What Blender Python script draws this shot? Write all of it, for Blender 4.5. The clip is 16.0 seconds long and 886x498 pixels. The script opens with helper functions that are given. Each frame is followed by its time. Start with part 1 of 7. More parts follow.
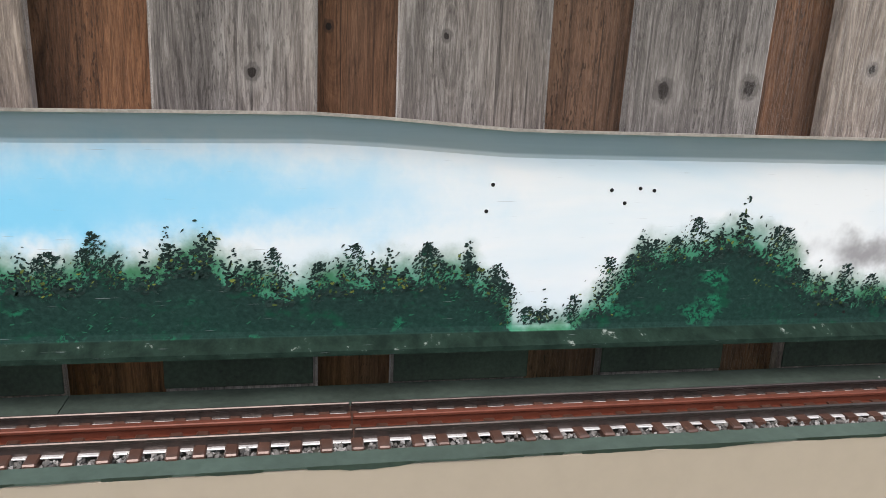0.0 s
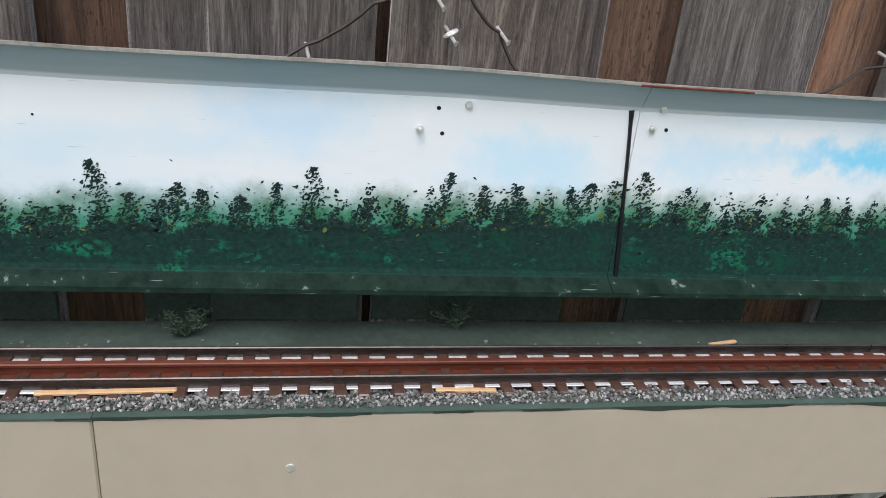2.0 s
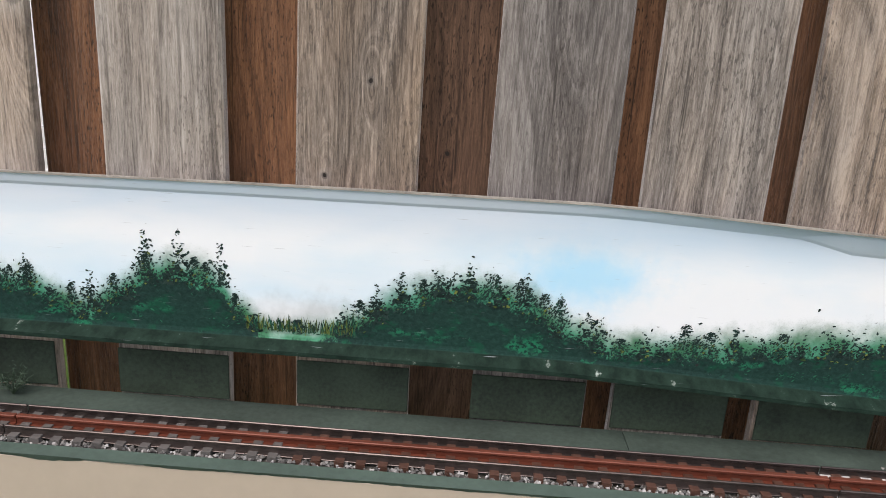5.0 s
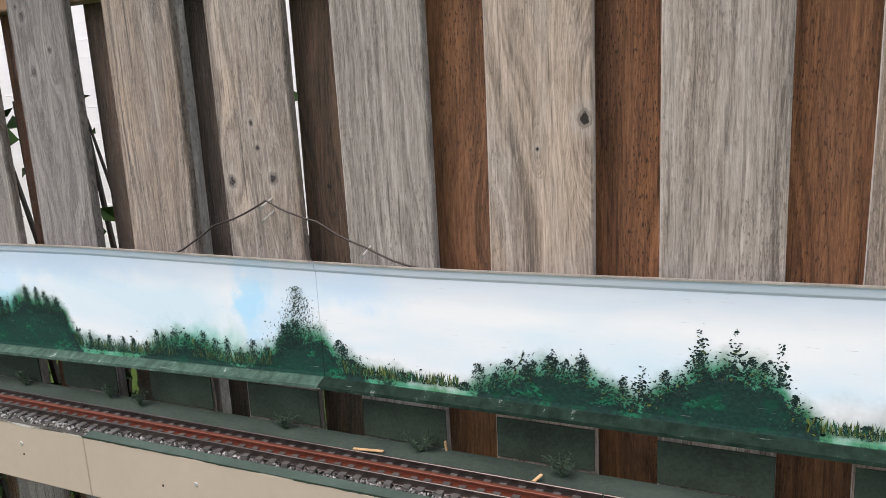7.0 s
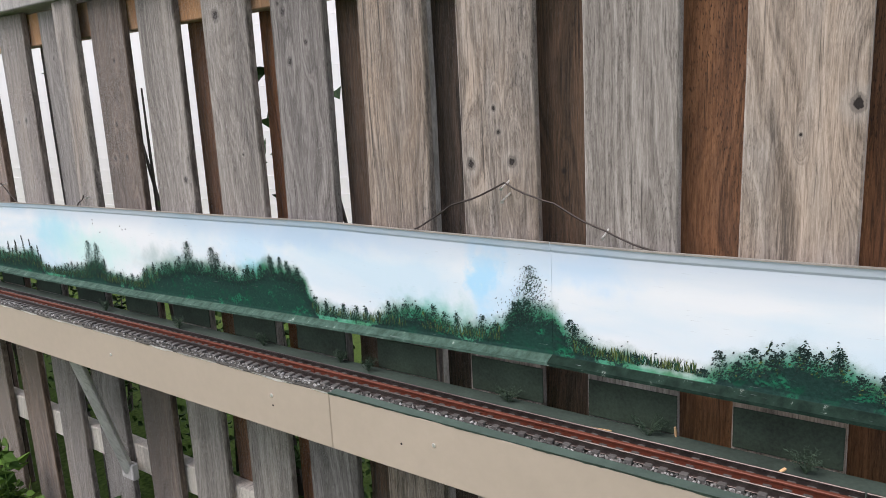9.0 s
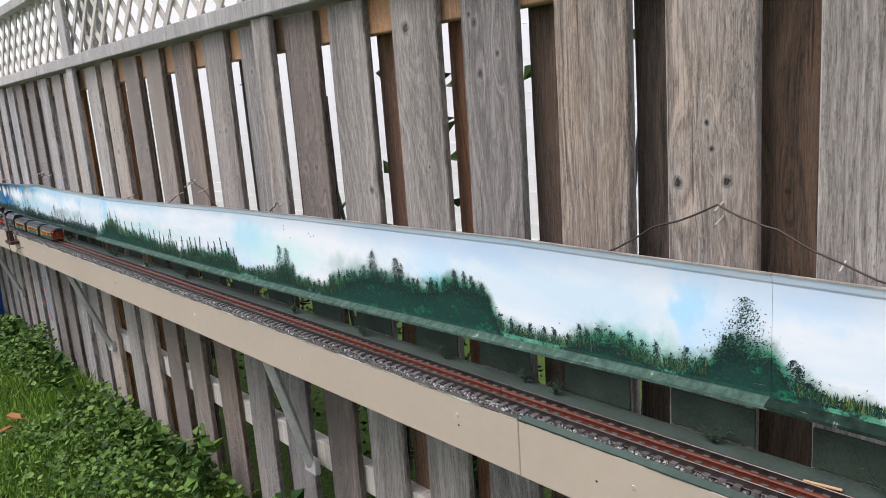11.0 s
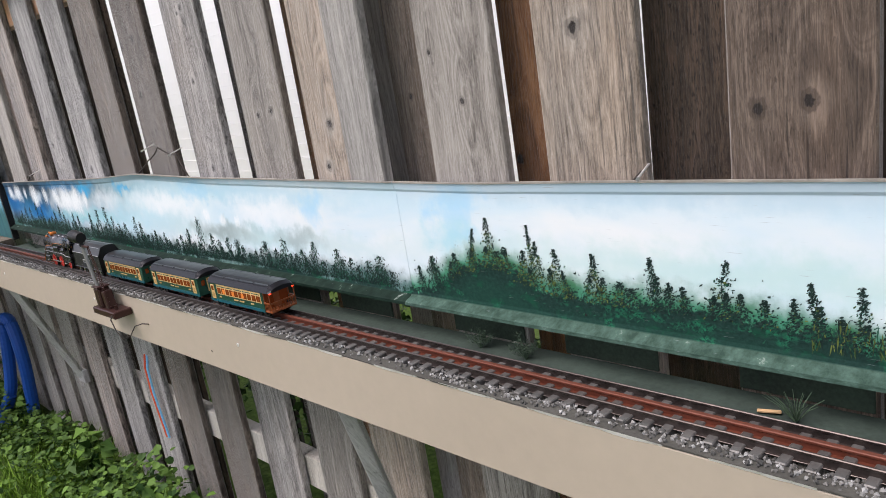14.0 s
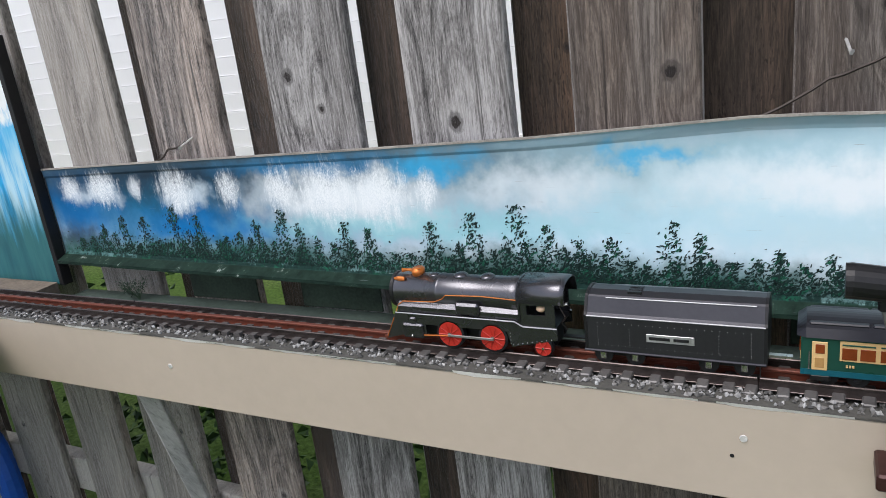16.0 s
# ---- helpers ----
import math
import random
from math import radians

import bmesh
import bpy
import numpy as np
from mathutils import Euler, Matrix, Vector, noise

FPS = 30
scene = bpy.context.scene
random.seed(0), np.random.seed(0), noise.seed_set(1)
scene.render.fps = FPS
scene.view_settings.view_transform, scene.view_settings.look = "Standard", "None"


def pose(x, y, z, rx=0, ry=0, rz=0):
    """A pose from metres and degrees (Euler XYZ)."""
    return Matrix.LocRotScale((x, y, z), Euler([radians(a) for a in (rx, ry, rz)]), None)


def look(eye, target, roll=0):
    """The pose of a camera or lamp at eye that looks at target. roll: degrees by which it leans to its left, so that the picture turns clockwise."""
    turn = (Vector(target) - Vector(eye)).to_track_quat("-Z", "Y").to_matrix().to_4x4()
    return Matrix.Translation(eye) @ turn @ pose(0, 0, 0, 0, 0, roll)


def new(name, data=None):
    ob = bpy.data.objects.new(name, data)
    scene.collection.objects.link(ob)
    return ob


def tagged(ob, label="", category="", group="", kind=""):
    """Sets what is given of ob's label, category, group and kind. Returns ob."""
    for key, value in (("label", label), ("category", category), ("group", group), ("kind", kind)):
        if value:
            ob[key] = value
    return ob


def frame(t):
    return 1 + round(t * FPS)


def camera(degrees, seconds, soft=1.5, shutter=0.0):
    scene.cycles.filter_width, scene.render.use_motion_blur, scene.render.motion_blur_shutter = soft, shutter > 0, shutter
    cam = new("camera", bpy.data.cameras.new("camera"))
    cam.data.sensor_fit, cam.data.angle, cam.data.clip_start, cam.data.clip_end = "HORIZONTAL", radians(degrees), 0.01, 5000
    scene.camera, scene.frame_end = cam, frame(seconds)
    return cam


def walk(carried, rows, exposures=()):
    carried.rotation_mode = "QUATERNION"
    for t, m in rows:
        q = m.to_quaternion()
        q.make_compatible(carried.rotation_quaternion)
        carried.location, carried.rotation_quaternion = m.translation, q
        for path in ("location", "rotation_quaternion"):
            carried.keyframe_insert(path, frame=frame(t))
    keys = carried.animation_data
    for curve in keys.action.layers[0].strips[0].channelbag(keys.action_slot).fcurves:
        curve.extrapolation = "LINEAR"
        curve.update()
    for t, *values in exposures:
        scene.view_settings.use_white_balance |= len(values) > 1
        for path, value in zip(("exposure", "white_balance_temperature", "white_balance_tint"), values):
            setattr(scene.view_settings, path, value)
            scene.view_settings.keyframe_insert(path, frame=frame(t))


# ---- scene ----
cam = camera(62.19, 16.0, soft=0.5)


PATH = [
    (0, (3.4225, -0.6696, 1.3115), (3.792, 1.2191, 0.767), 2.79),
    (0.5, (3.0577, -0.6843, 1.293), (3.3392, 1.2264, 0.7731), 3.92),
    (1, (2.6988, -0.642, 1.2757), (3.0245, 1.2404, 0.6834), 4.74),
    (1.5, (2.3401, -0.6425, 1.3078), (2.8309, 1.1635, 0.6023), 6.13),
    (2, (2.0253, -0.6432, 1.3419), (2.39, 1.1584, 0.5536), 5.74),
    (2.5, (1.6754, -0.5701, 1.3331), (2.1534, 1.1949, 0.5229), 5.53),
    (3, (1.438, -0.5738, 1.3901), (1.8423, 1.1838, 0.5256), 4.49),
    (5.3, (0.2775, -0.8382, 1.4487), (0.0809, 1.0847, 0.9349), 2.08),
    (5.5, (0.2317, -0.8329, 1.4481), (-0.0656, 1.087, 0.973), 0.82),
    (6, (0.1835, -0.8268, 1.4691), (-0.1872, 1.0912, 1.0405), 0.38),
    (6.5, (0.1532, -0.8375, 1.4841), (-0.3261, 1.0521, 1.0373), -0.16),
    (7, (0.0761, -0.9109, 1.498), (-0.7425, 0.8662, 1.0837), -2.98),
    (7.5, (0.0268, -0.9781, 1.4898), (-0.9916, 0.6964, 1.0909), -3.22),
    (8, (0.0129, -1.0069, 1.4835), (-1.0883, 0.6116, 1.0741), -3.56),
    (8.2, (0.0037, -1.018, 1.4793), (-1.1055, 0.5952, 1.0707), -3.05),
    (10.3, (-0.036, -1.0065, 1.5165), (-1.2771, 0.5159, 1.1398), -3.67),
    (10.5, (-0.031, -1.0181, 1.5195), (-1.2921, 0.4901, 1.1521), -3.37),
    (11, (-0.1109, -1.0066, 1.5331), (-1.585, 0.2836, 1.1302), -4.25),
    (11.5, (-0.3494, -0.9955, 1.5351), (-1.8743, 0.2364, 1.1387), -5.48),
    (12, (-0.7627, -0.9827, 1.5477), (-2.3089, 0.1958, 1.0783), -6.91),
    (12.5, (-1.2468, -0.8706, 1.5112), (-2.8811, 0.1967, 1.0752), -6.56),
    (13, (-1.7187, -0.8213, 1.464), (-3.3308, 0.265, 0.9936), -6.89),
    (13.5, (-2.1784, -0.7839, 1.4729), (-3.6669, 0.4095, 0.8728), -10.32),
    (14, (-2.7243, -0.7594, 1.4058), (-4.1178, 0.5811, 0.8948), -9.12),
    (14.5, (-3.2396, -0.8513, 1.3552), (-4.3841, 0.7367, 0.945), -5.59),
    (15, (-3.6801, -0.9007, 1.3867), (-4.6868, 0.754, 0.8881), -6.39),
    (15.5, (-4.1107, -0.8485, 1.4014), (-5.1044, 0.7793, 0.7992), -7.47),
    (16, (-4.5021, -0.8152, 1.366), (-5.4154, 0.8625, 0.7735), -7.23),
]

walk(cam, [(t, look(e, a, r)) for t, e, a, r in PATH], [(0.0, 0.4, 6850, 15), (0.5, 0.28, 6500, 12), (1.0, 0.2, 6400, 12), (1.5, 0.24, 6450, 12), (2.0, 0.23, 6450, 13), (2.5, 0.12, 6400, 14), (3.0, 0.15, 6300, 13), (5.5, 0.4, 7000, 18), (7.0, 0.38, 6850, 17), (8.0, 0.36, 6800, 17), (10.5, 0.36, 6550, 17), (12.0, 0.5, 6700, 19), (13.0, 0.43, 6750, 18), (14.0, 0.42, 6750, 18), (15.0, 0.24, 6600, 16), (16.0, 0.3, 6400, 14)])

# ---- light: a bright overcast day ----
world = bpy.data.worlds.new("world")
scene.world = world
world.use_nodes = True
wn = world.node_tree
sky = wn.nodes.new("ShaderNodeTexSky")
sky.sky_type, sky.sun_disc = "NISHITA", False
sky.sun_elevation, sky.sun_rotation = radians(60), radians(200)
sky.air_density, sky.dust_density, sky.ozone_density = 1.0, 2.5, 1.0
veil = wn.nodes.new("ShaderNodeMix")          # thin white overcast over the blue
veil.data_type = "RGBA"
veil.inputs[0].default_value = 0.36
wn.links.new(sky.outputs[0], veil.inputs[6])
veil.inputs[7].default_value = (8.0, 8.2, 8.4, 1)
wn.links.new(veil.outputs[2], wn.nodes["Background"].inputs[0])
wn.nodes["Background"].inputs[1].default_value = 0.15
sun = new("sun", bpy.data.lights.new("sun", "SUN"))
sun.data.energy, sun.data.angle, sun.data.color = 2.0, radians(35), (1.0, 0.985, 0.96)
sun.matrix_world = look((-1.2, -3.2, 5.9), (0, 0, 0))

# ---- plan, metres ----
GROUND = 0.15
SHELF = 0.996            # top of the roadbed under the track
DECK = 0.968             # top of the shelf behind it
RAIL = 1.012             # top of the rails
FRONT = -0.178           # front face of the tan fascia
FENCE = 0.025            # front face of the front boards
TRACK = -0.122           # middle of the track
X0, X1 = -12.4, 5.4      # the fence's ends


# ---- helpers ----
def matter(name, rough=0.7, metal=0.0, spec=0.5):
    m = bpy.data.materials.new(name)
    m.use_nodes = True
    nt = m.node_tree
    b = nt.nodes["Principled BSDF"]
    b.inputs["Roughness"].default_value = rough
    b.inputs["Metallic"].default_value = metal
    b.inputs["Specular IOR Level"].default_value = spec
    return m, nt, b


def put(nt, socket, value):
    if isinstance(value, bpy.types.NodeSocket):
        nt.links.new(value, socket)
    else:
        socket.default_value = value


def coords(nt, scale=(1, 1, 1), shift=False):
    tc = nt.nodes.new("ShaderNodeTexCoord").outputs["Object"]
    if shift:
        inf = nt.nodes.new("ShaderNodeObjectInfo").outputs["Random"]
        mul = nt.nodes.new("ShaderNodeVectorMath")
        mul.operation = "SCALE"
        mul.inputs[0].default_value = (7.3, 3.1, 11.7)
        nt.links.new(inf, mul.inputs["Scale"])
        add = nt.nodes.new("ShaderNodeVectorMath")
        add.operation = "ADD"
        nt.links.new(tc, add.inputs[0])
        nt.links.new(mul.outputs[0], add.inputs[1])
        tc = add.outputs[0]
    mp = nt.nodes.new("ShaderNodeVectorMath")
    mp.operation = "MULTIPLY"
    nt.links.new(tc, mp.inputs[0])
    mp.inputs[1].default_value = scale
    return mp.outputs[0]


def noise_of(nt, vec, scale=1.0, detail=4.0, rough=0.6, distort=0.0):
    n = nt.nodes.new("ShaderNodeTexNoise")
    nt.links.new(vec, n.inputs["Vector"])
    n.inputs["Scale"].default_value = scale
    n.inputs["Detail"].default_value = detail
    n.inputs["Roughness"].default_value = rough
    n.inputs["Distortion"].default_value = distort
    return n.outputs["Fac"]


def calc(nt, op, a, b=0.0, c=0.0):
    n = nt.nodes.new("ShaderNodeMath")
    n.operation = op
    for k, v in enumerate((a, b, c)):
        put(nt, n.inputs[k], v)
    return n.outputs[0]


def smooth(nt, v, lo, hi):
    n = nt.nodes.new("ShaderNodeMapRange")
    n.interpolation_type = "SMOOTHSTEP"
    put(nt, n.inputs["Value"], v)
    n.inputs["From Min"].default_value = lo
    n.inputs["From Max"].default_value = hi
    return n.outputs[0]


def ramp(nt, fac, stops, mode="LINEAR"):
    n = nt.nodes.new("ShaderNodeValToRGB")
    n.color_ramp.interpolation = mode
    els = n.color_ramp.elements
    while len(els) < len(stops):
        els.new(0.5)
    for e, (p, col) in zip(els, stops):
        e.position = p
        e.color = (*col, 1) if len(col) == 3 else col
    nt.links.new(fac, n.inputs[0])
    return n.outputs[0]


def blend(nt, fac, a, b, mode="MIX"):
    n = nt.nodes.new("ShaderNodeMix")
    n.data_type, n.blend_type = "RGBA", mode
    put(nt, n.inputs[0], fac)
    for k, v in ((6, a), (7, b)):
        put(nt, n.inputs[k], v if isinstance(v, bpy.types.NodeSocket) else (*v, 1))
    return n.outputs[2]


def bumped(nt, b, height, strength=0.4, dist=0.002):
    n = nt.nodes.new("ShaderNodeBump")
    n.inputs["Strength"].default_value = strength
    n.inputs["Distance"].default_value = dist
    nt.links.new(height, n.inputs["Height"])
    nt.links.new(n.outputs[0], b.inputs["Normal"])


def plain(name, col, rough=0.6, metal=0.0, vary=0.25, scale=60.0, bump=0.15, spec=0.35):
    """A painted or worn surface: one colour with two scales of variation."""
    m, nt, b = matter(name, rough, metal, spec)
    v = coords(nt, (1, 1, 1), True)
    big = noise_of(nt, v, scale * 0.2, 3)
    fine = noise_of(nt, v, scale * 3, 3)
    f = calc(nt, "MULTIPLY_ADD", fine, 0.45, calc(nt, "MULTIPLY", big, 0.6))
    dark = tuple(c * (1 - vary) for c in col)
    light = tuple(min(1, c * (1 + vary)) for c in col)
    nt.links.new(ramp(nt, f, [(0.25, dark), (0.8, light)]), b.inputs["Base Color"])
    r = calc(nt, "MULTIPLY_ADD", big, 0.25, rough - 0.12)
    nt.links.new(r, b.inputs["Roughness"])
    if bump:
        bumped(nt, b, fine, bump, 0.0008)
    return m


def timber(name, dark, mid, light, warm, warmth=0.5, knots=True, halo=True, pitted=0.6, contrast=1.0):
    """Sawn boards that weathered outdoors: upright grain, soft bands, and the knots that a board names as knot_a to knot_d (x, z, radius)."""
    m, nt, b = matter(name, 0.7, 0, 0.25)
    b.inputs["Sheen Weight"].default_value, b.inputs["Sheen Roughness"].default_value = 0.55, 0.4    # raised silvery fibres
    v = coords(nt, (1, 1, 1), True)
    def sc(x, y, z):
        n = nt.nodes.new("ShaderNodeVectorMath")
        n.operation = "MULTIPLY"
        nt.links.new(v, n.inputs[0])
        n.inputs[1].default_value = (x, y, z)
        return n.outputs[0]
    sx = nt.nodes.new("ShaderNodeSeparateXYZ")
    nt.links.new(v, sx.inputs[0])
    warp = noise_of(nt, sc(7, 5, 1.6), 1.0, 2, 0.45)
    phase = calc(nt, "ADD", calc(nt, "MULTIPLY", sx.outputs["X"], 75), calc(nt, "MULTIPLY", warp, 16))
    if knots:
        at = nt.nodes.new("ShaderNodeSeparateXYZ")
        nt.links.new(nt.nodes.new("ShaderNodeTexCoord").outputs["Object"], at.inputs[0])
        wob = calc(nt, "MULTIPLY_ADD", noise_of(nt, sc(150, 150, 110), 1.0, 3), 0.9, -0.4)
        dist = swell = None
        for key in ("knot_a", "knot_b", "knot_c", "knot_d"):
            kn = nt.nodes.new("ShaderNodeAttribute")
            kn.attribute_type, kn.attribute_name = "OBJECT", key
            ks = nt.nodes.new("ShaderNodeSeparateXYZ")
            nt.links.new(kn.outputs["Vector"], ks.inputs[0])
            dx, dz = calc(nt, "SUBTRACT", at.outputs["X"], ks.outputs["X"]), calc(nt, "MULTIPLY", calc(nt, "SUBTRACT", at.outputs["Z"], ks.outputs["Y"]), 0.85)
            rad = calc(nt, "MAXIMUM", ks.outputs["Z"], 0.00002)
            one = calc(nt, "DIVIDE", calc(nt, "SQRT", calc(nt, "MULTIPLY_ADD", dx, dx, calc(nt, "MULTIPLY", dz, dz))), rad)
            dzf = calc(nt, "MULTIPLY", dz, 0.3)
            lean = calc(nt, "DIVIDE", calc(nt, "SQRT", calc(nt, "MULTIPLY_ADD", dx, dx, calc(nt, "MULTIPLY", dzf, dzf))), rad)
            dist = one if dist is None else calc(nt, "MINIMUM", dist, one)
            swell = lean if swell is None else calc(nt, "MINIMUM", swell, lean)
        dist = calc(nt, "ADD", dist, wob)
        phase = calc(nt, "ADD", phase, calc(nt, "MULTIPLY", smooth(nt, calc(nt, "MULTIPLY", swell, -1.0), -4.0, -0.6), 3.2))
    rings = nt.nodes.new("ShaderNodeTexNoise")
    rings.noise_dimensions = "1D"
    nt.links.new(phase, rings.inputs["W"])
    rings.inputs["Scale"].default_value, rings.inputs["Detail"].default_value, rings.inputs["Roughness"].default_value = 1.0, 3, 0.65
    grain = noise_of(nt, sc(300, 80, 20.0), 1.0, 5, 0.85, 0.6)
    pores = noise_of(nt, sc(420, 200, 105), 1.0, 2, 0.5)
    bands = noise_of(nt, sc(17, 12, 0.6), 1.0, 2, 0.5, 0.6)
    blot = noise_of(nt, sc(12, 9, 2.6), 1.0, 4, 0.6, 0.5)
    f = calc(nt, "ADD", calc(nt, "MULTIPLY", grain, 0.52), calc(nt, "ADD", calc(nt, "MULTIPLY", rings.outputs["Fac"], 0.24), calc(nt, "MULTIPLY", bands, 0.24)))
    col = ramp(nt, f, [(0.5 - 0.112 / contrast, dark), (0.5, mid), (0.5 + 0.112 / contrast, light)])
    rnd = nt.nodes.new("ShaderNodeObjectInfo").outputs["Random"]
    wamt = calc(nt, "MULTIPLY", smooth(nt, calc(nt, "ADD", calc(nt, "MULTIPLY", blot, 0.9), calc(nt, "MULTIPLY", rnd, 0.6)), 0.55, 1.15), warmth)
    col = blend(nt, wamt, col, blend(nt, 1.0, col, warm, "MULTIPLY"))
    tone = calc(nt, "MULTIPLY_ADD", rnd, 0.3, 0.85)
    tone = calc(nt, "MULTIPLY", tone, calc(nt, "MULTIPLY_ADD", blot, 0.56, 0.72))
    tn = nt.nodes.new("ShaderNodeVectorMath")
    tn.operation = "SCALE"
    nt.links.new(col, tn.inputs[0])
    nt.links.new(tone, tn.inputs["Scale"])
    col = tn.outputs[0]
    spotty = smooth(nt, noise_of(nt, sc(16, 8, 2.4), 1.0, 3), 0.38, 0.64)
    col = blend(nt, calc(nt, "MULTIPLY", calc(nt, "MULTIPLY", smooth(nt, pores, 0.56, 0.66), spotty), pitted), col, tuple(c * 0.5 for c in dark))
    # fine drying checks along the grain
    check = calc(nt, "MULTIPLY", smooth(nt, noise_of(nt, sc(190, 60, 3.4), 1.0, 3, 0.6, 0.25), 0.61, 0.67), smooth(nt, blot, 0.36, 0.56))
    col = blend(nt, calc(nt, "MULTIPLY", check, 0.75), col, tuple(c * 0.6 for c in dark))
    if knots:
        near = calc(nt, "MULTIPLY", dist, -1.0)
        if halo:
            bleach = calc(nt, "MULTIPLY", smooth(nt, near, -2.8, -1.0), smooth(nt, calc(nt, "ADD", blot, calc(nt, "MULTIPLY", grain, 0.5)), 0.55, 0.95))
            col = blend(nt, calc(nt, "MULTIPLY", bleach, 0.5), col, light)
        col = blend(nt, calc(nt, "MULTIPLY", smooth(nt, near, -1.15, -0.85), 0.65), col, tuple(0.75 * p + 0.15 * q for p, q in zip(dark, mid)))
        col = blend(nt, smooth(nt, near, -0.66, -0.46), col, (0.02, 0.015, 0.013))
    nt.links.new(col, b.inputs["Base Color"])
    bumped(nt, b, calc(nt, "ADD", f, calc(nt, "MULTIPLY", grain, 0.6)), 0.75, 0.002)
    return m


def faces(bm, name, material, smooth_it=False):
    me = bpy.data.meshes.new(name)
    bmesh.ops.recalc_face_normals(bm, faces=bm.faces)
    bm.to_mesh(me)
    bm.free()
    if smooth_it:
        for p in me.polygons:
            p.use_smooth = True
    me.materials.append(material)
    return me


def part(name, bm, material, parent=None, label="", smooth_it=False):
    ob = new(name, faces(bm, name, material, smooth_it))
    if parent:
        ob.parent = parent
    if label:
        ob["label"] = label
    return ob


def share(name, me, parent, m=None):
    ob = new(name, me)
    ob.parent = parent
    if m is not None:
        ob.matrix_basis = m
    return ob


def thing(name, label, category, at=(0, 0, 0), group="", kind=""):
    ob = new(name)
    ob.location = at
    return tagged(ob, label, category, group, kind)


def add_box(bm, x0, y0, z0, x1, y1, z1, bevel=0.0, turn=None):
    m = Matrix.Translation(((x0 + x1) / 2, (y0 + y1) / 2, (z0 + z1) / 2)) @ (turn or Matrix()) @ Matrix.Diagonal((abs(x1 - x0), abs(y1 - y0), abs(z1 - z0), 1))
    r = bmesh.ops.create_cube(bm, size=1, matrix=m)
    if bevel:
        es = list({e for v in r["verts"] for e in v.link_edges})
        bmesh.ops.bevel(bm, geom=es, offset=bevel, segments=1, affect="EDGES")
    return bm


def boxed(*a, **k):
    return add_box(bmesh.new(), *a, **k)


def add_tube(bm, pts, rad, sides=8, caps=True):
    """A round bar along the points; rad may be one number or one a point."""
    pts = [Vector(p) for p in pts]
    rads = rad if isinstance(rad, (list, tuple)) else [rad] * len(pts)
    rings = []
    for i, p in enumerate(pts):
        d = (pts[min(i + 1, len(pts) - 1)] - pts[max(i - 1, 0)]).normalized()
        a = d.orthogonal().normalized() if abs(d.z) > 0.9 else d.cross(Vector((0, 0, 1))).normalized()
        c = d.cross(a)
        rings.append([bm.verts.new(p + rads[i] * (math.cos(2 * math.pi * k / sides) * a + math.sin(2 * math.pi * k / sides) * c)) for k in range(sides)])
    for r, q in zip(rings, rings[1:]):
        for k in range(sides):
            bm.faces.new((r[k], r[(k + 1) % sides], q[(k + 1) % sides], q[k]))
    if caps:
        bm.faces.new(rings[0])
        bm.faces.new(rings[-1])
    return bm


def tube(pts, rad, sides=8):
    return add_tube(bmesh.new(), pts, rad, sides)


def add_prism(bm, outline, y0, y1):
    """An outline in x, z pulled out from y0 to y1."""
    a = [bm.verts.new((x, y0, z)) for x, z in outline]
    c = [bm.verts.new((x, y1, z)) for x, z in outline]
    n = len(a)
    bm.faces.new(a)
    bm.faces.new(c[::-1])
    for k in range(n):
        bm.faces.new((a[k], c[k], c[(k + 1) % n], a[(k + 1) % n]))
    return bm


def add_loft(bm, sections, x_of, close=True):
    """Sections of (y, z) at the given x's, joined one to the next."""
    rings = [[bm.verts.new((x, y, z)) for y, z in s] for s, x in zip(sections, x_of)]
    n = len(rings[0])
    for r, q in zip(rings, rings[1:]):
        for k in range(n if close else n - 1):
            bm.faces.new((r[k], r[(k + 1) % n], q[(k + 1) % n], q[k]))
    if close:
        bm.faces.new(rings[0])
        bm.faces.new(rings[-1][::-1])
    return bm


# ---- materials ----
GREY_WOOD = timber("weathered_cedar", (0.062, 0.053, 0.049), (0.175, 0.158, 0.146), (0.36, 0.335, 0.312), (1.0, 0.78, 0.6), 0.5)
SILVER = timber("silver_grey_cedar", (0.046, 0.043, 0.042), (0.245, 0.231, 0.223), (0.54, 0.52, 0.507), (0.85, 0.64, 0.5), 0.6, True, True, 0.6, 1.25)
DIM_WOOD = timber("brown_grey_cedar", (0.035, 0.028, 0.025), (0.1, 0.086, 0.077), (0.235, 0.21, 0.19), (1.05, 0.8, 0.6), 0.6)
PALE_GREY = timber("silvered_cedar", (0.082, 0.071, 0.063), (0.238, 0.213, 0.189), (0.44, 0.403, 0.365), (0.98, 0.8, 0.64), 0.9, True, True, 0.6, 1.15)
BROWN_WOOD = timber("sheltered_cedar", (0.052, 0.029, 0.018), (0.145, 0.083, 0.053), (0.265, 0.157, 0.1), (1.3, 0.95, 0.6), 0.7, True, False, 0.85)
BLEACHED_SHEEN = timber("bleached_sheen_cedar", (0.12, 0.106, 0.093), (0.315, 0.284, 0.252), (0.5, 0.463, 0.42), (0.98, 0.84, 0.72), 0.9, True, True, 0.55, 1.1)
# back board cedar again, darker: shade between the boards put into the colour
SHADED_CEDAR = timber("shaded_back_cedar", (0.017, 0.012, 0.009), (0.066, 0.049, 0.037), (0.14, 0.097, 0.073), (1.2, 0.95, 0.7), 0.7, True, False, 0.8)
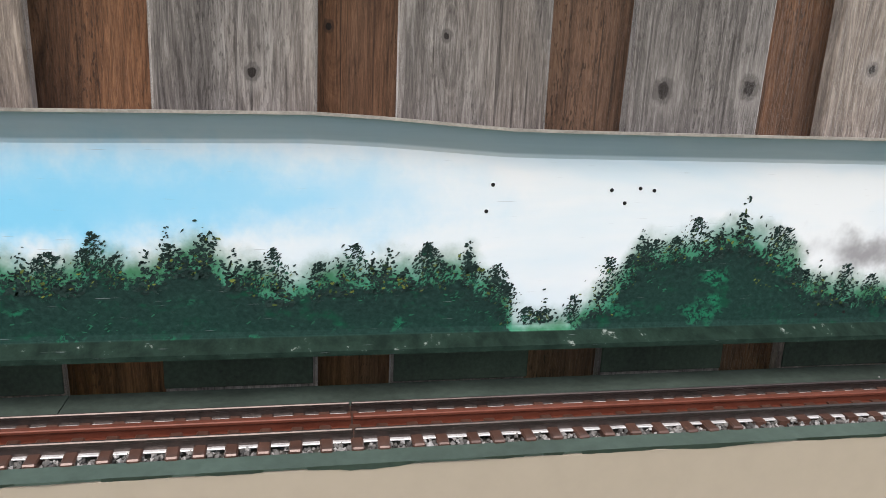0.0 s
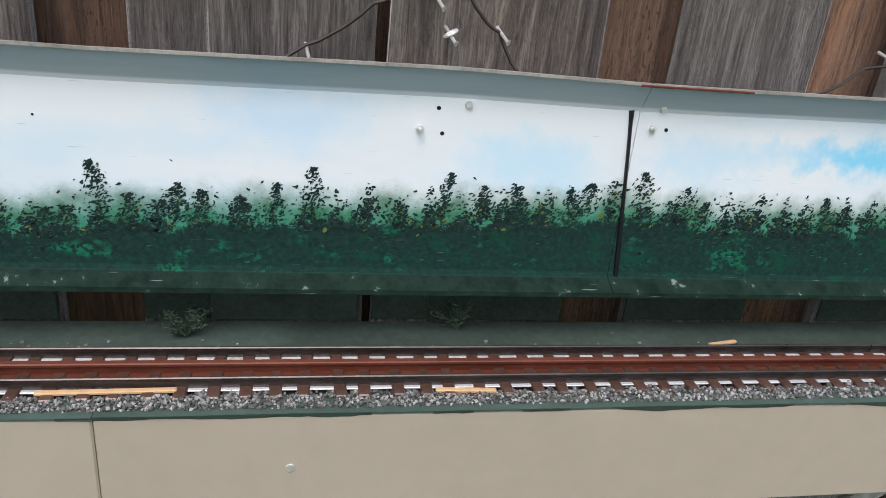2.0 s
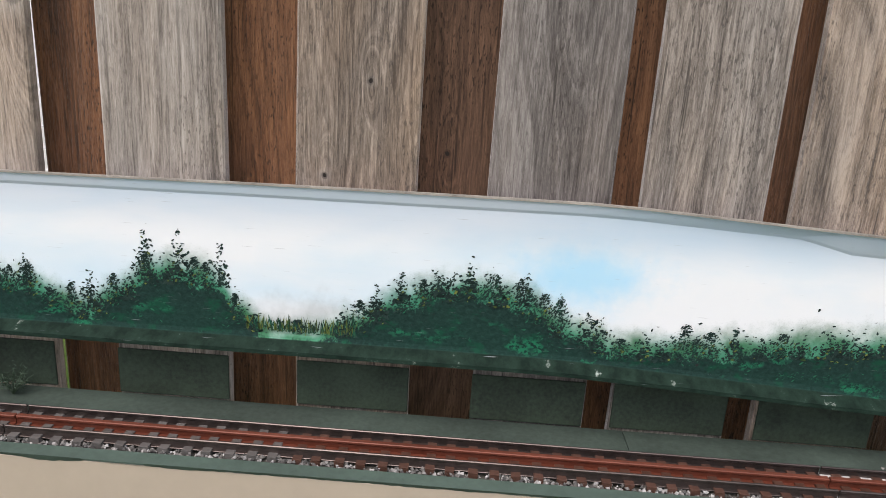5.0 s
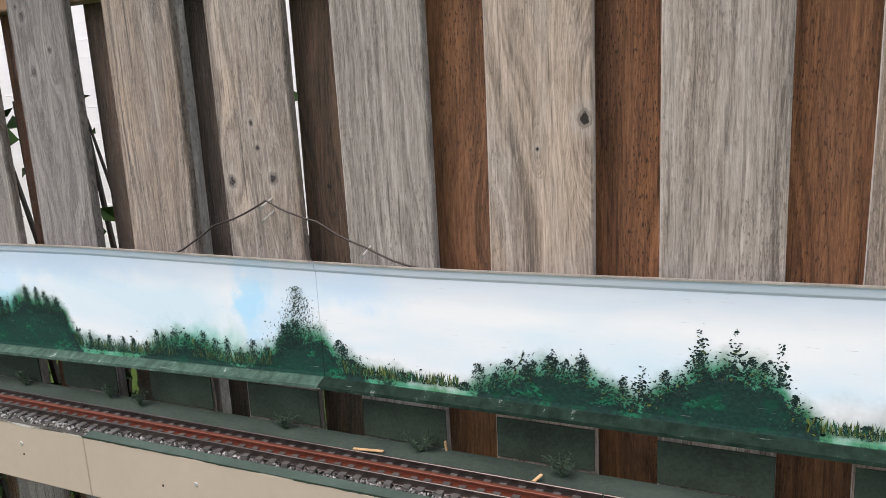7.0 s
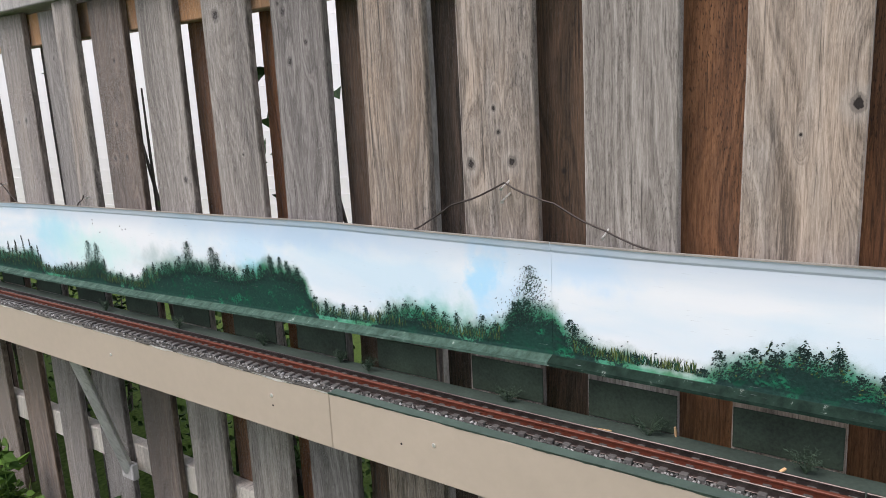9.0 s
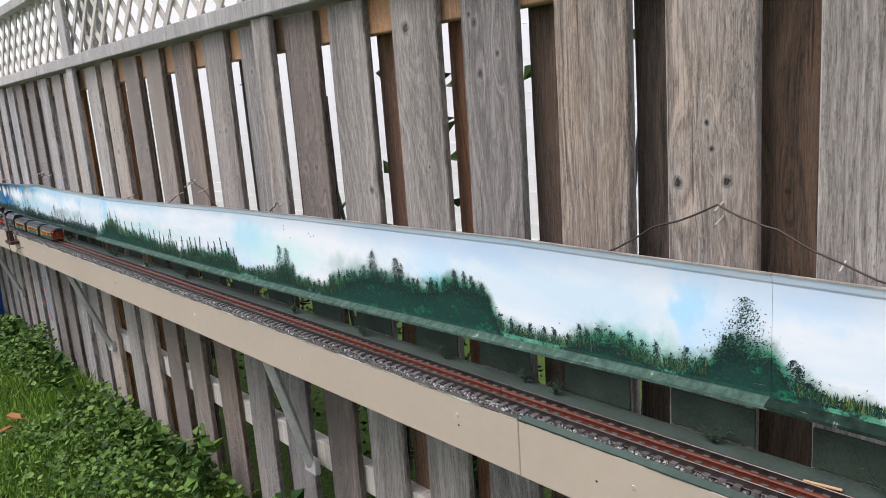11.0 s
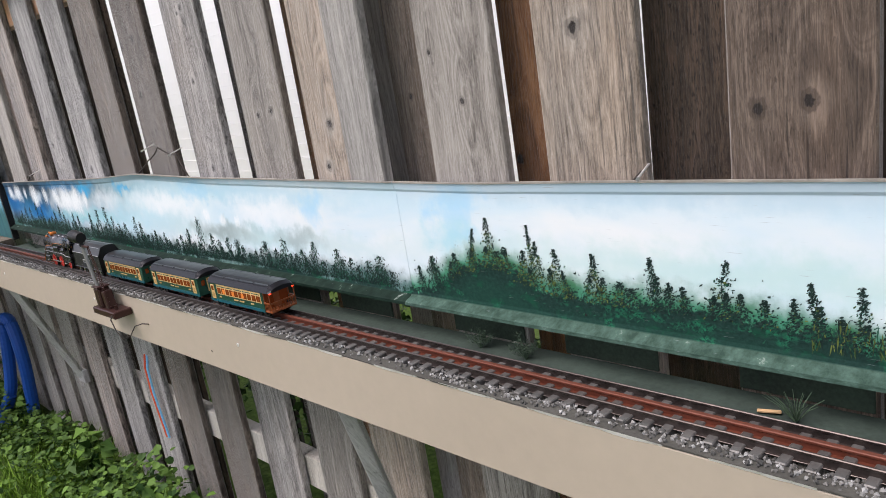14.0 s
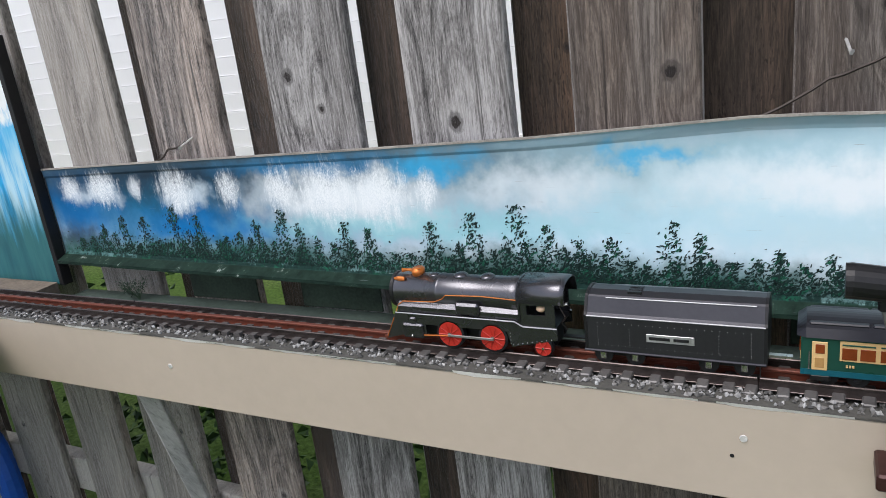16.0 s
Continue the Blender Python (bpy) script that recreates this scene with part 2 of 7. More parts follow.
AMBER_WOOD = timber("amber_cedar", (0.08, 0.033, 0.013), (0.2, 0.09, 0.036), (0.33, 0.165, 0.075), (1.15, 0.9, 0.6), 0.6, True, False)
RUSSET = timber("russet_cedar", (0.045, 0.032, 0.025), (0.13, 0.096, 0.074), (0.28, 0.215, 0.172), (1.0, 0.78, 0.6), 0.7)
TAN_WOOD = timber("tan_cedar", (0.065, 0.047, 0.035), (0.185, 0.142, 0.109), (0.35, 0.28, 0.222), (1.05, 0.8, 0.6), 0.7)
GOLD_WOOD = timber("golden_cedar", (0.09, 0.045, 0.018), (0.24, 0.125, 0.05), (0.42, 0.23, 0.09), (1.1, 0.9, 0.6), 0.5, True, False)
RAIL_WOOD = timber("rail_timber", (0.22, 0.11, 0.05), (0.4, 0.22, 0.11), (0.55, 0.34, 0.18), (1.2, 0.9, 0.6), 0.5, False)
PALE_WOOD = timber("pale_timber", (0.34, 0.31, 0.27), (0.5, 0.47, 0.42), (0.62, 0.59, 0.54), (1.0, 0.95, 0.88), 0.3, False)
STRUT = timber("pale_grey_strut", (0.3, 0.29, 0.28), (0.46, 0.45, 0.44), (0.6, 0.59, 0.58), (1.0, 0.95, 0.9), 0.2, False)
CAP_WOOD = timber("grey_cap_timber", (0.18, 0.17, 0.16), (0.34, 0.325, 0.305), (0.53, 0.51, 0.485), (1.0, 0.9, 0.8), 0.3, False)
TAN = plain("tan_paint", (0.435, 0.372, 0.297), 0.5, vary=0.08, scale=14, bump=0.05)
WORN = plain("worn_edge_paint", (0.3, 0.28, 0.25), 0.7, vary=0.6, scale=110)
RIM = plain("pale_chipped_paint", (0.72, 0.7, 0.66), 0.6, vary=0.15, scale=120)
EDGE_GREEN = plain("dark_green_edge_paint", (0.055, 0.085, 0.07), 0.6, vary=0.4, scale=40)
SHELF_GREEN = plain("grey_green_shelf_paint", (0.042, 0.062, 0.051), 0.75, vary=0.6, scale=45)
ROADBED = plain("roadbed_earth", (0.07, 0.068, 0.06), 0.9, vary=0.6, scale=90, bump=0.5)
PATCH_GREEN = plain("green_wall_paint", (0.034, 0.053, 0.036), 0.8, vary=0.8, scale=70)
TIE = plain("brown_tie_metal", (0.09, 0.045, 0.032), 0.33, 0.2, vary=0.5, scale=120, spec=0.8)
STEEL = plain("dark_rail_steel", (0.085, 0.07, 0.065), 0.33, 0.75, vary=0.4, scale=90)
RUST = plain("rust_red_rail", (0.135, 0.038, 0.022), 0.5, 0.2, vary=0.35, scale=70)
GUNMETAL = plain("gunmetal_paint", (0.1, 0.1, 0.108), 0.26, 0.85, vary=0.12, scale=80, bump=0.06)
TENDER = plain("dark_grey_tinplate", (0.05, 0.05, 0.056), 0.33, 0.7, vary=0.14, scale=80, bump=0.05)
BLACK = plain("black_metal", (0.016, 0.016, 0.017), 0.42, 0.3, vary=0.3, scale=80)
CAR_GREEN = plain("car_green_tinplate", (0.012, 0.06, 0.042), 0.3, vary=0.2, scale=60, bump=0.04)
CAR_TEAL = plain("car_teal_stripe", (0.008, 0.09, 0.12), 0.3, vary=0.2, scale=60, bump=0.04)
CREAM = plain("cream_print", (0.62, 0.41, 0.18), 0.4, vary=0.12, scale=60, bump=0.03)
OCHRE = plain("ochre_print", (0.42, 0.24, 0.085), 0.4, vary=0.2, scale=80, bump=0.03)
PANE = plain("rust_brown_window", (0.19, 0.042, 0.012), 0.22, vary=0.35, scale=40, bump=0.02)
ROOF = plain("car_roof_grey", (0.013, 0.0135, 0.018), 0.34, 0.3, vary=0.25, scale=50, bump=0.05)
ORANGE_TIN = plain("orange_brown_tinplate", (0.22, 0.06, 0.02), 0.35, vary=0.3, scale=60)
RED_WHEEL = plain("red_wheel_paint", (0.42, 0.028, 0.018), 0.4, vary=0.2, scale=60)
COPPER = plain("orange_copper", (0.5, 0.15, 0.03), 0.35, 0.5, vary=0.2, scale=60)
NICKEL = plain("nickel_plate", (0.62, 0.61, 0.58), 0.25, 0.95, vary=0.15, scale=60)
BEIGE = plain("beige_figure_paint", (0.72, 0.5, 0.34), 0.55, vary=0.15)
BROWN_TIN = plain("rusty_brown_tin", (0.05, 0.021, 0.018), 0.4, 0.3, vary=0.4, scale=60)
GREY_PIPE = plain("grey_tin", (0.2, 0.2, 0.19), 0.45, 0.5, vary=0.2)
WIRE = plain("dark_wire", (0.05, 0.04, 0.035), 0.6, 0.3, vary=0.4)
GALV = plain("galvanised_nail", (0.78, 0.77, 0.75), 0.35, 0.6, vary=0.2)
BLUE_HOSE = plain("blue_hose_plastic", (0.012, 0.085, 0.4), 0.45, vary=0.2, scale=30)
WHITE_PVC = plain("white_plastic", (0.78, 0.79, 0.78), 0.4, vary=0.08)
GREY_BOARD = plain("grey_painted_timber", (0.5, 0.55, 0.6), 0.6, vary=0.2, scale=20)
MOSS = plain("moss", (0.16, 0.12, 0.035), 0.95, vary=0.6, scale=120, bump=0.6)
ROCK = plain("dark_rock", (0.07, 0.068, 0.065), 0.85, vary=0.6, scale=120, bump=0.5)
POOL = plain("blue_water_paint", (0.12, 0.42, 0.58), 0.2, vary=0.25, scale=40)
FIR = plain("black_green_fir", (0.012, 0.026, 0.018), 0.8, vary=0.5)
TWIG_GREEN = plain("grey_green_sprig", (0.06, 0.1, 0.06), 0.8, vary=0.6, scale=200)
STRAW = plain("orange_straw", (0.56, 0.36, 0.19), 0.7, vary=0.3)
SIDING = plain("white_siding", (0.92, 0.925, 0.925), 0.5, vary=0.02, scale=4, bump=0.0)
ORANGE_RED = plain("orange_red_paint", (0.75, 0.1, 0.03), 0.5, vary=0.2)
TRIM = plain("dull_worn_steel", (0.42, 0.42, 0.42), 0.4, 0.7, vary=0.35, scale=150)
DARK_TABLE = plain("dark_timber", (0.05, 0.045, 0.04), 0.7, vary=0.4, scale=20)
PALE_TOP = plain("pale_board", (0.42, 0.42, 0.4), 0.7, vary=0.3, scale=12)


def leaf_matter(name, lo, hi):
    m, nt, b = matter(name, 0.6, 0, 0.2)
    g = nt.nodes.new("ShaderNodeNewGeometry").outputs["Random Per Island"]
    nt.links.new(ramp(nt, g, [(0.0, lo), (1.0, hi)]), b.inputs["Base Color"])
    return m


GRASS = leaf_matter("grass_blades", (0.05, 0.12, 0.011), (0.22, 0.37, 0.048))
WEED = leaf_matter("weed_leaves", (0.012, 0.042, 0.008), (0.125, 0.23, 0.042))
LEAF = leaf_matter("shrub_leaves", (0.012, 0.035, 0.01), (0.05, 0.11, 0.025))
PALE_LEAF = leaf_matter("pale_tree_leaves", (0.16, 0.22, 0.07), (0.34, 0.42, 0.16))
DEAD_LEAF = leaf_matter("dead_leaves", (0.22, 0.08, 0.03), (0.4, 0.18, 0.07))

m, nt, b = matter("lawn_soil", 0.95, 0, 0.1)
v = coords(nt)
soil = noise_of(nt, v, 2.2, 5)
fine = noise_of(nt, v, 60, 5)
nt.links.new(blend(nt, smooth(nt, soil, 0.35, 0.7), ramp(nt, fine, [(0.3, (0.02, 0.045, 0.008)), (0.7, (0.075, 0.13, 0.025))]), ramp(nt, fine, [(0.3, (0.028, 0.05, 0.012)), (0.7, (0.1, 0.15, 0.04))])), b.inputs["Base Color"])
bumped(nt, b, fine, 0.8, 0.01)
LAWN = m

m, nt, b = matter("pale_concrete", 0.9, 0, 0.2)
v = coords(nt)
wv = nt.nodes.new("ShaderNodeTexWave")
wv.bands_direction = "Y"
nt.links.new(v, wv.inputs["Vector"])
wv.inputs["Scale"].default_value, wv.inputs["Distortion"].default_value, wv.inputs["Detail"].default_value, wv.inputs["Detail Scale"].default_value = 26, 3.5, 3, 2.5
f = noise_of(nt, v, 40, 5)
nt.links.new(blend(nt, smooth(nt, f, 0.3, 0.75), (0.44, 0.435, 0.42), (0.66, 0.655, 0.635)), b.inputs["Base Color"])
bumped(nt, b, wv.outputs["Fac"], 0.4, 0.003)
CONCRETE = m

# ---- ground ----
bm = bmesh.new()
xs = [-60, -30, -16] + [-12 + 0.25 * k for k in range(65)] + [8, 16, 30, 60]
ys = [-60, -25, -8, -4] + [-3 + 0.25 * k for k in range(14)] + [1, 4, 12, 30, 60]
grid = [[bm.verts.new((x, y, GROUND + (0.02 * noise.noise(Vector((x * 1.3, y * 1.3, 0))) if abs(x) < 13 and -4 < y < 0.3 else 0))) for y in ys] for x in xs]
for a, c in zip(grid, grid[1:]):
    for k in range(len(ys) - 1):
        bm.faces.new((a[k], c[k], c[k + 1], a[k + 1]))
tagged(part("ground", bm, LAWN, None, "green lawn and soil along the foot of the fence"), category="ground", kind="structure")

slab = thing("paving_slab", "pale concrete paving slab with a rippled top, lying in the lawn", "paving slab")
part("slab", boxed(-4.98, -1.4, GROUND - 0.03, -4.5, -0.47, GROUND + 0.045, bevel=0.008), CONCRETE, slab)


def dead_leaf(x, y, z, size, turn):
    t = thing("dead_leaf", "curled brown dead leaf lying flat", "leaf", (x, y, z), "dead leaves")
    bm = bmesh.new()
    pts = [(0, -1, 0), (0.45, -0.3, 0.2), (0.3, 0.5, 0.25), (0, 1, 0.05), (-0.35, 0.5, 0.3), (-0.5, -0.3, 0.12)]
    vs = [bm.verts.new((px * size, py * size, pz * size + 0.003)) for px, py, pz in pts]
    c = bm.verts.new((0, 0, 0.002))
    for k in range(6):
        bm.faces.new((vs[k], vs[(k + 1) % 6], c))
    part("blade", bm, DEAD_LEAF, t)
    part("stalk", tube([(0, -size, 0.002), (0.1 * size, -1.7 * size, 0.006)], 0.0012, 4), DEAD_LEAF, t)
    t.rotation_euler = (0, 0, turn)


dead_leaf(-4.72, -0.62, GROUND + 0.046, 0.04, 0.7)
dead_leaf(-3.95, -0.42, GROUND + 0.05, 0.055, 2.0)
dead_leaf(-3.82, -0.48, GROUND + 0.045, 0.04, 0.2)
dead_leaf(-5.2, -0.8, GROUND + 0.04, 0.04, 1.2)
dead_leaf(-4.35, -0.5, GROUND + 0.04, 0.035, 2.6)

# ---- fence ----
fence = thing("fence", "weathered grey cedar fence of overlapping upright boards with a lattice top", "fence", kind="structure")


def board_mesh(name, w, h, th, material, seed):
    """One sawn board: wavering edges, eased arrises, stands on z 0, front face at y 0."""
    rng = random.Random(seed)
    bm = bmesh.new()
    n = 7
    rings = []
    for i in range(n):
        z = h * i / (n - 1)
        a, c = rng.uniform(-0.0018, 0.0018), rng.uniform(-0.0018, 0.0018)
        e = 0.0025
        o = [(a + e, 0), (w + c - e, 0), (w + c, e), (w + c, th - e), (w + c - e, th), (a + e, th), (a, th - e), (a, e)]
        rings.append([bm.verts.new((x, y, z)) for x, y in o])
    for r, q in zip(rings, rings[1:]):
        for k in range(8):
            bm.faces.new((r[k], r[(k + 1) % 8], q[(k + 1) % 8], q[k]))
    bm.faces.new(rings[0][::-1])
    bm.faces.new(rings[-1])
    return faces(bm, name, material)


Z_LOW, Z_TOP = GROUND - 0.03, 1.775
front_meshes = [board_mesh("board", 0.146, Z_TOP - Z_LOW, 0.018, q, k) for q in (GREY_WOOD, DIM_WOOD, PALE_GREY, SILVER, TAN_WOOD, BLEACHED_SHEEN, RUSSET) for k in range(6)]
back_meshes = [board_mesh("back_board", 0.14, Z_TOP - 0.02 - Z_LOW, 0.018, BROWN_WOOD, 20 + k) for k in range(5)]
shaded_meshes = [board_mesh("back_board", 0.14, Z_TOP - 0.02 - Z_LOW, 0.018, SHADED_CEDAR, 40 + k) for k in range(5)]
wide_mesh = board_mesh("back_board", 0.182, Z_TOP - 0.02 - Z_LOW, 0.018, BROWN_WOOD, 29)
tan_mesh = board_mesh("back_board", 0.14, Z_TOP - 0.02 - Z_LOW, 0.018, TAN_WOOD, 35)
gold_mesh = board_mesh("back_board", 0.14, Z_TOP - 0.02 - Z_LOW, 0.018, GOLD_WOOD, 31)
amber_mesh = board_mesh("back_board", 0.14, Z_TOP - 0.02 - Z_LOW, 0.018, AMBER_WOOD, 33)
patch_mesh = faces(boxed(0.001, -0.0035, 0, 0.145, -0.0005, 0.062, bevel=0.0008), "painted_patch", PATCH_GREEN)
# left edges of the front boards
LEFTS = [4.62, 4.4, 4.18, 3.96, 3.74, 3.511, 3.285, 3.05, 2.828, 2.606, 2.369, 2.15, 2.091, 1.932, 1.87, 1.648, 1.43, 1.207,
         0.985, 0.765, 0.583, 0.402, 0.177, -0.055, -0.284, -0.509, -0.739, -0.962, -1.197, -1.407, -1.648, -1.86, -2.115,
         -2.352, -2.59, -2.843, -3.072, -3.32, -3.54, -3.835, -4.055, -4.29, -4.53, -4.762, -4.985, -5.215]
# how far the board behind reaches past the right edge of a front board
OVERLAPS = {-0.509: 0.042, -0.962: 0.02, -1.407: 0.032, -1.648: 0.038, -5.452: 0.006, -5.215: 0.01, -4.985: 0.016, -4.762: 0.028, -4.53: 0.018, -4.29: 0.02, -4.055: 0.027, -3.54: 0.026, -3.32: 0.022, -3.072: 0.016, -2.843: 0.014, -2.59: 0.028, -2.352: 0.032}
edges = list(LEFTS)
x = -5.452
while x > X0:
    edges.append(x)
    x -= 0.222
x = 4.84
while x < X1:
    edges.insert(0, x)
    x += 0.222
# knots: (x, z, radius) on the front boards, then on the boards behind
KNOTS = [(-5.176, 1.32, 0.011), (-5.127, 1.273, 0.007), (-4.916, 1.251, 0.012), (-4.649, 1.291, 0.011), (-4.521, 1.54, 0.014), (-4.483, 1.424, 0.012), (-4.455, 1.552, 0.012), (-4.45, 1.335, 0.006), (-4.385, 1.339, 0.007), (-4.219, 1.249, 0.008), (-4.218, 1.436, 0.007), (-3.999, 1.348, 0.008), (-3.953, 1.355, 0.009), (-3.794, 1.254, 0.009), (-3.769, 1.328, 0.011),
         (-3.512, 1.421, 0.006), (-3.46, 1.347, 0.007), (-3.445, 1.537, 0.012), (-3.269, 1.5, 0.011), (-3.259, 1.413, 0.012), (-3.04, 1.309, 0.011), (-2.989, 1.315, 0.011), (-2.947, 1.434, 0.008), (-2.54, 1.417, 0.01), (-2.31, 1.479, 0.006), (-2.264, 1.483, 0.009)]
KNOTS += [(-2.279, 1.288, 0.005), (-2.263, 1.383, 0.005), (-1.823, 1.386, 0.009), (-1.796, 1.473, 0.008), (-1.769, 1.389, 0.009), (-1.529, 1.34, 0.01), (-1.36, 1.69, 0.014), (-1.314, 1.397, 0.004), (-0.719, 1.376, 0.01), (-0.67, 1.468, 0.005), (-0.662, 1.429, 0.005), (-0.638, 1.381, 0.01), (-0.212, 1.428, 0.003), (-0.149, 1.466, 0.011), (0.211, 1.281, 0.004), (0.263, 1.394, 0.004),
          (0.484, 1.518, 0.012), (1.497, 1.256, 0.011), (1.67, 1.268, 0.006), (3.372, 1.285, 0.008), (3.555, 1.328, 0.006), (3.774, 1.28, 0.012), (3.869, 1.286, 0.012), (4.007, 1.31, 0.007)]
DEEP_KNOTS = [(-5.698, 1.249, 0.012), (-5.456, 1.253, 0.012), (-5.298, 1.25, 0.006), (-4.785, 1.323, 0.006), (-3.62, 1.347, 0.006), (-3.409, 1.243, 0.011), (-2.409, 1.487, 0.007), (-2.202, 1.296, 0.006), (-0.578, 1.361, 0.005), (0.339, 1.5, 0.004), (0.352, 1.307, 0.005), (1.4, 1.282, 0.009), (3.467, 1.33, 0.006), (3.93, 1.355, 0.006)]


def knotted(ob, x, known, rr, few):
    """Gives a board its knots: the known ones, then some below and above them."""
    own = [(kx - x, kz - Z_LOW, kr) for kx, kz, kr in known if -0.004 < kx - x < 0.15]
    while len(own) < 4 and rr.random() < few:
        own.append((rr.uniform(0.02, 0.125), rr.choice((rr.uniform(0.1, 0.72), rr.uniform(1.45, 1.6))), rr.uniform(0.004, 0.01)))
    for key, q in zip(("knot_a", "knot_b", "knot_c", "knot_d"), own):
        ob[key] = q


rng = random.Random(5)
knot_rng = random.Random(55)
for k, x in enumerate(edges):
    y = FENCE + (0.003 if k % 2 else 0.0)
    # left of x -5.5 grazing sheen is put into the colour: palest wood
    plank = share("board", front_meshes[k % 6 + (6 if 0.9 < x < 2.5 else 12 if x == 0.177 else 0 if x == 0.402 else 30 if -0.6 < x < 0.1 else 24 if x in (-2.843,) else 36 if x in (-2.59, -1.86, -3.072) else 30 if x in (-3.54, -3.32, -3.835) else 6 if x in (-4.53, -4.762) else 12 if x == -4.055 else 0 if x in (-2.352, -2.115, -1.197) else 30 if x < -5.5 else 18 if x < -3.0 else 12 if x < 0.85 else 0)], fence, pose(x, y, Z_LOW + rng.uniform(-0.012, 0.0), 0, 0, 0) @ pose(0, 0, 0, 0, rng.uniform(-0.25, 0.25), 0))
    knotted(plank, x, KNOTS, knot_rng, 0.75 if x < -1.0 else 0.5)
    if -5.6 < x < 5:
        share("painted_patch", patch_mesh, fence, pose(x, y, DECK + 0.001))
for k, (a, c) in enumerate(zip(edges, edges[1:])):
    gap = a - c - 0.146
    if gap < 0.01:
        continue
    mid = c + 0.146 + gap / 2 + (0.025 if c < -4.4 else 0.016 if c < -1.0 else 0.006 if c < -0.75 else -0.012 if c < -0.7 else 0.0) + rng.uniform(-0.008, 0.008)
    mid = c + 0.216 - OVERLAPS[c] if c in OVERLAPS else mid
    golden = any(abs(mid - g) < 0.1 for g in (-3.88, 3.01, 1.6))
    amber = any(abs(mid - g) < 0.1 for g in (-1.455, -1.229, -3.36))
    wide = c > 1.95 and not golden
    # left of x -0.4 the darker, shade-coloured boards stand
    plank = share("back_board", wide_mesh if wide else gold_mesh if golden else amber_mesh if amber else tan_mesh if abs(mid + 3.62) < 0.1 else (shaded_meshes if mid < -0.4 else back_meshes)[k % 5], fence, pose(mid - (0.091 if wide else 0.07), FENCE + 0.06, Z_LOW + rng.uniform(-0.012, 0)) @ pose(0, 0, 1.2, 0, rng.uniform(-0.2, 0.2), 0) @ pose(0, 0, -1.2))
    knotted(plank, mid - 0.07, DEEP_KNOTS, knot_rng, 0.4)


def rail_run(name, z0, z1, y0, y1, material, label=""):
    x, k = X0, 0
    while x < X1 - 0.1:
        w = min(2.75, X1 - x)
        part(name, boxed(x + 0.002, y0, z0, x + w - 0.002, y1, z1, bevel=0.003), material, fence, label)
        x += w


rail_run("upper_rail", 1.685, 1.772, FENCE + 0.022, FENCE + 0.059, RAIL_WOOD, "brown upper rail between the boards")
rail_run("lower_rail", 0.455, 0.54, FENCE + 0.022, FENCE + 0.059, PALE_WOOD, "pale lower rail between the boards")
rail_run("cap_rail", 1.778, 1.825, -0.006, 0.095, CAP_WOOD, "grey rail capping the boards")
rail_run("top_rail", 2.125, 2.17, 0.0, 0.09, CAP_WOOD, "grey rail over the lattice")
for x, top in ((-1.985, 1.777), (-3.715, 2.24), (-6.62, 2.24)):
    part("cover_strip", boxed(x, FENCE - 0.0215, 1.12, x + 0.09, FENCE - 0.001, top, bevel=0.003), CAP_WOOD if x < -3 else PALE_GREY, fence)
for x in (-12.1, -9.32, -6.52, -3.7, -0.95, 1.98, 4.75):
    post = part("post", boxed(x - 0.045, 0.03, GROUND - 0.03, x + 0.045, 0.088, 2.2, bevel=0.004), CAP_WOOD, fence) if x < -5 else part("post", boxed(x - 0.045, 0.108, GROUND - 0.03, x + 0.045, 0.19, 2.2, bevel=0.004), CAP_WOOD, fence)
    bm = boxed(x - 0.06, 0.02, 2.2, x + 0.06, 0.18, 2.225, bevel=0.004)
    part("post_cap", bm, CAP_WOOD, post)
# lattice: two layers of crossing slats
z0, z1 = 1.825, 2.125
for layer, (y, sgn) in enumerate(((0.038, 1), (0.047, -1))):
    bm0 = boxed(-0.013, -0.0035, -0.21, 0.013, 0.0035, 0.21, bevel=0.001)
    slat = faces(bm0, "lattice_slat", PALE_WOOD)
    x = X0 + 0.05
    while x < -0.2:
        share("lattice_slat", slat, fence, pose(x, y, (z0 + z1) / 2, 0, 45 * sgn, 0))
        x += 0.135
bird = thing("fence_ornament", "small dark weathered ornament on the rail of the fence", "ornament")
bm = add_prism(bmesh.new(), [(-5.19, 1.826), (-5.12, 1.826), (-5.1, 1.87), (-5.085, 1.93), (-5.12, 1.945), (-5.135, 1.915), (-5.165, 1.875)], 0.0, 0.02)
part("figure", bm, BLACK, bird)

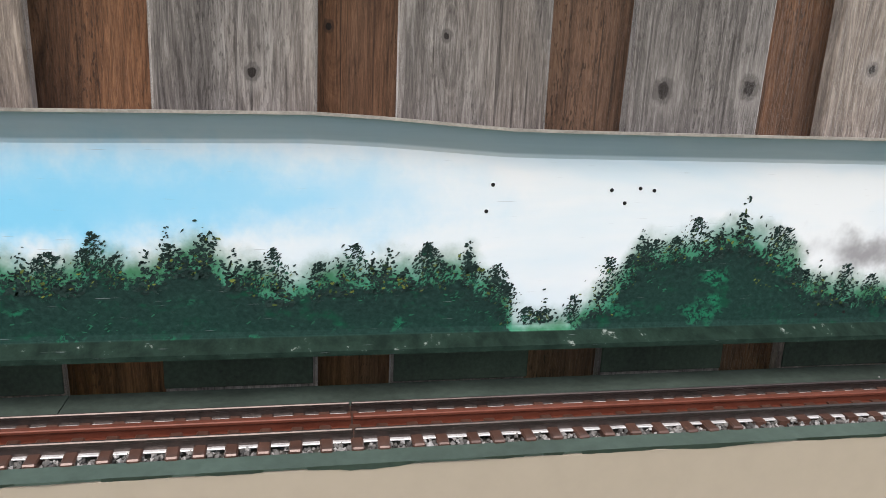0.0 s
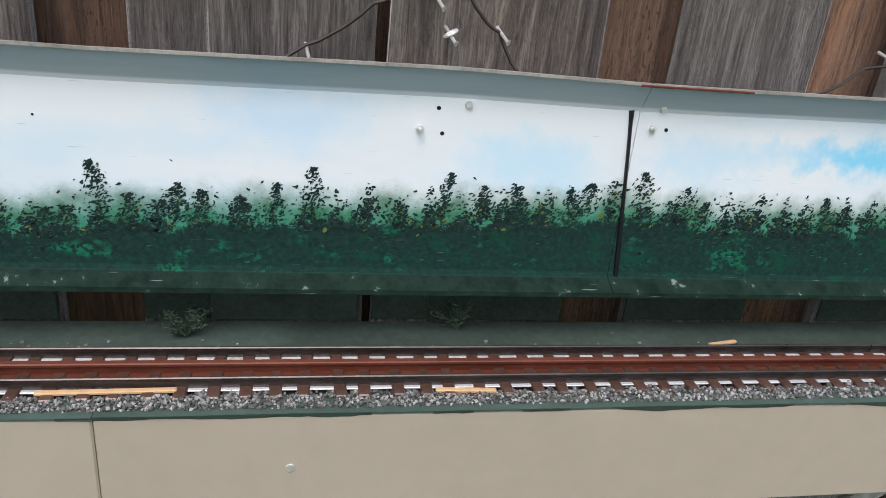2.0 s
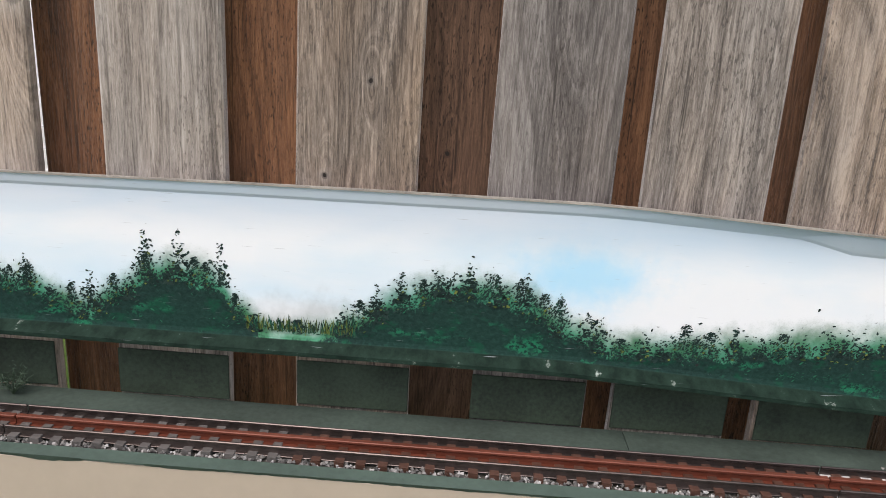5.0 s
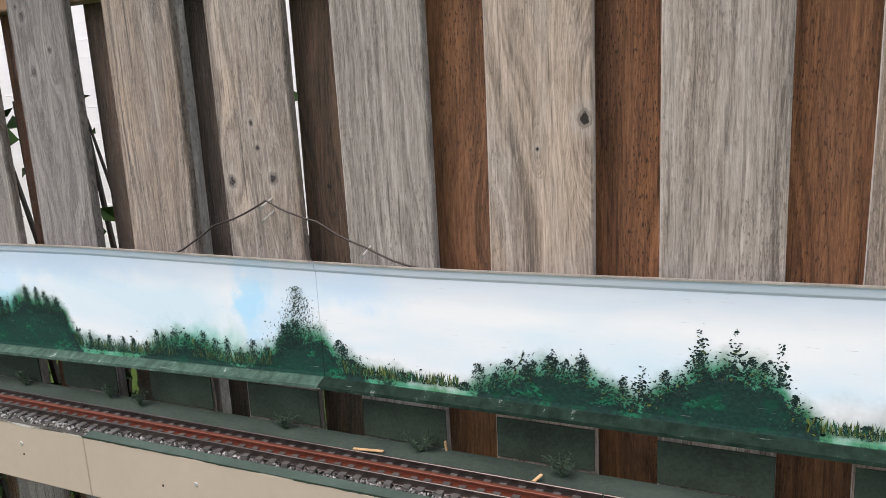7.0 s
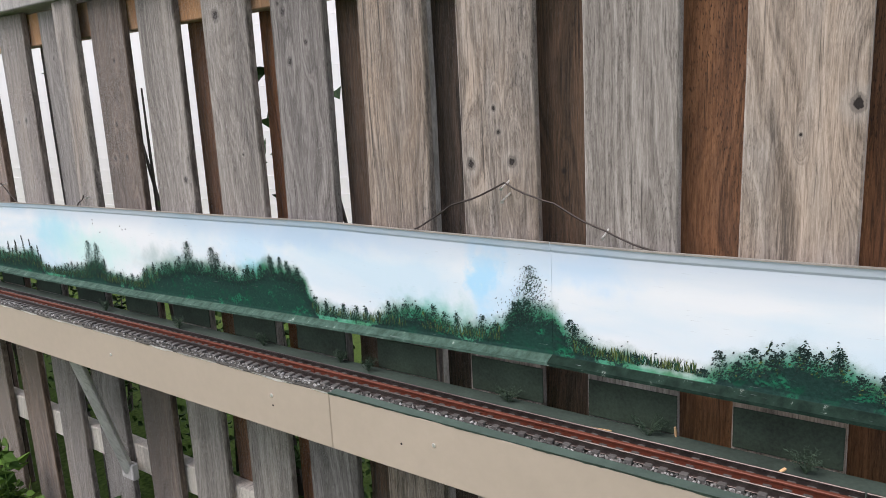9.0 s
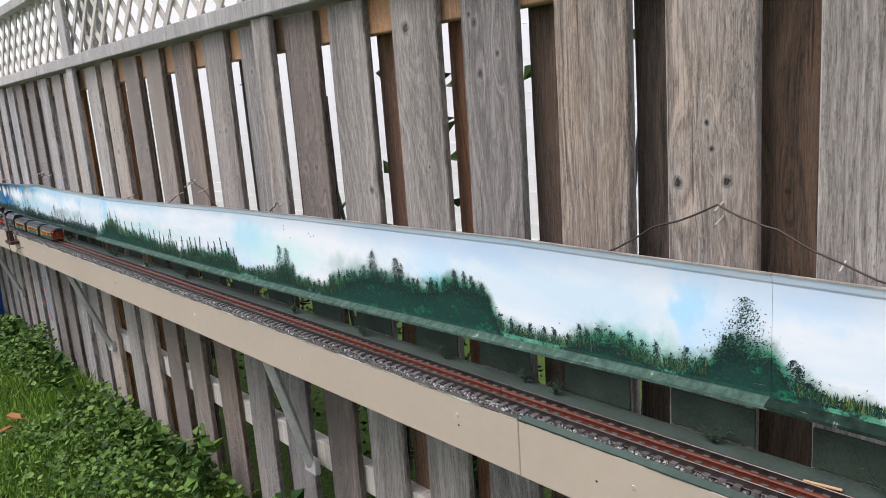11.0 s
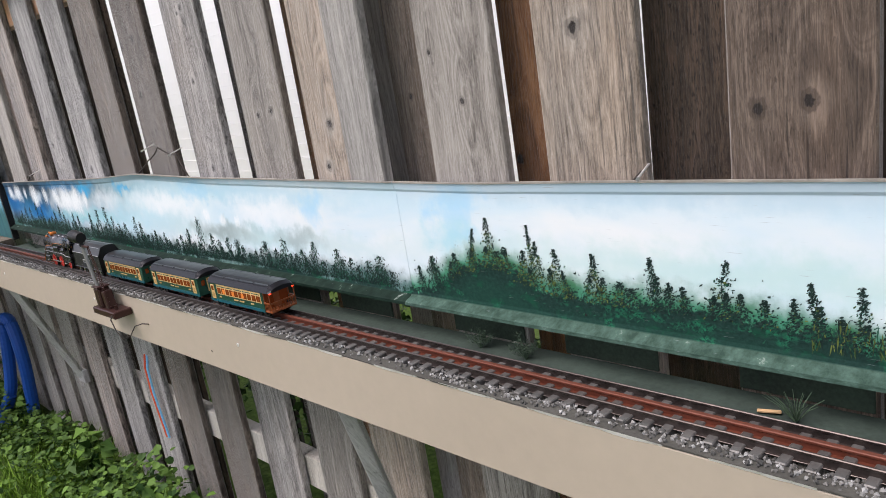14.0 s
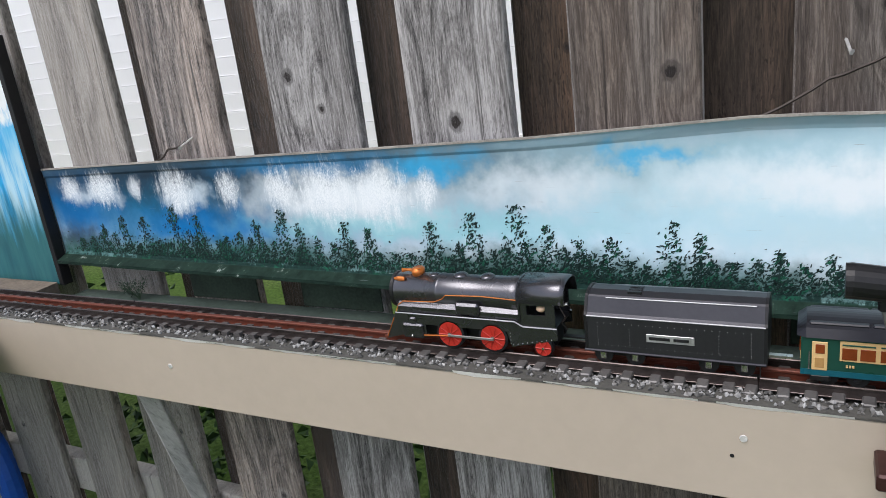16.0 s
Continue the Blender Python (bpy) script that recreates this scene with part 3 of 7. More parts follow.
# ---- the shelf and its tan fascia ----
shelf = thing("shelf", "long narrow grey-green painted shelf carrying the model railway along the fence", "shelf", kind="structure")
for a, c in ((-5.72, -2.5), (-2.5, 0.6), (0.6, 3.2), (3.2, 5.35)):
    part("shelf_board", boxed(a + 0.0005, FRONT + 0.019, DECK - 0.018, c - 0.0005, FENCE - 0.004, DECK), SHELF_GREEN, shelf)
    part("roadbed", boxed(a + 0.0005, FRONT + 0.019, DECK + 0.0005, c - 0.0005, TRACK + 0.04, SHELF, bevel=0.004), ROADBED, shelf, "dark earthy strip under the track")
for a, c in ((-5.72, -0.9018), (-0.9012, 1.8757), (1.8763, 4.4017), (4.4023, 5.35)):
    fb = part("fascia_board", boxed(a, FRONT, 0.896, c, FRONT + 0.018, 0.999, bevel=0.0015), TAN, shelf, "smooth tan-painted fascia board")
    bm = bmesh.new()
    rng = random.Random(int(a * 10))
    n = int((c - a) / 0.05)
    top = [(a + (c - a) * k / n, rng.uniform(0.0, 0.0016)) for k in range(n + 1)]
    vs = [[bm.verts.new((x, FRONT - w, 0.9994)), bm.verts.new((x, FRONT - w, 1.0012)), bm.verts.new((x, FRONT + 0.0185, 1.0012)), bm.verts.new((x, FRONT + 0.0185, 0.9994))] for x, w in top]
    for p, q in zip(vs, vs[1:]):
        for k in range(4):
            bm.faces.new((p[k], p[(k + 1) % 4], q[(k + 1) % 4], q[k]))
    bm.faces.new(vs[0])
    bm.faces.new(vs[-1])
    part("painted_edge", bm, EDGE_GREEN if a > -0.95 else ROADBED, fb, "dark painted upper edge")
    bm = bmesh.new()
    n = int((c - a) / 0.008)
    low = [(a + (c - a) * k / n, max(0.0, 0.0016 + 0.004 * noise.noise(Vector((a + (c - a) * k / n * 1.0, 2, 5)) * 14) + rng.uniform(-0.0005, 0.0005))) for k in range(n + 1)]
    for (xa, ha), (xb, hb_) in zip(low, low[1:]):
        if ha > 0.0008 and hb_ > 0.0008:
            bm.faces.new([bm.verts.new(p) for p in ((xa, FRONT - 0.0021, 1.0018), (xb, FRONT - 0.0021, 1.0018), (xb, FRONT - 0.0006, 1.0 - hb_), (xa, FRONT - 0.0006, 1.0 - ha))])
    tagged(part("chipped_rim", bm, RIM if a < -0.95 else EDGE_GREEN, fb, "pale chipped paint along the upper edge" if a < -0.95 else "ragged run of dark green paint"), kind="stuff")
nail = faces(add_tube(bmesh.new(), [(0, 0.001, 0), (0, -0.0012, 0)], [0.0042, 0.0034], 10), "nail_head", GALV)
hole = faces(add_tube(bmesh.new(), [(0, 0.001, 0), (0, -0.0006, 0)], 0.002, 8), "nail_hole", BLACK)
for x, z in ((-0.677, 0.959), (-1.052, 0.964), (2.016, 0.95), (-3.891, 0.962), (-2.2, 0.955), (-5.3, 0.955), (3.02, 0.955), (0.6, 0.96), (-4.56, 0.965), (-1.6, 0.95)):
    share("nail_head", nail, shelf, pose(x, FRONT, z))
for x, z in ((-0.743, 0.945), (2.759, 0.977), (2.807, 0.944), (1.8, 0.94), (3.4, 0.95), (-1.05, 0.945), (-4.0, 0.93), (-4.57, 0.945), (-2.9, 0.95), (1.3, 0.95)):
    share("nail_hole", hole, shelf, pose(x, FRONT, z))


def bracket(x, zt):
    t = thing("shelf_bracket", "pale grey wooden strut bracing the shelf against the fence", "bracket", group="struts under the shelf")
    a, c = Vector((x, -0.15, zt)), Vector((x - 0.12, FENCE - 0.012, 0.47))
    d = (a - c)
    m = Matrix.Translation((a + c) / 2) @ d.to_track_quat("Z", "Y").to_matrix().to_4x4()
    bm = add_box(bmesh.new(), -0.014, -0.008, -d.length / 2, 0.014, 0.008, d.length / 2, bevel=0.002)
    bm.transform(m)
    part("strut", bm, STRUT, t)
    part("foot_block", boxed(x - 0.15, FENCE - 0.02, 0.45, x - 0.09, FENCE - 0.001, 0.5, bevel=0.002), STRUT, t)


for x in (-1.83, -3.64, 0.4, 2.6, -5.4):
    bracket(x, 0.893)


# ---- the painted backdrop ----
def painting(name, x0, x1, hills, patches=(), foot=((0.006, 0.015, 0.011), (0.016, 0.036, 0.026)), haze=0.5, upper=(0.38, 0.5, 0.62), mist=((0.012, 0.22, 0.115), (0.003, 0.14, 0.045)), puffs=(), low=0.35, lips=(0.0, 1.0, 1.0), top_fade=(1.2, 1.262)):
    """Brushed sky over a line of trees; hills: (x, height) of the tree line; patches: soft sprays of colour (x, z, half width, half height, colour, strength)."""
    m, nt, b = matter(name, 0.6, 0, 0.1)
    tc = nt.nodes.new("ShaderNodeTexCoord").outputs["Object"]
    sep = nt.nodes.new("ShaderNodeSeparateXYZ")
    nt.links.new(tc, sep.inputs[0])
    px, pz = sep.outputs["X"], sep.outputs["Z"]
    def sc(x, z, off=0.0):
        c = nt.nodes.new("ShaderNodeCombineXYZ")
        nt.links.new(calc(nt, "MULTIPLY", px, x), c.inputs[0])
        c.inputs[1].default_value = off
        nt.links.new(calc(nt, "MULTIPLY", pz, z), c.inputs[2])
        return c.outputs[0]
    u = calc(nt, "DIVIDE", calc(nt, "SUBTRACT", px, x0), x1 - x0)
    line = ramp(nt, u, [((x - x0) / (x1 - x0), ((h - 1.0) * 4,) * 3) for x, h in hills], "EASE")
    h = calc(nt, "MULTIPLY_ADD", line, 0.25, 1.0)
    soft = noise_of(nt, sc(26, 26), 1.0, 4, 0.6)
    ragged = noise_of(nt, sc(170, 150, 3), 1.0, 4, 0.75)
    d = calc(nt, "SUBTRACT", h, pz)
    d1 = calc(nt, "ADD", d, calc(nt, "MULTIPLY_ADD", soft, 0.05, -0.034))
    # sky
    cl = noise_of(nt, sc(3.2, 10, 1.5), 1.0, 4, 0.5, 0.4)
    br = noise_of(nt, sc(9, 120, 7), 1.0, 3, 0.6)
    skyc = ramp(nt, cl, [(0.4, (0.78, 0.82, 0.835)), (0.66, (0.6, 0.75, 0.83))])
    warp = noise_of(nt, sc(16, 16, 71), 1.0, 4, 0.6)
    wx = calc(nt, "MULTIPLY_ADD", warp, 0.2, calc(nt, "SUBTRACT", px, 0.1))
    wz = calc(nt, "MULTIPLY_ADD", noise_of(nt, sc(20, 20, 83), 1.0, 4, 0.6), 0.09, calc(nt, "SUBTRACT", pz, 0.045))
    for cx, cz, rx, rz, colour, strength in patches:
        ux = calc(nt, "DIVIDE", calc(nt, "SUBTRACT", wx, cx), rx)
        uz = calc(nt, "DIVIDE", calc(nt, "SUBTRACT", wz, cz), rz)
        far = calc(nt, "SQRT", calc(nt, "MULTIPLY_ADD", ux, ux, calc(nt, "MULTIPLY", uz, uz)))
        skyc = blend(nt, calc(nt, "MULTIPLY", smooth(nt, calc(nt, "MULTIPLY", far, -1.0), -1.35, -0.1), strength), skyc, colour)
    # blue-grey blended in towards the top edge
    skyc = blend(nt, calc(nt, "MULTIPLY", smooth(nt, calc(nt, "MULTIPLY_ADD", cl, 0.03, pz), *top_fade), 0.55), skyc, upper)
    # ragged strokes of thick white
    if puffs:
        stroke = calc(nt, "ADD", calc(nt, "MULTIPLY", noise_of(nt, sc(420, 120, 91), 1.0, 5, 0.85, 0.3), 1.7), calc(nt, "MULTIPLY", noise_of(nt, sc(110, 26, 93), 1.0, 3, 0.6), 1.3))
        thin = calc(nt, "MULTIPLY_ADD", smooth(nt, noise_of(nt, sc(520, 330, 97), 1.0, 3, 0.7, 0.8), 0.4, 0.58), 0.6, 0.4)
        for cx, cz, rx, rz in puffs:
            ux, uz = calc(nt, "DIVIDE", calc(nt, "SUBTRACT", px, cx), rx), calc(nt, "DIVIDE", calc(nt, "SUBTRACT", pz, cz), rz)
            far = calc(nt, "SQRT", calc(nt, "MULTIPLY_ADD", ux, ux, calc(nt, "MULTIPLY", uz, uz)))
            cover = calc(nt, "MULTIPLY", smooth(nt, calc(nt, "SUBTRACT", stroke, far), 0.45, 1.25), thin)
            skyc = blend(nt, calc(nt, "MULTIPLY", cover, 0.95), skyc, (0.85, 0.89, 0.9))
    # airbrushed green behind the trees, then the dark body
    col = blend(nt, calc(nt, "MULTIPLY", smooth(nt, d1, -0.024, 0.014), 0.94), skyc, blend(nt, smooth(nt, soft, 0.38, 0.66), *mist))
    # grainy overspray
    grit = smooth(nt, noise_of(nt, sc(420, 620, 61), 1.0, 4, 0.7), 0.52, 0.64)
    col = blend(nt, calc(nt, "MULTIPLY", calc(nt, "MULTIPLY", grit, smooth(nt, d1, -0.03, -0.002)), haze), col, (0.12, 0.16, 0.14))
    # dark trees, dragged with a dry brush
    drag = noise_of(nt, sc(170, 210, 5), 1.0, 4, 0.65, 0.4)
    body = ramp(nt, drag, [(0.36, (0.009, 0.025, 0.022)), (0.58, (0.015, 0.041, 0.035)), (0.72, (0.019, 0.06, 0.047))])
    body = blend(nt, calc(nt, "MULTIPLY", smooth(nt, noise_of(nt, sc(30, 44, 9), 1.0, 4, 0.65), 0.53, 0.66), 0.7), body, (0.006, 0.066, 0.036))
    veilz = calc(nt, "MULTIPLY_ADD", smooth(nt, ragged, 0.32, 0.7), 0.46, smooth(nt, d1, 0.0, 0.042))
    col = blend(nt, smooth(nt, veilz, 0.48, 0.8), col, body)
    col = blend(nt, calc(nt, "MULTIPLY", smooth(nt, d1, 0.022, 0.065), low), col, (0.012, 0.09, 0.058))
    # bright patches low in the trees
    glow = calc(nt, "MULTIPLY", smooth(nt, noise_of(nt, sc(16, 26, 45), 1.0, 3), 0.55, 0.66), smooth(nt, drag, 0.42, 0.56))
    col = blend(nt, calc(nt, "MULTIPLY", glow, smooth(nt, d1, 0.012, 0.035)), col, (0.012, 0.15, 0.08))
    # folded upper lip: the shade on its down-facing side, put into the colour
    lip = calc(nt, "MULTIPLY", smooth(nt, calc(nt, "MULTIPLY", sep.outputs["Y"], -1.0), 0.0012, 0.003), smooth(nt, pz, 1.14, 1.16))
    lip = calc(nt, "MULTIPLY", lip, smooth(nt, px, lips[0], lips[1]))
    col = blend(nt, calc(nt, "MULTIPLY", lip, 0.55 * lips[2]), col, blend(nt, br, (0.13, 0.21, 0.245), (0.27, 0.38, 0.42)))
    # mottled flange along the foot
    fl = calc(nt, "MULTIPLY", smooth(nt, calc(nt, "MULTIPLY", sep.outputs["Y"], -1.0), 0.0008, 0.004), smooth(nt, calc(nt, "MULTIPLY", pz, -1.0), -1.14, -1.12))
    mott = noise_of(nt, sc(46, 90, 13), 1.0, 5, 0.7)
    col = blend(nt, fl, col, ramp(nt, mott, [(0.38, foot[0]), (0.62, foot[1]), (0.74, (0.42, 0.48, 0.44))]))
    # long thin scratches
    sc1 = noise_of(nt, sc(22, 620, 11), 1.0, 2, 0.6)
    col = blend(nt, calc(nt, "MULTIPLY", smooth(nt, sc1, 0.69, 0.74), 0.5), col, (0.3, 0.33, 0.34))
    nt.links.new(col, b.inputs["Base Color"])
    bumped(nt, b, br, 0.15, 0.001)
    return m


def piece(points, x):
    for (xa, va), (xb, vb) in zip(points, points[1:]):
        if xa <= x <= xb:
            return va + (vb - va) * (x - xa) / (xb - xa)
    return points[0][1] if x < points[0][0] else points[-1][1]


TOPS = [(-5.75, 1.2), (-5.15, 1.214), (-4.8, 1.222), (-4.55, 1.236), (-4.2, 1.226), (-3.44, 1.221), (-2.85, 1.231), (-2.2, 1.247), (-1.05, 1.262), (-0.4, 1.256), (0.1, 1.263), (0.55, 1.268), (0.95, 1.25), (1.27, 1.243), (1.83, 1.233), (2.15, 1.236), (2.35, 1.233), (3.2, 1.241), (3.45, 1.246), (3.62, 1.236), (5.3, 1.237)]
LOWS = [(-5.75, 1.035), (-4.7, 1.021), (-2.3, 1.022), (-1.7, 1.03), (-1.1, 1.046), (-0.56, 1.06), (0.5, 1.06), (1.2, 1.024), (2.5, 1.021), (5.3, 1.02)]
LIPS = [(-5.75, 0.003), (-4.8, 0.004), (-4.55, 0.009), (-4.1, 0.004), (-2.2, 0.004), (0.5, 0.005), (1.2, 0.016), (5.3, 0.017)]
HILLS = [
    [(-5.7, 1.072), (-5.4, 1.082), (-5.2, 1.081), (-5.05, 1.072), (-4.85, 1.081), (-4.6, 1.073), (-4.45, 1.066), (-4.33, 1.068), (-4.22, 1.06), (-4.1, 1.066), (-3.98, 1.072), (-3.8, 1.068), (-3.7, 1.076), (-3.6, 1.068)],
    [(-3.6, 1.07), (-3.42, 1.132), (-3.31, 1.098), (-3.18, 1.098), (-3.05, 1.098), (-2.87, 1.08), (-2.75, 1.085), (-2.7, 1.068), (-2.58, 1.092), (-2.46, 1.092), (-2.29, 1.105), (-2.21, 1.06), (-2.03, 1.08), (-1.96, 1.105), (-1.92, 1.105), (-1.885, 1.08), (-1.75, 1.075), (-1.7, 1.11), (-1.6, 1.13), (-1.52, 1.148), (-1.42, 1.145), (-1.33, 1.14), (-1.23, 1.17), (-1.15, 1.16), (-1.09, 1.09), (-0.98, 1.085), (-0.85, 1.125), (-0.73, 1.1), (-0.66, 1.12), (-0.62, 1.158), (-0.56, 1.155)],
    [(-0.56, 1.155), (-0.52, 1.115), (-0.46, 1.1), (-0.35, 1.085), (-0.25, 1.128), (-0.197, 1.145), (-0.145, 1.14), (-0.086, 1.11), (-0.026, 1.14), (0.003, 1.168), (0.038, 1.168), (0.087, 1.162), (0.108, 1.125), (0.15, 1.09), (0.205, 1.095), (0.25, 1.115), (0.315, 1.155), (0.385, 1.175), (0.457, 1.162), (0.5, 1.135), (0.58, 1.11), (0.9, 1.14), (1.2, 1.12), (1.32, 1.122), (1.45, 1.115), (1.56, 1.105), (1.66, 1.09), (1.855, 1.108), (2.035, 1.114), (2.145, 1.116), (2.33, 1.124)],
    [(2.33, 1.124), (2.47, 1.118), (2.58, 1.12), (2.69, 1.135), (2.78, 1.1), (2.9, 1.13), (3.0, 1.09), (3.06, 1.115), (3.15, 1.12), (3.2, 1.108), (3.24, 1.122), (3.28, 1.112), (3.32, 1.133), (3.36, 1.115), (3.4, 1.1), (3.47, 1.11), (3.58, 1.115), (3.61, 1.095), (3.635, 1.05), (3.68, 1.05), (3.72, 1.08), (3.76, 1.128), (3.87, 1.148), (3.92, 1.13), (3.97, 1.09), (4.03, 1.085), (5.3, 1.1)],
]
BLUE, CYAN, DEEP, NAVY, GREY_HAZE, WHITE = (0.24, 0.6, 0.86), (0.2, 0.62, 0.74), (0.004, 0.17, 0.46), (0.02, 0.035, 0.055), (0.27, 0.32, 0.32), (0.86, 0.89, 0.9)
PATCHES = [
    [(-4.2, 1.195, 0.6, 0.03, (0.33, 0.6, 0.72), 0.6), (-4.1, 1.1, 0.5, 0.03, (0.33, 0.6, 0.6), 0.5), (-4.75, 1.16, 0.55, 0.1, (0.33, 0.66, 0.76), 0.7), (-5.42, 1.15, 0.6, 0.16, (0.015, 0.2, 0.36), 1.0), (-5.66, 1.14, 0.14, 0.08, DEEP, 1.0), (-5.37, 1.105, 0.16, 0.05, DEEP, 1.0), (-5.33, 1.208, 0.75, 0.098, NAVY, 1.0),
     (-5.15, 1.195, 0.2, 0.022, (0.03, 0.2, 0.4), 0.8), (-4.95, 1.192, 0.075, 0.024, (0.03, 0.38, 0.68), 0.8), (-4.68, 1.196, 0.06, 0.014, (0.03, 0.4, 0.7), 0.8), (-4.8, 1.16, 0.1, 0.04, WHITE, 0.6), (-4.45, 1.165, 0.24, 0.036, WHITE, 0.75), (-4.02, 1.16, 0.12, 0.04, WHITE, 0.6),
     (-4.28, 1.2, 0.08, 0.03, BLUE, 0.35), (-4.19, 1.105, 0.14, 0.026, GREY_HAZE, 0.7), (-3.9, 1.105, 0.08, 0.022, GREY_HAZE, 0.5), (-3.84, 1.17, 0.045, 0.04, BLUE, 0.5), (-5.68, 1.06, 0.06, 0.06, NAVY, 0.9), (-5.0, 1.108, 0.3, 0.024, (0.3, 0.62, 0.66), 0.75), (-5.09, 1.148, 0.2, 0.04, (0.78, 0.84, 0.86), 0.9), (-5.4, 1.15, 0.05, 0.026, (0.6, 0.7, 0.76), 0.75), (-5.6, 1.155, 0.06, 0.02, (0.6, 0.7, 0.76), 0.65)],
    [(-3.0, 1.12, 0.6, 0.032, (0.4, 0.66, 0.62), 0.5), (-3.2, 1.215, 0.5, 0.025, (0.42, 0.62, 0.72), 0.5), (-3.48, 1.19, 0.05, 0.06, BLUE, 0.5), (-3.5, 1.14, 0.06, 0.03, CYAN, 0.4), (-2.14, 1.17, 0.12, 0.08, (0.28, 0.68, 0.8), 0.6), (-1.95, 1.13, 0.22, 0.06, (0.5, 0.8, 0.76), 0.7), (-1.62, 1.13, 0.12, 0.04, (0.2, 0.36, 0.34), 0.55), (-1.3, 1.19, 0.12, 0.05, (0.35, 0.66, 0.88), 0.5),
     (-1.29, 1.14, 0.05, 0.03, CYAN, 0.6), (-0.8, 1.105, 0.09, 0.04, (0.1, 0.46, 0.36), 0.7), (-0.69, 1.18, 0.035, 0.08, (0.34, 0.68, 0.9), 0.8), (-0.62, 1.15, 0.08, 0.09, (0.5, 0.72, 0.9), 0.5), (-1.15, 1.23, 0.35, 0.03, (0.45, 0.66, 0.86), 0.5)],
    [(0.53, 1.18, 0.09, 0.05, (0.3, 0.66, 0.88), 0.7), (-0.5, 1.22, 0.1, 0.04, (0.45, 0.68, 0.9), 0.5), (0.2, 1.105, 0.06, 0.03, GREY_HAZE, 0.45), (1.55, 1.137, 0.13, 0.026, (0.25, 0.64, 0.86), 0.75), (1.38, 1.13, 0.07, 0.028, (0.2, 0.6, 0.85), 0.8), (1.58, 1.21, 0.16, 0.028, (0.34, 0.55, 0.8), 0.6), (1.25, 1.185, 0.15, 0.03, (0.5, 0.72, 0.88), 0.4),
     (2.0, 1.18, 0.08, 0.035, (0.5, 0.72, 0.9), 0.5), (2.23, 1.15, 0.1, 0.03, (0.45, 0.74, 0.9), 0.6)],
    [(2.6, 1.17, 0.14, 0.018, (0.2, 0.64, 0.88), 0.9), (2.7, 1.15, 0.1, 0.022, (0.22, 0.64, 0.88), 0.8), (2.95, 1.15, 0.26, 0.022, (0.3, 0.68, 0.88), 0.8), (3.17, 1.15, 0.16, 0.035, (0.16, 0.6, 0.85), 0.9), (3.34, 1.17, 0.24, 0.05, (0.27, 0.62, 0.84), 0.9), (3.2, 1.17, 0.16, 0.06, (0.22, 0.6, 0.84), 0.8), (4.04, 1.115, 0.08, 0.026, (0.2, 0.19, 0.2), 0.8), (2.42, 1.16, 0.06, 0.03, (0.5, 0.74, 0.88), 0.6)],
]
PUFFS = [(-5.66, 1.165, 0.03, 0.03), (-5.58, 1.165, 0.045, 0.036), (-5.5, 1.165, 0.018, 0.024), (-5.41, 1.16, 0.045, 0.044), (-5.3, 1.162, 0.025, 0.034), (-5.2, 1.16, 0.035, 0.042), (-5.12, 1.155, 0.06, 0.05), (-5.03, 1.152, 0.055, 0.048), (-4.96, 1.158, 0.02, 0.03), (-4.25, 1.14, 0.022, 0.02), (-4.18, 1.132, 0.02, 0.018), (-4.12, 1.132, 0.014, 0.016)]
# single painted trees: (x, height of the tip)
SPRAYS = [(1.66, 1.107), (1.71, 1.088), (1.8, 1.093), (1.85, 1.137), (1.91, 1.119), (1.97, 1.102), (2.03, 1.138), (2.15, 1.138), (2.23, 1.116), (2.29, 1.133), (2.35, 1.146), (2.74, 1.12), (2.77, 1.121), (2.86, 1.12), (2.9, 1.142), (2.93, 1.112),
          (3.02, 1.132), (3.08, 1.126), (3.15, 1.132), (3.2, 1.117), (3.24, 1.136), (3.4, 1.12), (3.47, 1.124), (3.54, 1.125), (3.73, 1.109), (3.82, 1.151), (3.91, 1.142), (4.0, 1.1), (-3.34, 1.163), (-3.46, 1.152), (-3.42, 1.17), (-3.33, 1.14)]
LEAFY = [(1.24, 1.121), (1.28, 1.142), (1.32, 1.139), (1.35, 1.136), (1.4, 1.145), (1.44, 1.119), (1.5, 1.123), (1.53, 1.106), (1.56, 1.119), (1.59, 1.091), (2.08, 1.125), (2.11, 1.112), (2.19, 1.126), (2.32, 1.137), (2.39, 1.125), (2.46, 1.12), (2.48, 1.13), (2.51, 1.116), (2.54, 1.113), (2.58, 1.13), (2.61, 1.126), (2.64, 1.131), (2.67, 1.129),
         (2.7, 1.152), (3.3, 1.141), (3.33, 1.142), (3.5, 1.12), (3.58, 1.127), (3.61, 1.103), (3.66, 1.066), (3.76, 1.139), (3.87, 1.174), (-0.23, 1.149), (-0.19, 1.155), (-0.15, 1.158), (-0.07, 1.143), (0.0, 1.207), (0.04, 1.203), (0.09, 1.191), (0.28, 1.151), (0.31, 1.168), (0.35, 1.174), (0.39, 1.186), (0.46, 1.181)]
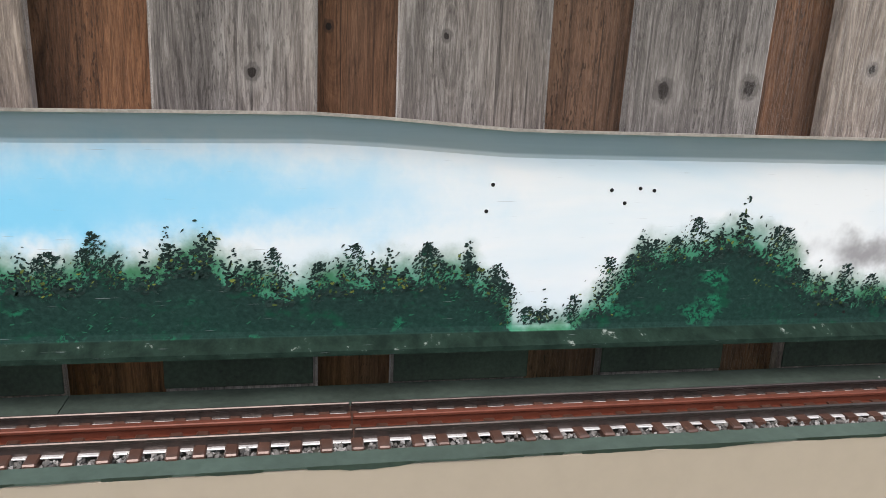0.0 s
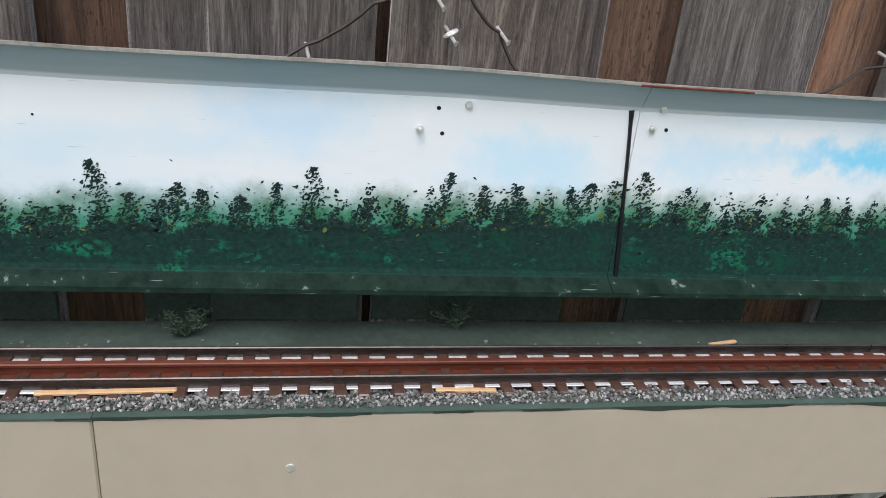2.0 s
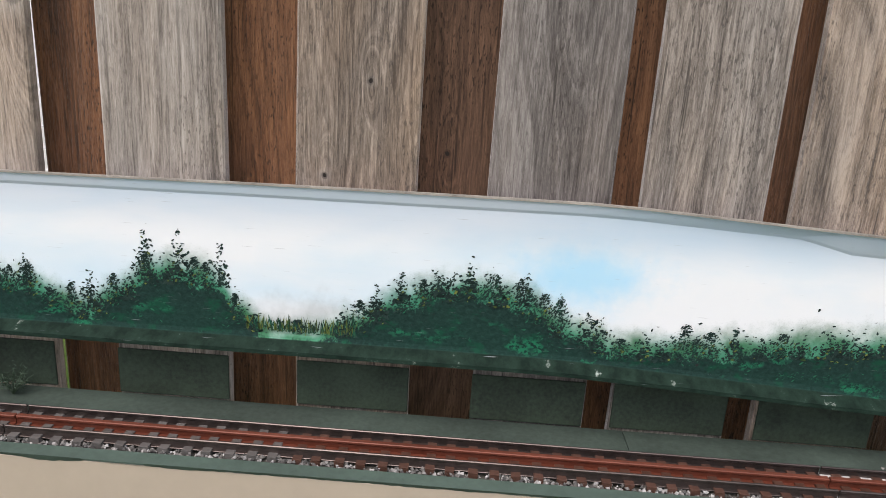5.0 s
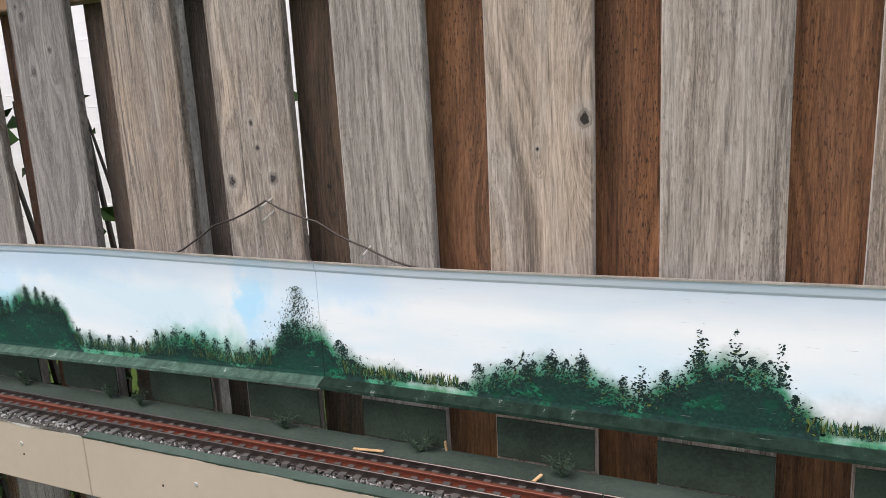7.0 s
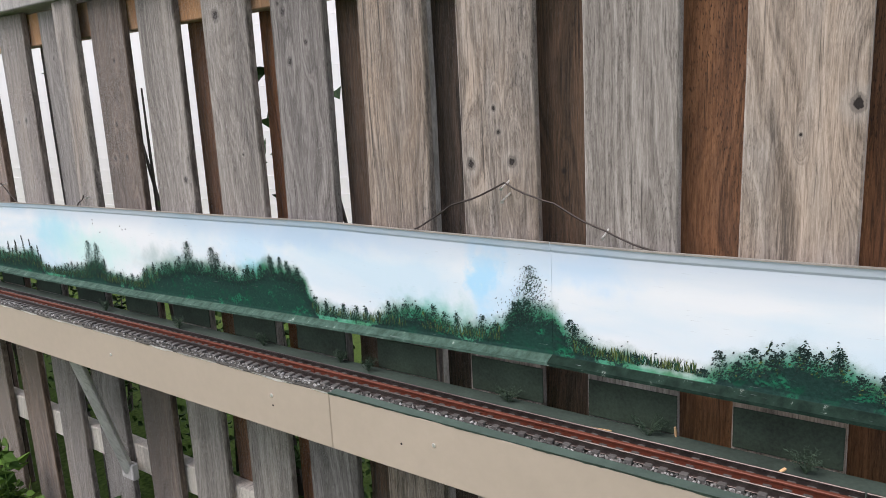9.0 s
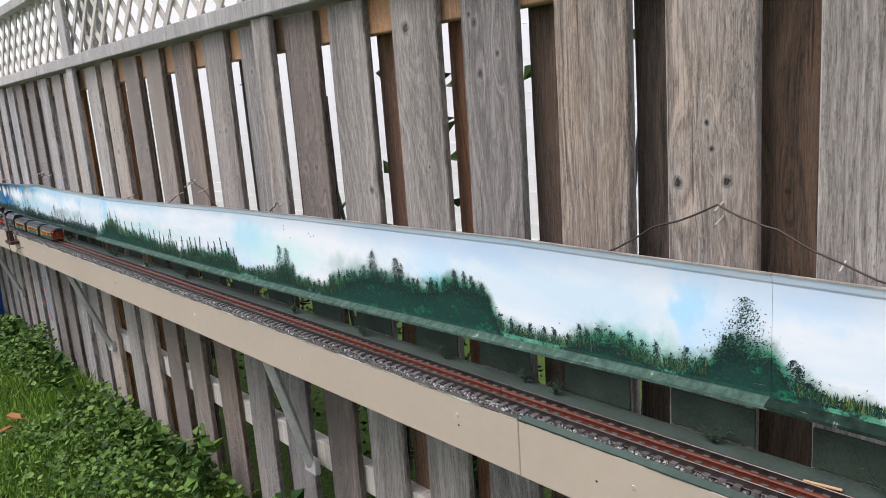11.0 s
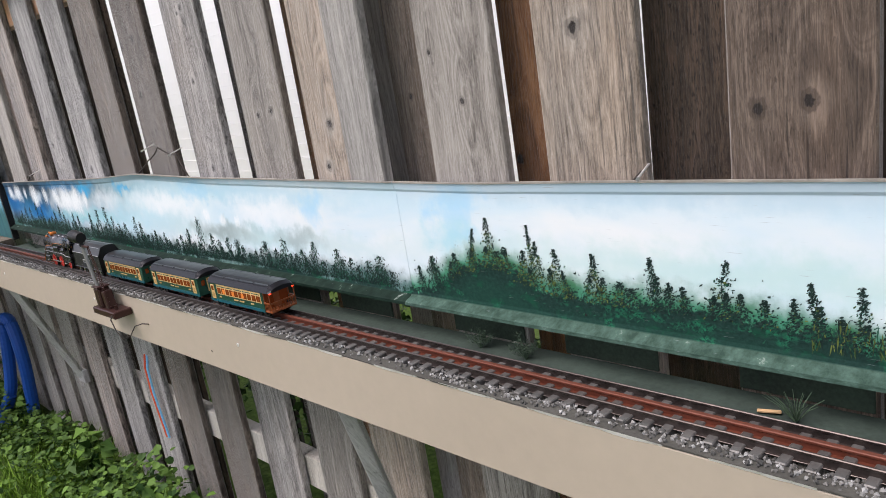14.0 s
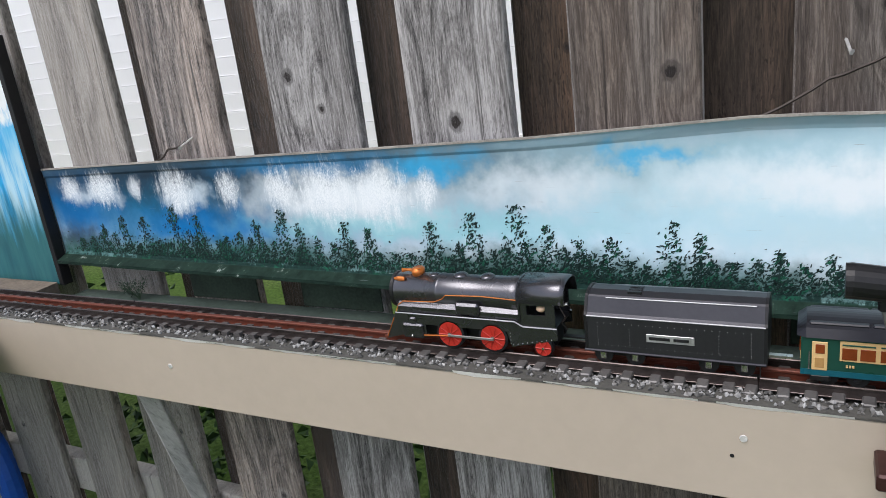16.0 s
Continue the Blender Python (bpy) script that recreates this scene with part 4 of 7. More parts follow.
FIRS = [(0.42, 1.173), (0.5, 1.152), (-0.6, 1.214), (-0.57, 1.196), (-0.63, 1.15), (-0.52, 1.13), (-1.52, 1.186), (-1.43, 1.178), (-1.41, 1.168), (-1.31, 1.14), (-1.23, 1.172), (-1.18, 1.17), (-1.15, 1.16), (-1.97, 1.153), (-1.93, 1.15), (-1.9, 1.11), (-2.26, 1.12), (-2.3, 1.134), (-2.34, 1.143), (-2.39, 1.125), (-2.45, 1.118), (-2.52, 1.133),
        (-2.55, 1.125), (-2.59, 1.122), (-2.62, 1.11), (-2.67, 1.118), (-2.72, 1.1), (-2.76, 1.136), (-2.79, 1.116), (-2.84, 1.108), (-2.88, 1.121), (-2.93, 1.12), (-2.97, 1.119), (-3.08, 1.136), (-3.16, 1.132), (-3.24, 1.13), (-3.3, 1.131)]
FAR_FIRS = [(-3.54, 1.1), (-3.61, 1.094), (-3.67, 1.091), (-3.79, 1.096), (-3.86, 1.104), (-3.9, 1.085), (-3.96, 1.103), (-4.03, 1.094), (-4.14, 1.089), (-4.18, 1.09), (-4.22, 1.086), (-4.25, 1.095), (-4.3, 1.13), (-4.36, 1.099), (-4.4, 1.083), (-4.49, 1.083), (-4.54, 1.087), (-4.62, 1.104), (-4.65, 1.121), (-4.72, 1.098), (-4.76, 1.094), (-4.8, 1.112), (-4.84, 1.139), (-4.9, 1.128),
            (-4.96, 1.114), (-5.06, 1.102), (-5.1, 1.112), (-5.18, 1.108), (-5.21, 1.13), (-5.26, 1.111), (-5.38, 1.119), (-5.43, 1.134), (-5.5, 1.118), (-5.55, 1.117), (-5.6, 1.1)]
dab_dark = leaf_matter("dark_paint_dabs", (0.006, 0.016, 0.015), (0.022, 0.05, 0.043))
dab_green = leaf_matter("green_paint_dabs", (0.008, 0.036, 0.028), (0.016, 0.12, 0.07))
dab_lime = leaf_matter("yellow_green_paint_dabs", (0.02, 0.05, 0.018), (0.15, 0.19, 0.045))


def dabs_mesh(name, spots, material, parent, label):
    """Short ragged brush dabs lying on the panel: (x, z, half length, half width, lean)."""
    vs, fs = [], []
    rr = random.Random(len(spots))
    for i, (x, z, ln, w, lean) in enumerate(spots):
        c, s = math.cos(lean), math.sin(lean)
        k = len(vs)
        for a, q in ((-1, 0), (-0.45, -0.9), (0.35, -0.75), (1, 0.1), (0.4, 0.95), (-0.35, 0.7)):
            a, q = a * rr.uniform(0.75, 1.2), q * rr.uniform(0.55, 1.25)
            vs.append((x + a * ln * c - q * w * s, -0.00035 - 0.00004 * (i % 9), z + a * ln * s + q * w * c))
        fs.append(tuple(range(k, k + 6)))
    me = bpy.data.meshes.new(name)
    me.from_pydata(vs, [], fs)
    me.materials.append(material)
    ob = new(name, me)
    ob.parent = parent
    tagged(ob, label, kind="stuff")


def spray(rr, x, top, low, out):
    """A feathery upright weed: many small dabs that lean one way."""
    tall, lean_x = top - low, rr.gauss(0, 0.1)
    wide = rr.uniform(0.009, 0.016)
    for _ in range(int(110 + 2400 * tall)):
        t = rr.random() ** 0.85
        w = wide * (0.28 + 0.85 * math.sin(math.pi * min(1.0, 0.12 + 0.86 * t)) ** 1.2)
        w = wide * (1.35 - 1.15 * t) if x < -2.2 else w
        size = rr.uniform(0.0008, 0.0024)
        out[rr.choice(("dddggyyy" if -3.48 < x < -3.2 else "dddddddddddgggy") if t < 0.7 else "d")].append((x + lean_x * tall * t + rr.gauss(0, 0.5) * w, low + tall * t, size, size * rr.uniform(0.35, 0.6), rr.gauss(0.55, 0.45)))


def clump(rr, x, top, low, out):
    """A loose stippled tree, broad at the foot."""
    tall = top - low
    stout = tall > 0.06 and x > -2.2
    wide = max((0.44 if stout else 0.3) * tall, rr.uniform(0.014, 0.024) if x < -3.5 else rr.uniform(0.012, 0.018))
    far = x < -3.5
    for _ in range(int((140 + 3400 * tall) * (0.6 if far else 2.4 if stout else 1.0))):
        t = rr.random() ** (1.5 if stout else 1.2)
        size = rr.uniform(0.0008, 0.0023) * (1.45 if far else 1.0)
        out[rr.choice("dddddddgg")].append((x + rr.gauss(0, 0.55) * wide * (1.15 - (0.9 if stout else 0.85) * t), low + tall * t + rr.gauss(0, 0.002), size, size * rr.uniform(0.3, 0.55), rr.gauss(0.75, 0.5)))


def leafy(rr, x, top, low, out):
    """A bushy twig of a few broad leaf strokes."""
    tall = top - low
    for j in range(rr.randint(3, 4)):
        tip = rr.uniform(-0.013, 0.013) if j else 0.0
        reach = 1.0 if j == 0 else rr.uniform(0.45, 0.85)
        for k in range(int(12 + (170 if 1.2 < x < 1.47 else 260 if 1.2 < x < 1.62 else 520) * tall * reach)):
            t = rr.random() ** 1.25 * reach
            size = rr.uniform(0.0015, 0.0042) * (1.15 - 0.35 * t) * (1.45 if 1.2 < x < 1.47 else 1.0 if 1.2 < x < 1.62 else 0.72)
            out["d" if rr.random() < (0.84 if 1.2 < x < 1.47 else 0.95) or t > 0.75 else "y"].append((x + tip * t + rr.gauss(0, 0.008 if 1.2 < x < 1.47 else 0.0055) * (1.3 - t), low + tall * t, size, size * rr.uniform(0.4, 0.75), rr.choice((0.4, -0.3, 0.9, 2.6)) + rr.gauss(0, 0.3)))


seams = (-5.72, -3.6, -0.56, 2.33, 5.32)
for k in range(4):
    a, c = seams[k], seams[k + 1]
    panel = thing("backdrop_panel", ("thin metal backdrop painted with snowy blue hills and dark firs", "thin metal backdrop painted with a white sky over dark green firs", "thin metal backdrop painted with pale sky over green bushes", "thin metal backdrop painted with blue sky over a dark hedge")[k], "backdrop", group="painted backdrop")
    art = painting("backdrop_paint_%s" % "abcd"[k], HILLS[k][0][0], HILLS[k][-1][0], HILLS[k], [q for group in PATCHES for q in group if q[0] + 1.5 * q[2] + 0.1 > a and q[0] - 1.5 * q[2] - 0.1 < c], ((0.028, 0.058, 0.044), (0.075, 0.135, 0.108)) if k == 1 else ((0.006, 0.015, 0.011), (0.016, 0.036, 0.026)), (0.1, 0.15, 0.3, 0.12)[k], (0.3, 0.5, 0.6) if k == 0 else (0.38, 0.5, 0.62), ((0.1, 0.2, 0.19), (0.025, 0.1, 0.08)) if k == 0 else ((0.012, 0.22, 0.115), (0.003, 0.14, 0.045)), PUFFS if k == 0 else (), 0.25 if k == 1 else 0.1, ((-4.8, -4.45, 0.7), (-9.0, -8.0, 0.2), (0.7, 1.15, 1.0), (0.0, 1.0, 1.0))[k], (1.205, 1.26) if k == 0 else (1.2, 1.262))
    n = int((c - a) / 0.06)
    bm = bmesh.new()
    rows = []
    for i in range(n + 1):
        x = a + 0.0003 + (c - a - 0.0006) * i / n
        zt, zb, lip = piece(TOPS, x), piece(LOWS, x), piece(LIPS, x)
        wob = 0.0025 * noise.noise(Vector((x * 1.7, 0, 3)))
        crease = zt - (0.024 if lip > 0.01 else 0.012)
        path = [(-0.022, zb - 0.001), (-0.0215, zb + 0.004), (-0.001, zb + 0.012), (0, zb + 0.017), (0, zb + 0.08), (0, crease - 0.004), (-0.002, crease), (-lip, zt)]
        path = path + [(y + 0.0018, z + 0.0004) for y, z in reversed(path)]
        rows.append([bm.verts.new((x, y, z + (wob if j in (7, 8) else 0))) for j, (y, z) in enumerate(path)])
    m_ = len(rows[0])
    for p, q in zip(rows, rows[1:]):
        for j in range(m_):
            bm.faces.new((p[j], p[(j + 1) % m_], q[(j + 1) % m_], q[j]))
    bm.faces.new(rows[0])
    bm.faces.new(rows[-1][::-1])
    part("sheet", bm, art, panel)
    bm = bmesh.new()
    for i in range(n):
        xa, xb = (a + 0.001 + (c - a - 0.002) * j / n for j in (i, i + 1))
        q = [(x_, -piece(LIPS, x_) + dy, piece(TOPS, x_) + 0.0025 * noise.noise(Vector((x_ * 1.7, 0, 3))) + dz) for x_ in (xa, xb) for dy, dz in ((-0.0012, -0.0014), (-0.0012, 0.0012), (0.0026, 0.0012), (0.0026, -0.0014))]
        vv = [bm.verts.new(p) for p in q]
        for j in range(4):
            bm.faces.new((vv[j], vv[(j + 1) % 4], vv[4 + (j + 1) % 4], vv[4 + j]))
    part("worn_edge", bm, WORN, panel, "worn grey-brown upper edge")
    rng = random.Random(70 + k)
    out = {"d": [], "g": [], "y": []}
    body = lambda q: piece(HILLS[k], q) - 0.024
    for kind, trees in ((spray, SPRAYS), (leafy, LEAFY), (clump, FIRS), (clump, FAR_FIRS)):
        for x, top in trees:
            if a + 0.01 < x < c - 0.01:
                (spray if -3.35 < x < -2.2 else kind)(rng, x, top, max(min(body(x) - (0.012 if k < 2 else 0), top - 0.03), piece(LOWS, x) + 0.02), out)
    # fillers of the same kinds where the named trees leave room
    x = a + 0.03
    while x < c - 0.03:
        top = piece(HILLS[k], x) + rng.uniform(-0.012, 0.012)
        low = max(body(x) - 0.012, piece(LOWS, x) + 0.018)
        if top - low > 0.012:
            (clump if k == 0 or (k == 1 and x > -2.2) else spray if k == 1 else leafy if rng.random() < 0.5 else spray)(rng, x, top, low, out)
        x += rng.uniform(0.014, 0.034)
    # ragged rim of the dark mass, and broken strokes of green within it
    x = a + 0.015
    while x < c - 0.015:
        h, foot = piece(HILLS[k], x), piece(LOWS, x) + 0.02
        for _ in range(3):
            zz = h - 0.018 + rng.gauss(0, 0.013)
            if zz > foot:
                size = rng.uniform(0.0009, 0.0028)
                out["d"].append((x + rng.gauss(0, 0.004), zz, size, size * rng.uniform(0.35, 0.65), rng.gauss(0.3, 0.7)))
        if rng.random() < 0.5:
            zz = rng.uniform(foot, max(foot + 0.002, h - 0.02))
            size = rng.uniform(0.0012, 0.0032)
            out["g"].append((x, zz, size, size * rng.uniform(0.25, 0.5), rng.gauss(0.1, 0.5)))
        x += 0.005
    for _ in range(int((c - a) * 9)):
        gx, gw = rng.uniform(a + 0.03, c - 0.03), rng.uniform(0.005, 0.014)
        gz = piece(HILLS[k], gx) - rng.uniform(0.022, 0.07)
        tint = rng.choice("ggggy" if k > 1 else "ggg")
        for _ in range(int(900 * gw) + 6):
            xx, zz = gx + rng.gauss(0, gw), gz + rng.gauss(0, gw * 0.6)
            if zz > piece(LOWS, xx) + 0.02 and a + 0.01 < xx < c - 0.01:
                size = rng.uniform(0.0009, 0.0026)
                out[tint].append((xx, zz, size, size * 0.42, rng.gauss(0.2, 0.5)))
    if k in (1, 2):
        for _ in range(2200):
            xx = rng.uniform(max(a, -3.0) + 0.02, min(c, 0.62) - 0.02)
            h = piece(HILLS[k], xx)
            if h < 1.12 and (k == 1 or xx < -0.33 or 0.12 < xx < 0.27):
                ln = rng.uniform(0.003, 0.012)
                zz = max(piece(LOWS, xx) + 0.02 + ln, h - 0.012 - rng.uniform(0.0, 0.035))
                out[rng.choice("gyydyg")].append((xx, zz, ln, rng.uniform(0.0005, 0.001), 1.57 + rng.gauss(0, 0.22)))
    dark, green = ([q for q in out[key] if q[1] < piece(TOPS, q[0]) - 0.022 and q[1] > piece(LOWS, q[0]) + 0.018] for key in "dg")
    dabs_mesh("yellow_dabs", [q for q in out["y"] if q[1] > piece(LOWS, q[0]) + 0.018], dab_lime, panel, "yellow green brush dabs of foliage")
    dabs_mesh("dark_dabs", dark, dab_dark, panel, "dark green brush dabs of foliage")
    dabs_mesh("green_dabs", green, dab_green, panel, "bright green brush dabs of foliage")
    if k == 3:
        gap = bmesh.new()
        stations = [(zz, -0.0012 - 0.0008 * math.sin(zz * 40), 2.338 - 0.1 * (zz - 1.04)) for zz in (1.036, 1.07, 1.1, 1.13, 1.16, 1.19, 1.206)]
        add_tube(gap, [(xx, yy, zz) for zz, yy, xx in stations], [0.0026, 0.0024, 0.0021, 0.0018, 0.0017, 0.0018, 0.0026], 6)
        part("seam_gap", gap, BLACK, panel, "dark open seam where two sheets meet")
        part("overlap_flap", boxed(2.318, -0.0195, 1.2315, 2.43, -0.0172, 1.2335, bevel=0.0005), RUST, panel, "rusty end of the overlapping sheet")
    for xx, zz, long_ in (((2.123, 1.179, 0.009), (2.166, 1.203, 0.003)) if k == 2 else ((2.345, 1.19, 0.006), (2.352, 1.209, 0.004)) if k == 3 else ()):
        stud = part("bolt", tube([(xx, 0.001, zz), (xx, -long_, zz)], 0.0016, 8), GALV, panel, "bright zinc bolt")
        part("nut", tube([(xx, -0.0005, zz), (xx, -0.0032, zz)], 0.0034, 6), GALV, stud)
    # small screw heads and holes in the sheet
    rng = random.Random(90 + k)
    for _ in range(7):
        xx = rng.uniform(a + 0.1, c - 0.1)
        zz = piece(LOWS, xx) + rng.uniform(0.02, 0.03)
        share("screw_head", hole, panel, pose(xx, 0.0005, zz, 0, 0, 0))
    for xx, zz in (((3.599, 1.182), (3.594, 1.156), (3.72, 1.178), (3.735, 1.165), (3.75, 1.18), (3.765, 1.178), (2.36, 1.189)), ((1.801, 1.174), (1.7, 1.172), (2.144, 1.175), (2.139, 1.198), (2.36, 1.06)), ((-1.9, 1.183), (-1.93, 1.205), (-1.93, 1.215), (-1.8, 1.205), (-1.79, 1.197), (-1.775, 1.2)), ())[3 - k if k else 3]:
        share("screw_hole", hole, panel, pose(xx, 0.0003, zz) @ Matrix.Diagonal((0.55, 1.0, 0.55, 1.0)) if 1.6 < xx < 1.9 else pose(xx, 0.0003, zz))

# the tall blue panel and the white panel beyond it
m, nt, b = matter("blue_cloud_paint", 0.5, 0, 0.35)
sep = nt.nodes.new("ShaderNodeSeparateXYZ")
nt.links.new(nt.nodes.new("ShaderNodeTexCoord").outputs["Object"], sep.inputs[0])
pz = sep.outputs["Z"]
streak = noise_of(nt, coords(nt, (24, 24, 3.5)), 1.0, 4)
cl = calc(nt, "MULTIPLY_ADD", noise_of(nt, coords(nt, (60, 60, 25)), 1.0, 4, 0.7), 0.22, noise_of(nt, coords(nt, (5.0, 5.0, 6.5)), 1.0, 2, 0.5))
mid_band = calc(nt, "MULTIPLY", smooth(nt, pz, 1.2, 1.3), smooth(nt, calc(nt, "MULTIPLY", pz, -1.0), -1.415, -1.37))
col = ramp(nt, streak, [(0.3, (0.004, 0.19, 0.48)), (0.52, (0.016, 0.36, 0.69)), (0.72, (0.14, 0.54, 0.8))])
col = blend(nt, calc(nt, "MULTIPLY", smooth(nt, streak, 0.5, 0.66), calc(nt, "MULTIPLY", smooth(nt, pz, 1.08, 1.16), smooth(nt, calc(nt, "MULTIPLY", pz, -1.0), -1.3, -1.2))), col, (0.45, 0.68, 0.78))
col = blend(nt, calc(nt, "MULTIPLY", smooth(nt, cl, 0.57, 0.65), mid_band), col, (0.8, 0.84, 0.84))
col = blend(nt, calc(nt, "MULTIPLY", smooth(nt, calc(nt, "MULTIPLY_ADD", streak, 0.03, pz), 1.385, 1.435), 0.9), col, (0.004, 0.05, 0.16))
low = smooth(nt, calc(nt, "MULTIPLY_ADD", noise_of(nt, coords(nt, (70, 70, 9)), 1.0, 4), 0.16, calc(nt, "MULTIPLY", pz, -1.0)), -1.09, -1.0)
col = blend(nt, calc(nt, "MULTIPLY", low, 0.92), col, ramp(nt, streak, [(0.35, (0.012, 0.045, 0.045)), (0.65, (0.03, 0.12, 0.1))]))
nt.links.new(col, b.inputs["Base Color"])
BLUE_ART = m
blue = thing("blue_backdrop_panel", "tall bright blue backdrop panel painted with white clouds", "backdrop", group="painted backdrop")
part("sheet", boxed(-9.3, -0.016, 0.99, -5.735, -0.004, 1.43, bevel=0.001), BLUE_ART, blue)
part("edge_strip", boxed(-5.734, -0.02, 0.99, -5.722, -0.0, 1.43, bevel=0.001), BLACK, blue, "black end strip")
part("top_strip", boxed(-9.3, -0.02, 1.4305, -5.735, -0.002, 1.436), plain("deep_blue_edge", (0.02, 0.1, 0.25), 0.5), blue)
white_p = thing("white_backdrop_panel", "low backdrop panel painted white and pale green", "backdrop", group="painted backdrop")
part("sheet", boxed(-11.3, -0.016, 0.99, -9.305, -0.004, 1.33, bevel=0.001), painting("white_art", -11.3, -9.3, [(-11.3, 1.1), (-10.6, 1.14), (-10, 1.08), (-9.3, 1.12)]), white_p)
corner = thing("corner_backdrop_panel", "blue painted backdrop panel closing the far end of the layout", "backdrop", group="painted backdrop")
part("sheet", boxed(-11.33, -1.6, 0.99, -11.31, -0.02, 1.42, bevel=0.001), BLUE_ART, corner)

# ---- track ----
track = thing("railway_track", "three-rail tinplate model railway track with a rust red middle rail", "track")
rng = random.Random(3)
TIN = plain("bright_tin_foot", (0.75, 0.75, 0.74), 0.4, 0.5, vary=0.2, scale=150)
for dy, material, w, name, lab in ((-0.022, STEEL, 0.003, "outer_rail", "dark steel outer rail"), (0.022, STEEL, 0.003, "outer_rail", "dark steel outer rail"), (0.0, RUST, 0.0064, "middle_rail", "rust red middle rail")):
    x = -9.0
    while x < 5.2:
        n = 0.89
        bm = boxed(x + 0.0006, TRACK + dy - w * 0.5, RAIL - 0.0035, x + n - 0.0006, TRACK + dy + w * 0.5, RAIL, bevel=0.0008)
        add_box(bm, x + 0.0006, TRACK + dy - w * 0.22, RAIL - 0.0105, x + n - 0.0006, TRACK + dy + w * 0.22, RAIL - 0.0035)
        rl = part(name, bm, material, track, lab)
        ft = boxed(x + 0.0006, TRACK + dy - w * 1.1 - 0.001, RAIL - 0.0112, x + n - 0.0006, TRACK + dy + w * 1.1 + 0.001, RAIL - 0.0098, bevel=0.0004)
        part("rail_foot", ft, TIN if x > 0.7 and dy else material, rl, "bright tin foot of the rail" if x > 0.7 and dy else "")
        x += n
TIE_DARK = plain("dark_tie", (0.1, 0.095, 0.09), 0.42, 0.1, vary=0.5, scale=150, spec=0.6)
tie_mesh = [faces(boxed(-0.005, -0.038, -0.0085, 0.005, 0.0315, 0.0, bevel=0.0012), "tie", q) for q in (TIE,)] + [faces(boxed(-0.0055, -0.0385, -0.0085, 0.0055, 0.0315, 0.0006, bevel=0.0012), "tie", TIE_DARK)]
rest = bmesh.new()
rest_dark = bmesh.new()
x = -8.9
while x < 5.2:
    dark_one = 1 if x < 0.2 else 0
    xx, turn, lift = x + rng.uniform(-0.0022, 0.0022), rng.uniform(-3.5, 3.5), rng.uniform(-0.0006, 0.0004)
    if 1.0 < x < 3.8 or -4.95 < x < -0.85:
        share("tie", tie_mesh[dark_one], track, pose(xx, TRACK + rng.uniform(-0.001, 0.001), RAIL - 0.0082 + lift, 0, 0, turn))
    else:
        add_box(rest_dark if dark_one else rest, xx - 0.005, TRACK - 0.0315, RAIL - 0.0165, xx + 0.005, TRACK + 0.0315, RAIL - 0.0082 + lift)
    x += 0.0235
tagged(part("far_tie", rest, TIE, track, "brown ties of the track"), kind="stuff")
tagged(part("far_tie", rest_dark, TIE_DARK, track, "dark grey ties of the track"), kind="stuff")


def stones(name, spots, label):
    vs, fs = [], []
    rr = random.Random(11)
    for x, y, z, s in spots:
        k = len(vs)
        rot = Euler((rr.uniform(0, 6), rr.uniform(0, 6), rr.uniform(0, 6))).to_matrix()
        for q in ((1, 0, 0), (-1, 0, 0), (0, 1, 0), (0, -1, 0), (0, 0, 1), (0, 0, -1)):
            p = rot @ (Vector(q) * s * rr.uniform(0.7, 1.25))
            vs.append((x + p.x, y + p.y, z + p.z))
        for f in ((0, 2, 4), (2, 1, 4), (1, 3, 4), (3, 0, 4), (2, 0, 5), (1, 2, 5), (3, 1, 5), (0, 3, 5)):
            fs.append(tuple(k + i for i in f))
    me = bpy.data.meshes.new(name)
    me.from_pydata(vs, [], fs)
    m, nt, b = matter(name + "_stone", 0.8, 0, 0.3)
    g = nt.nodes.new("ShaderNodeNewGeometry").outputs["Random Per Island"]
    nt.links.new(ramp(nt, g, [(0.0, (0.05, 0.05, 0.048)), (0.6, (0.17, 0.165, 0.155)), (1.0, (0.42, 0.42, 0.41))]), b.inputs["Base Color"])
    me.materials.append(m)
    tagged(new(name, me), label, "gravel", kind="stuff")


spots = []
for _ in range(10500):
    x = rng.uniform(-5.7, 5.2)
    if noise.noise(Vector((x * 3, 0, 8))) > -0.3 or rng.random() < 0.5:
        y = rng.uniform(FRONT + (0.0215 if x > -0.9 else 0.004), TRACK - 0.026)
        spots.append((x, y, (SHELF if y > FRONT + 0.0205 else 1.0012) + rng.uniform(0.0, 0.0045 if y > FRONT + 0.0205 else 0.002), rng.uniform(0.0014, 0.0036)))
for _ in range(5000):
    spots.append((rng.uniform(-5.7, 5.2), TRACK + rng.uniform(-0.029, 0.029), SHELF + rng.uniform(0.0, 0.0025), rng.uniform(0.0012, 0.003)))
for _ in range(2600):
    x = rng.uniform(0.9, 5.2)
    if noise.noise(Vector((x * 2.2, 4, 1))) > -0.1:
        y = TRACK + 0.032 + abs(rng.gauss(0, 0.025))
        spots.append((x, y, (SHELF if y < TRACK + 0.04 else DECK) + rng.uniform(0.0, 0.004), rng.uniform(0.0012, 0.0035)))
for _ in range(1800):
    spots.append((rng.uniform(-5.7, 0.9), TRACK + rng.uniform(0.03, 0.039), SHELF + rng.uniform(0.0, 0.003), rng.uniform(0.001, 0.0026)))
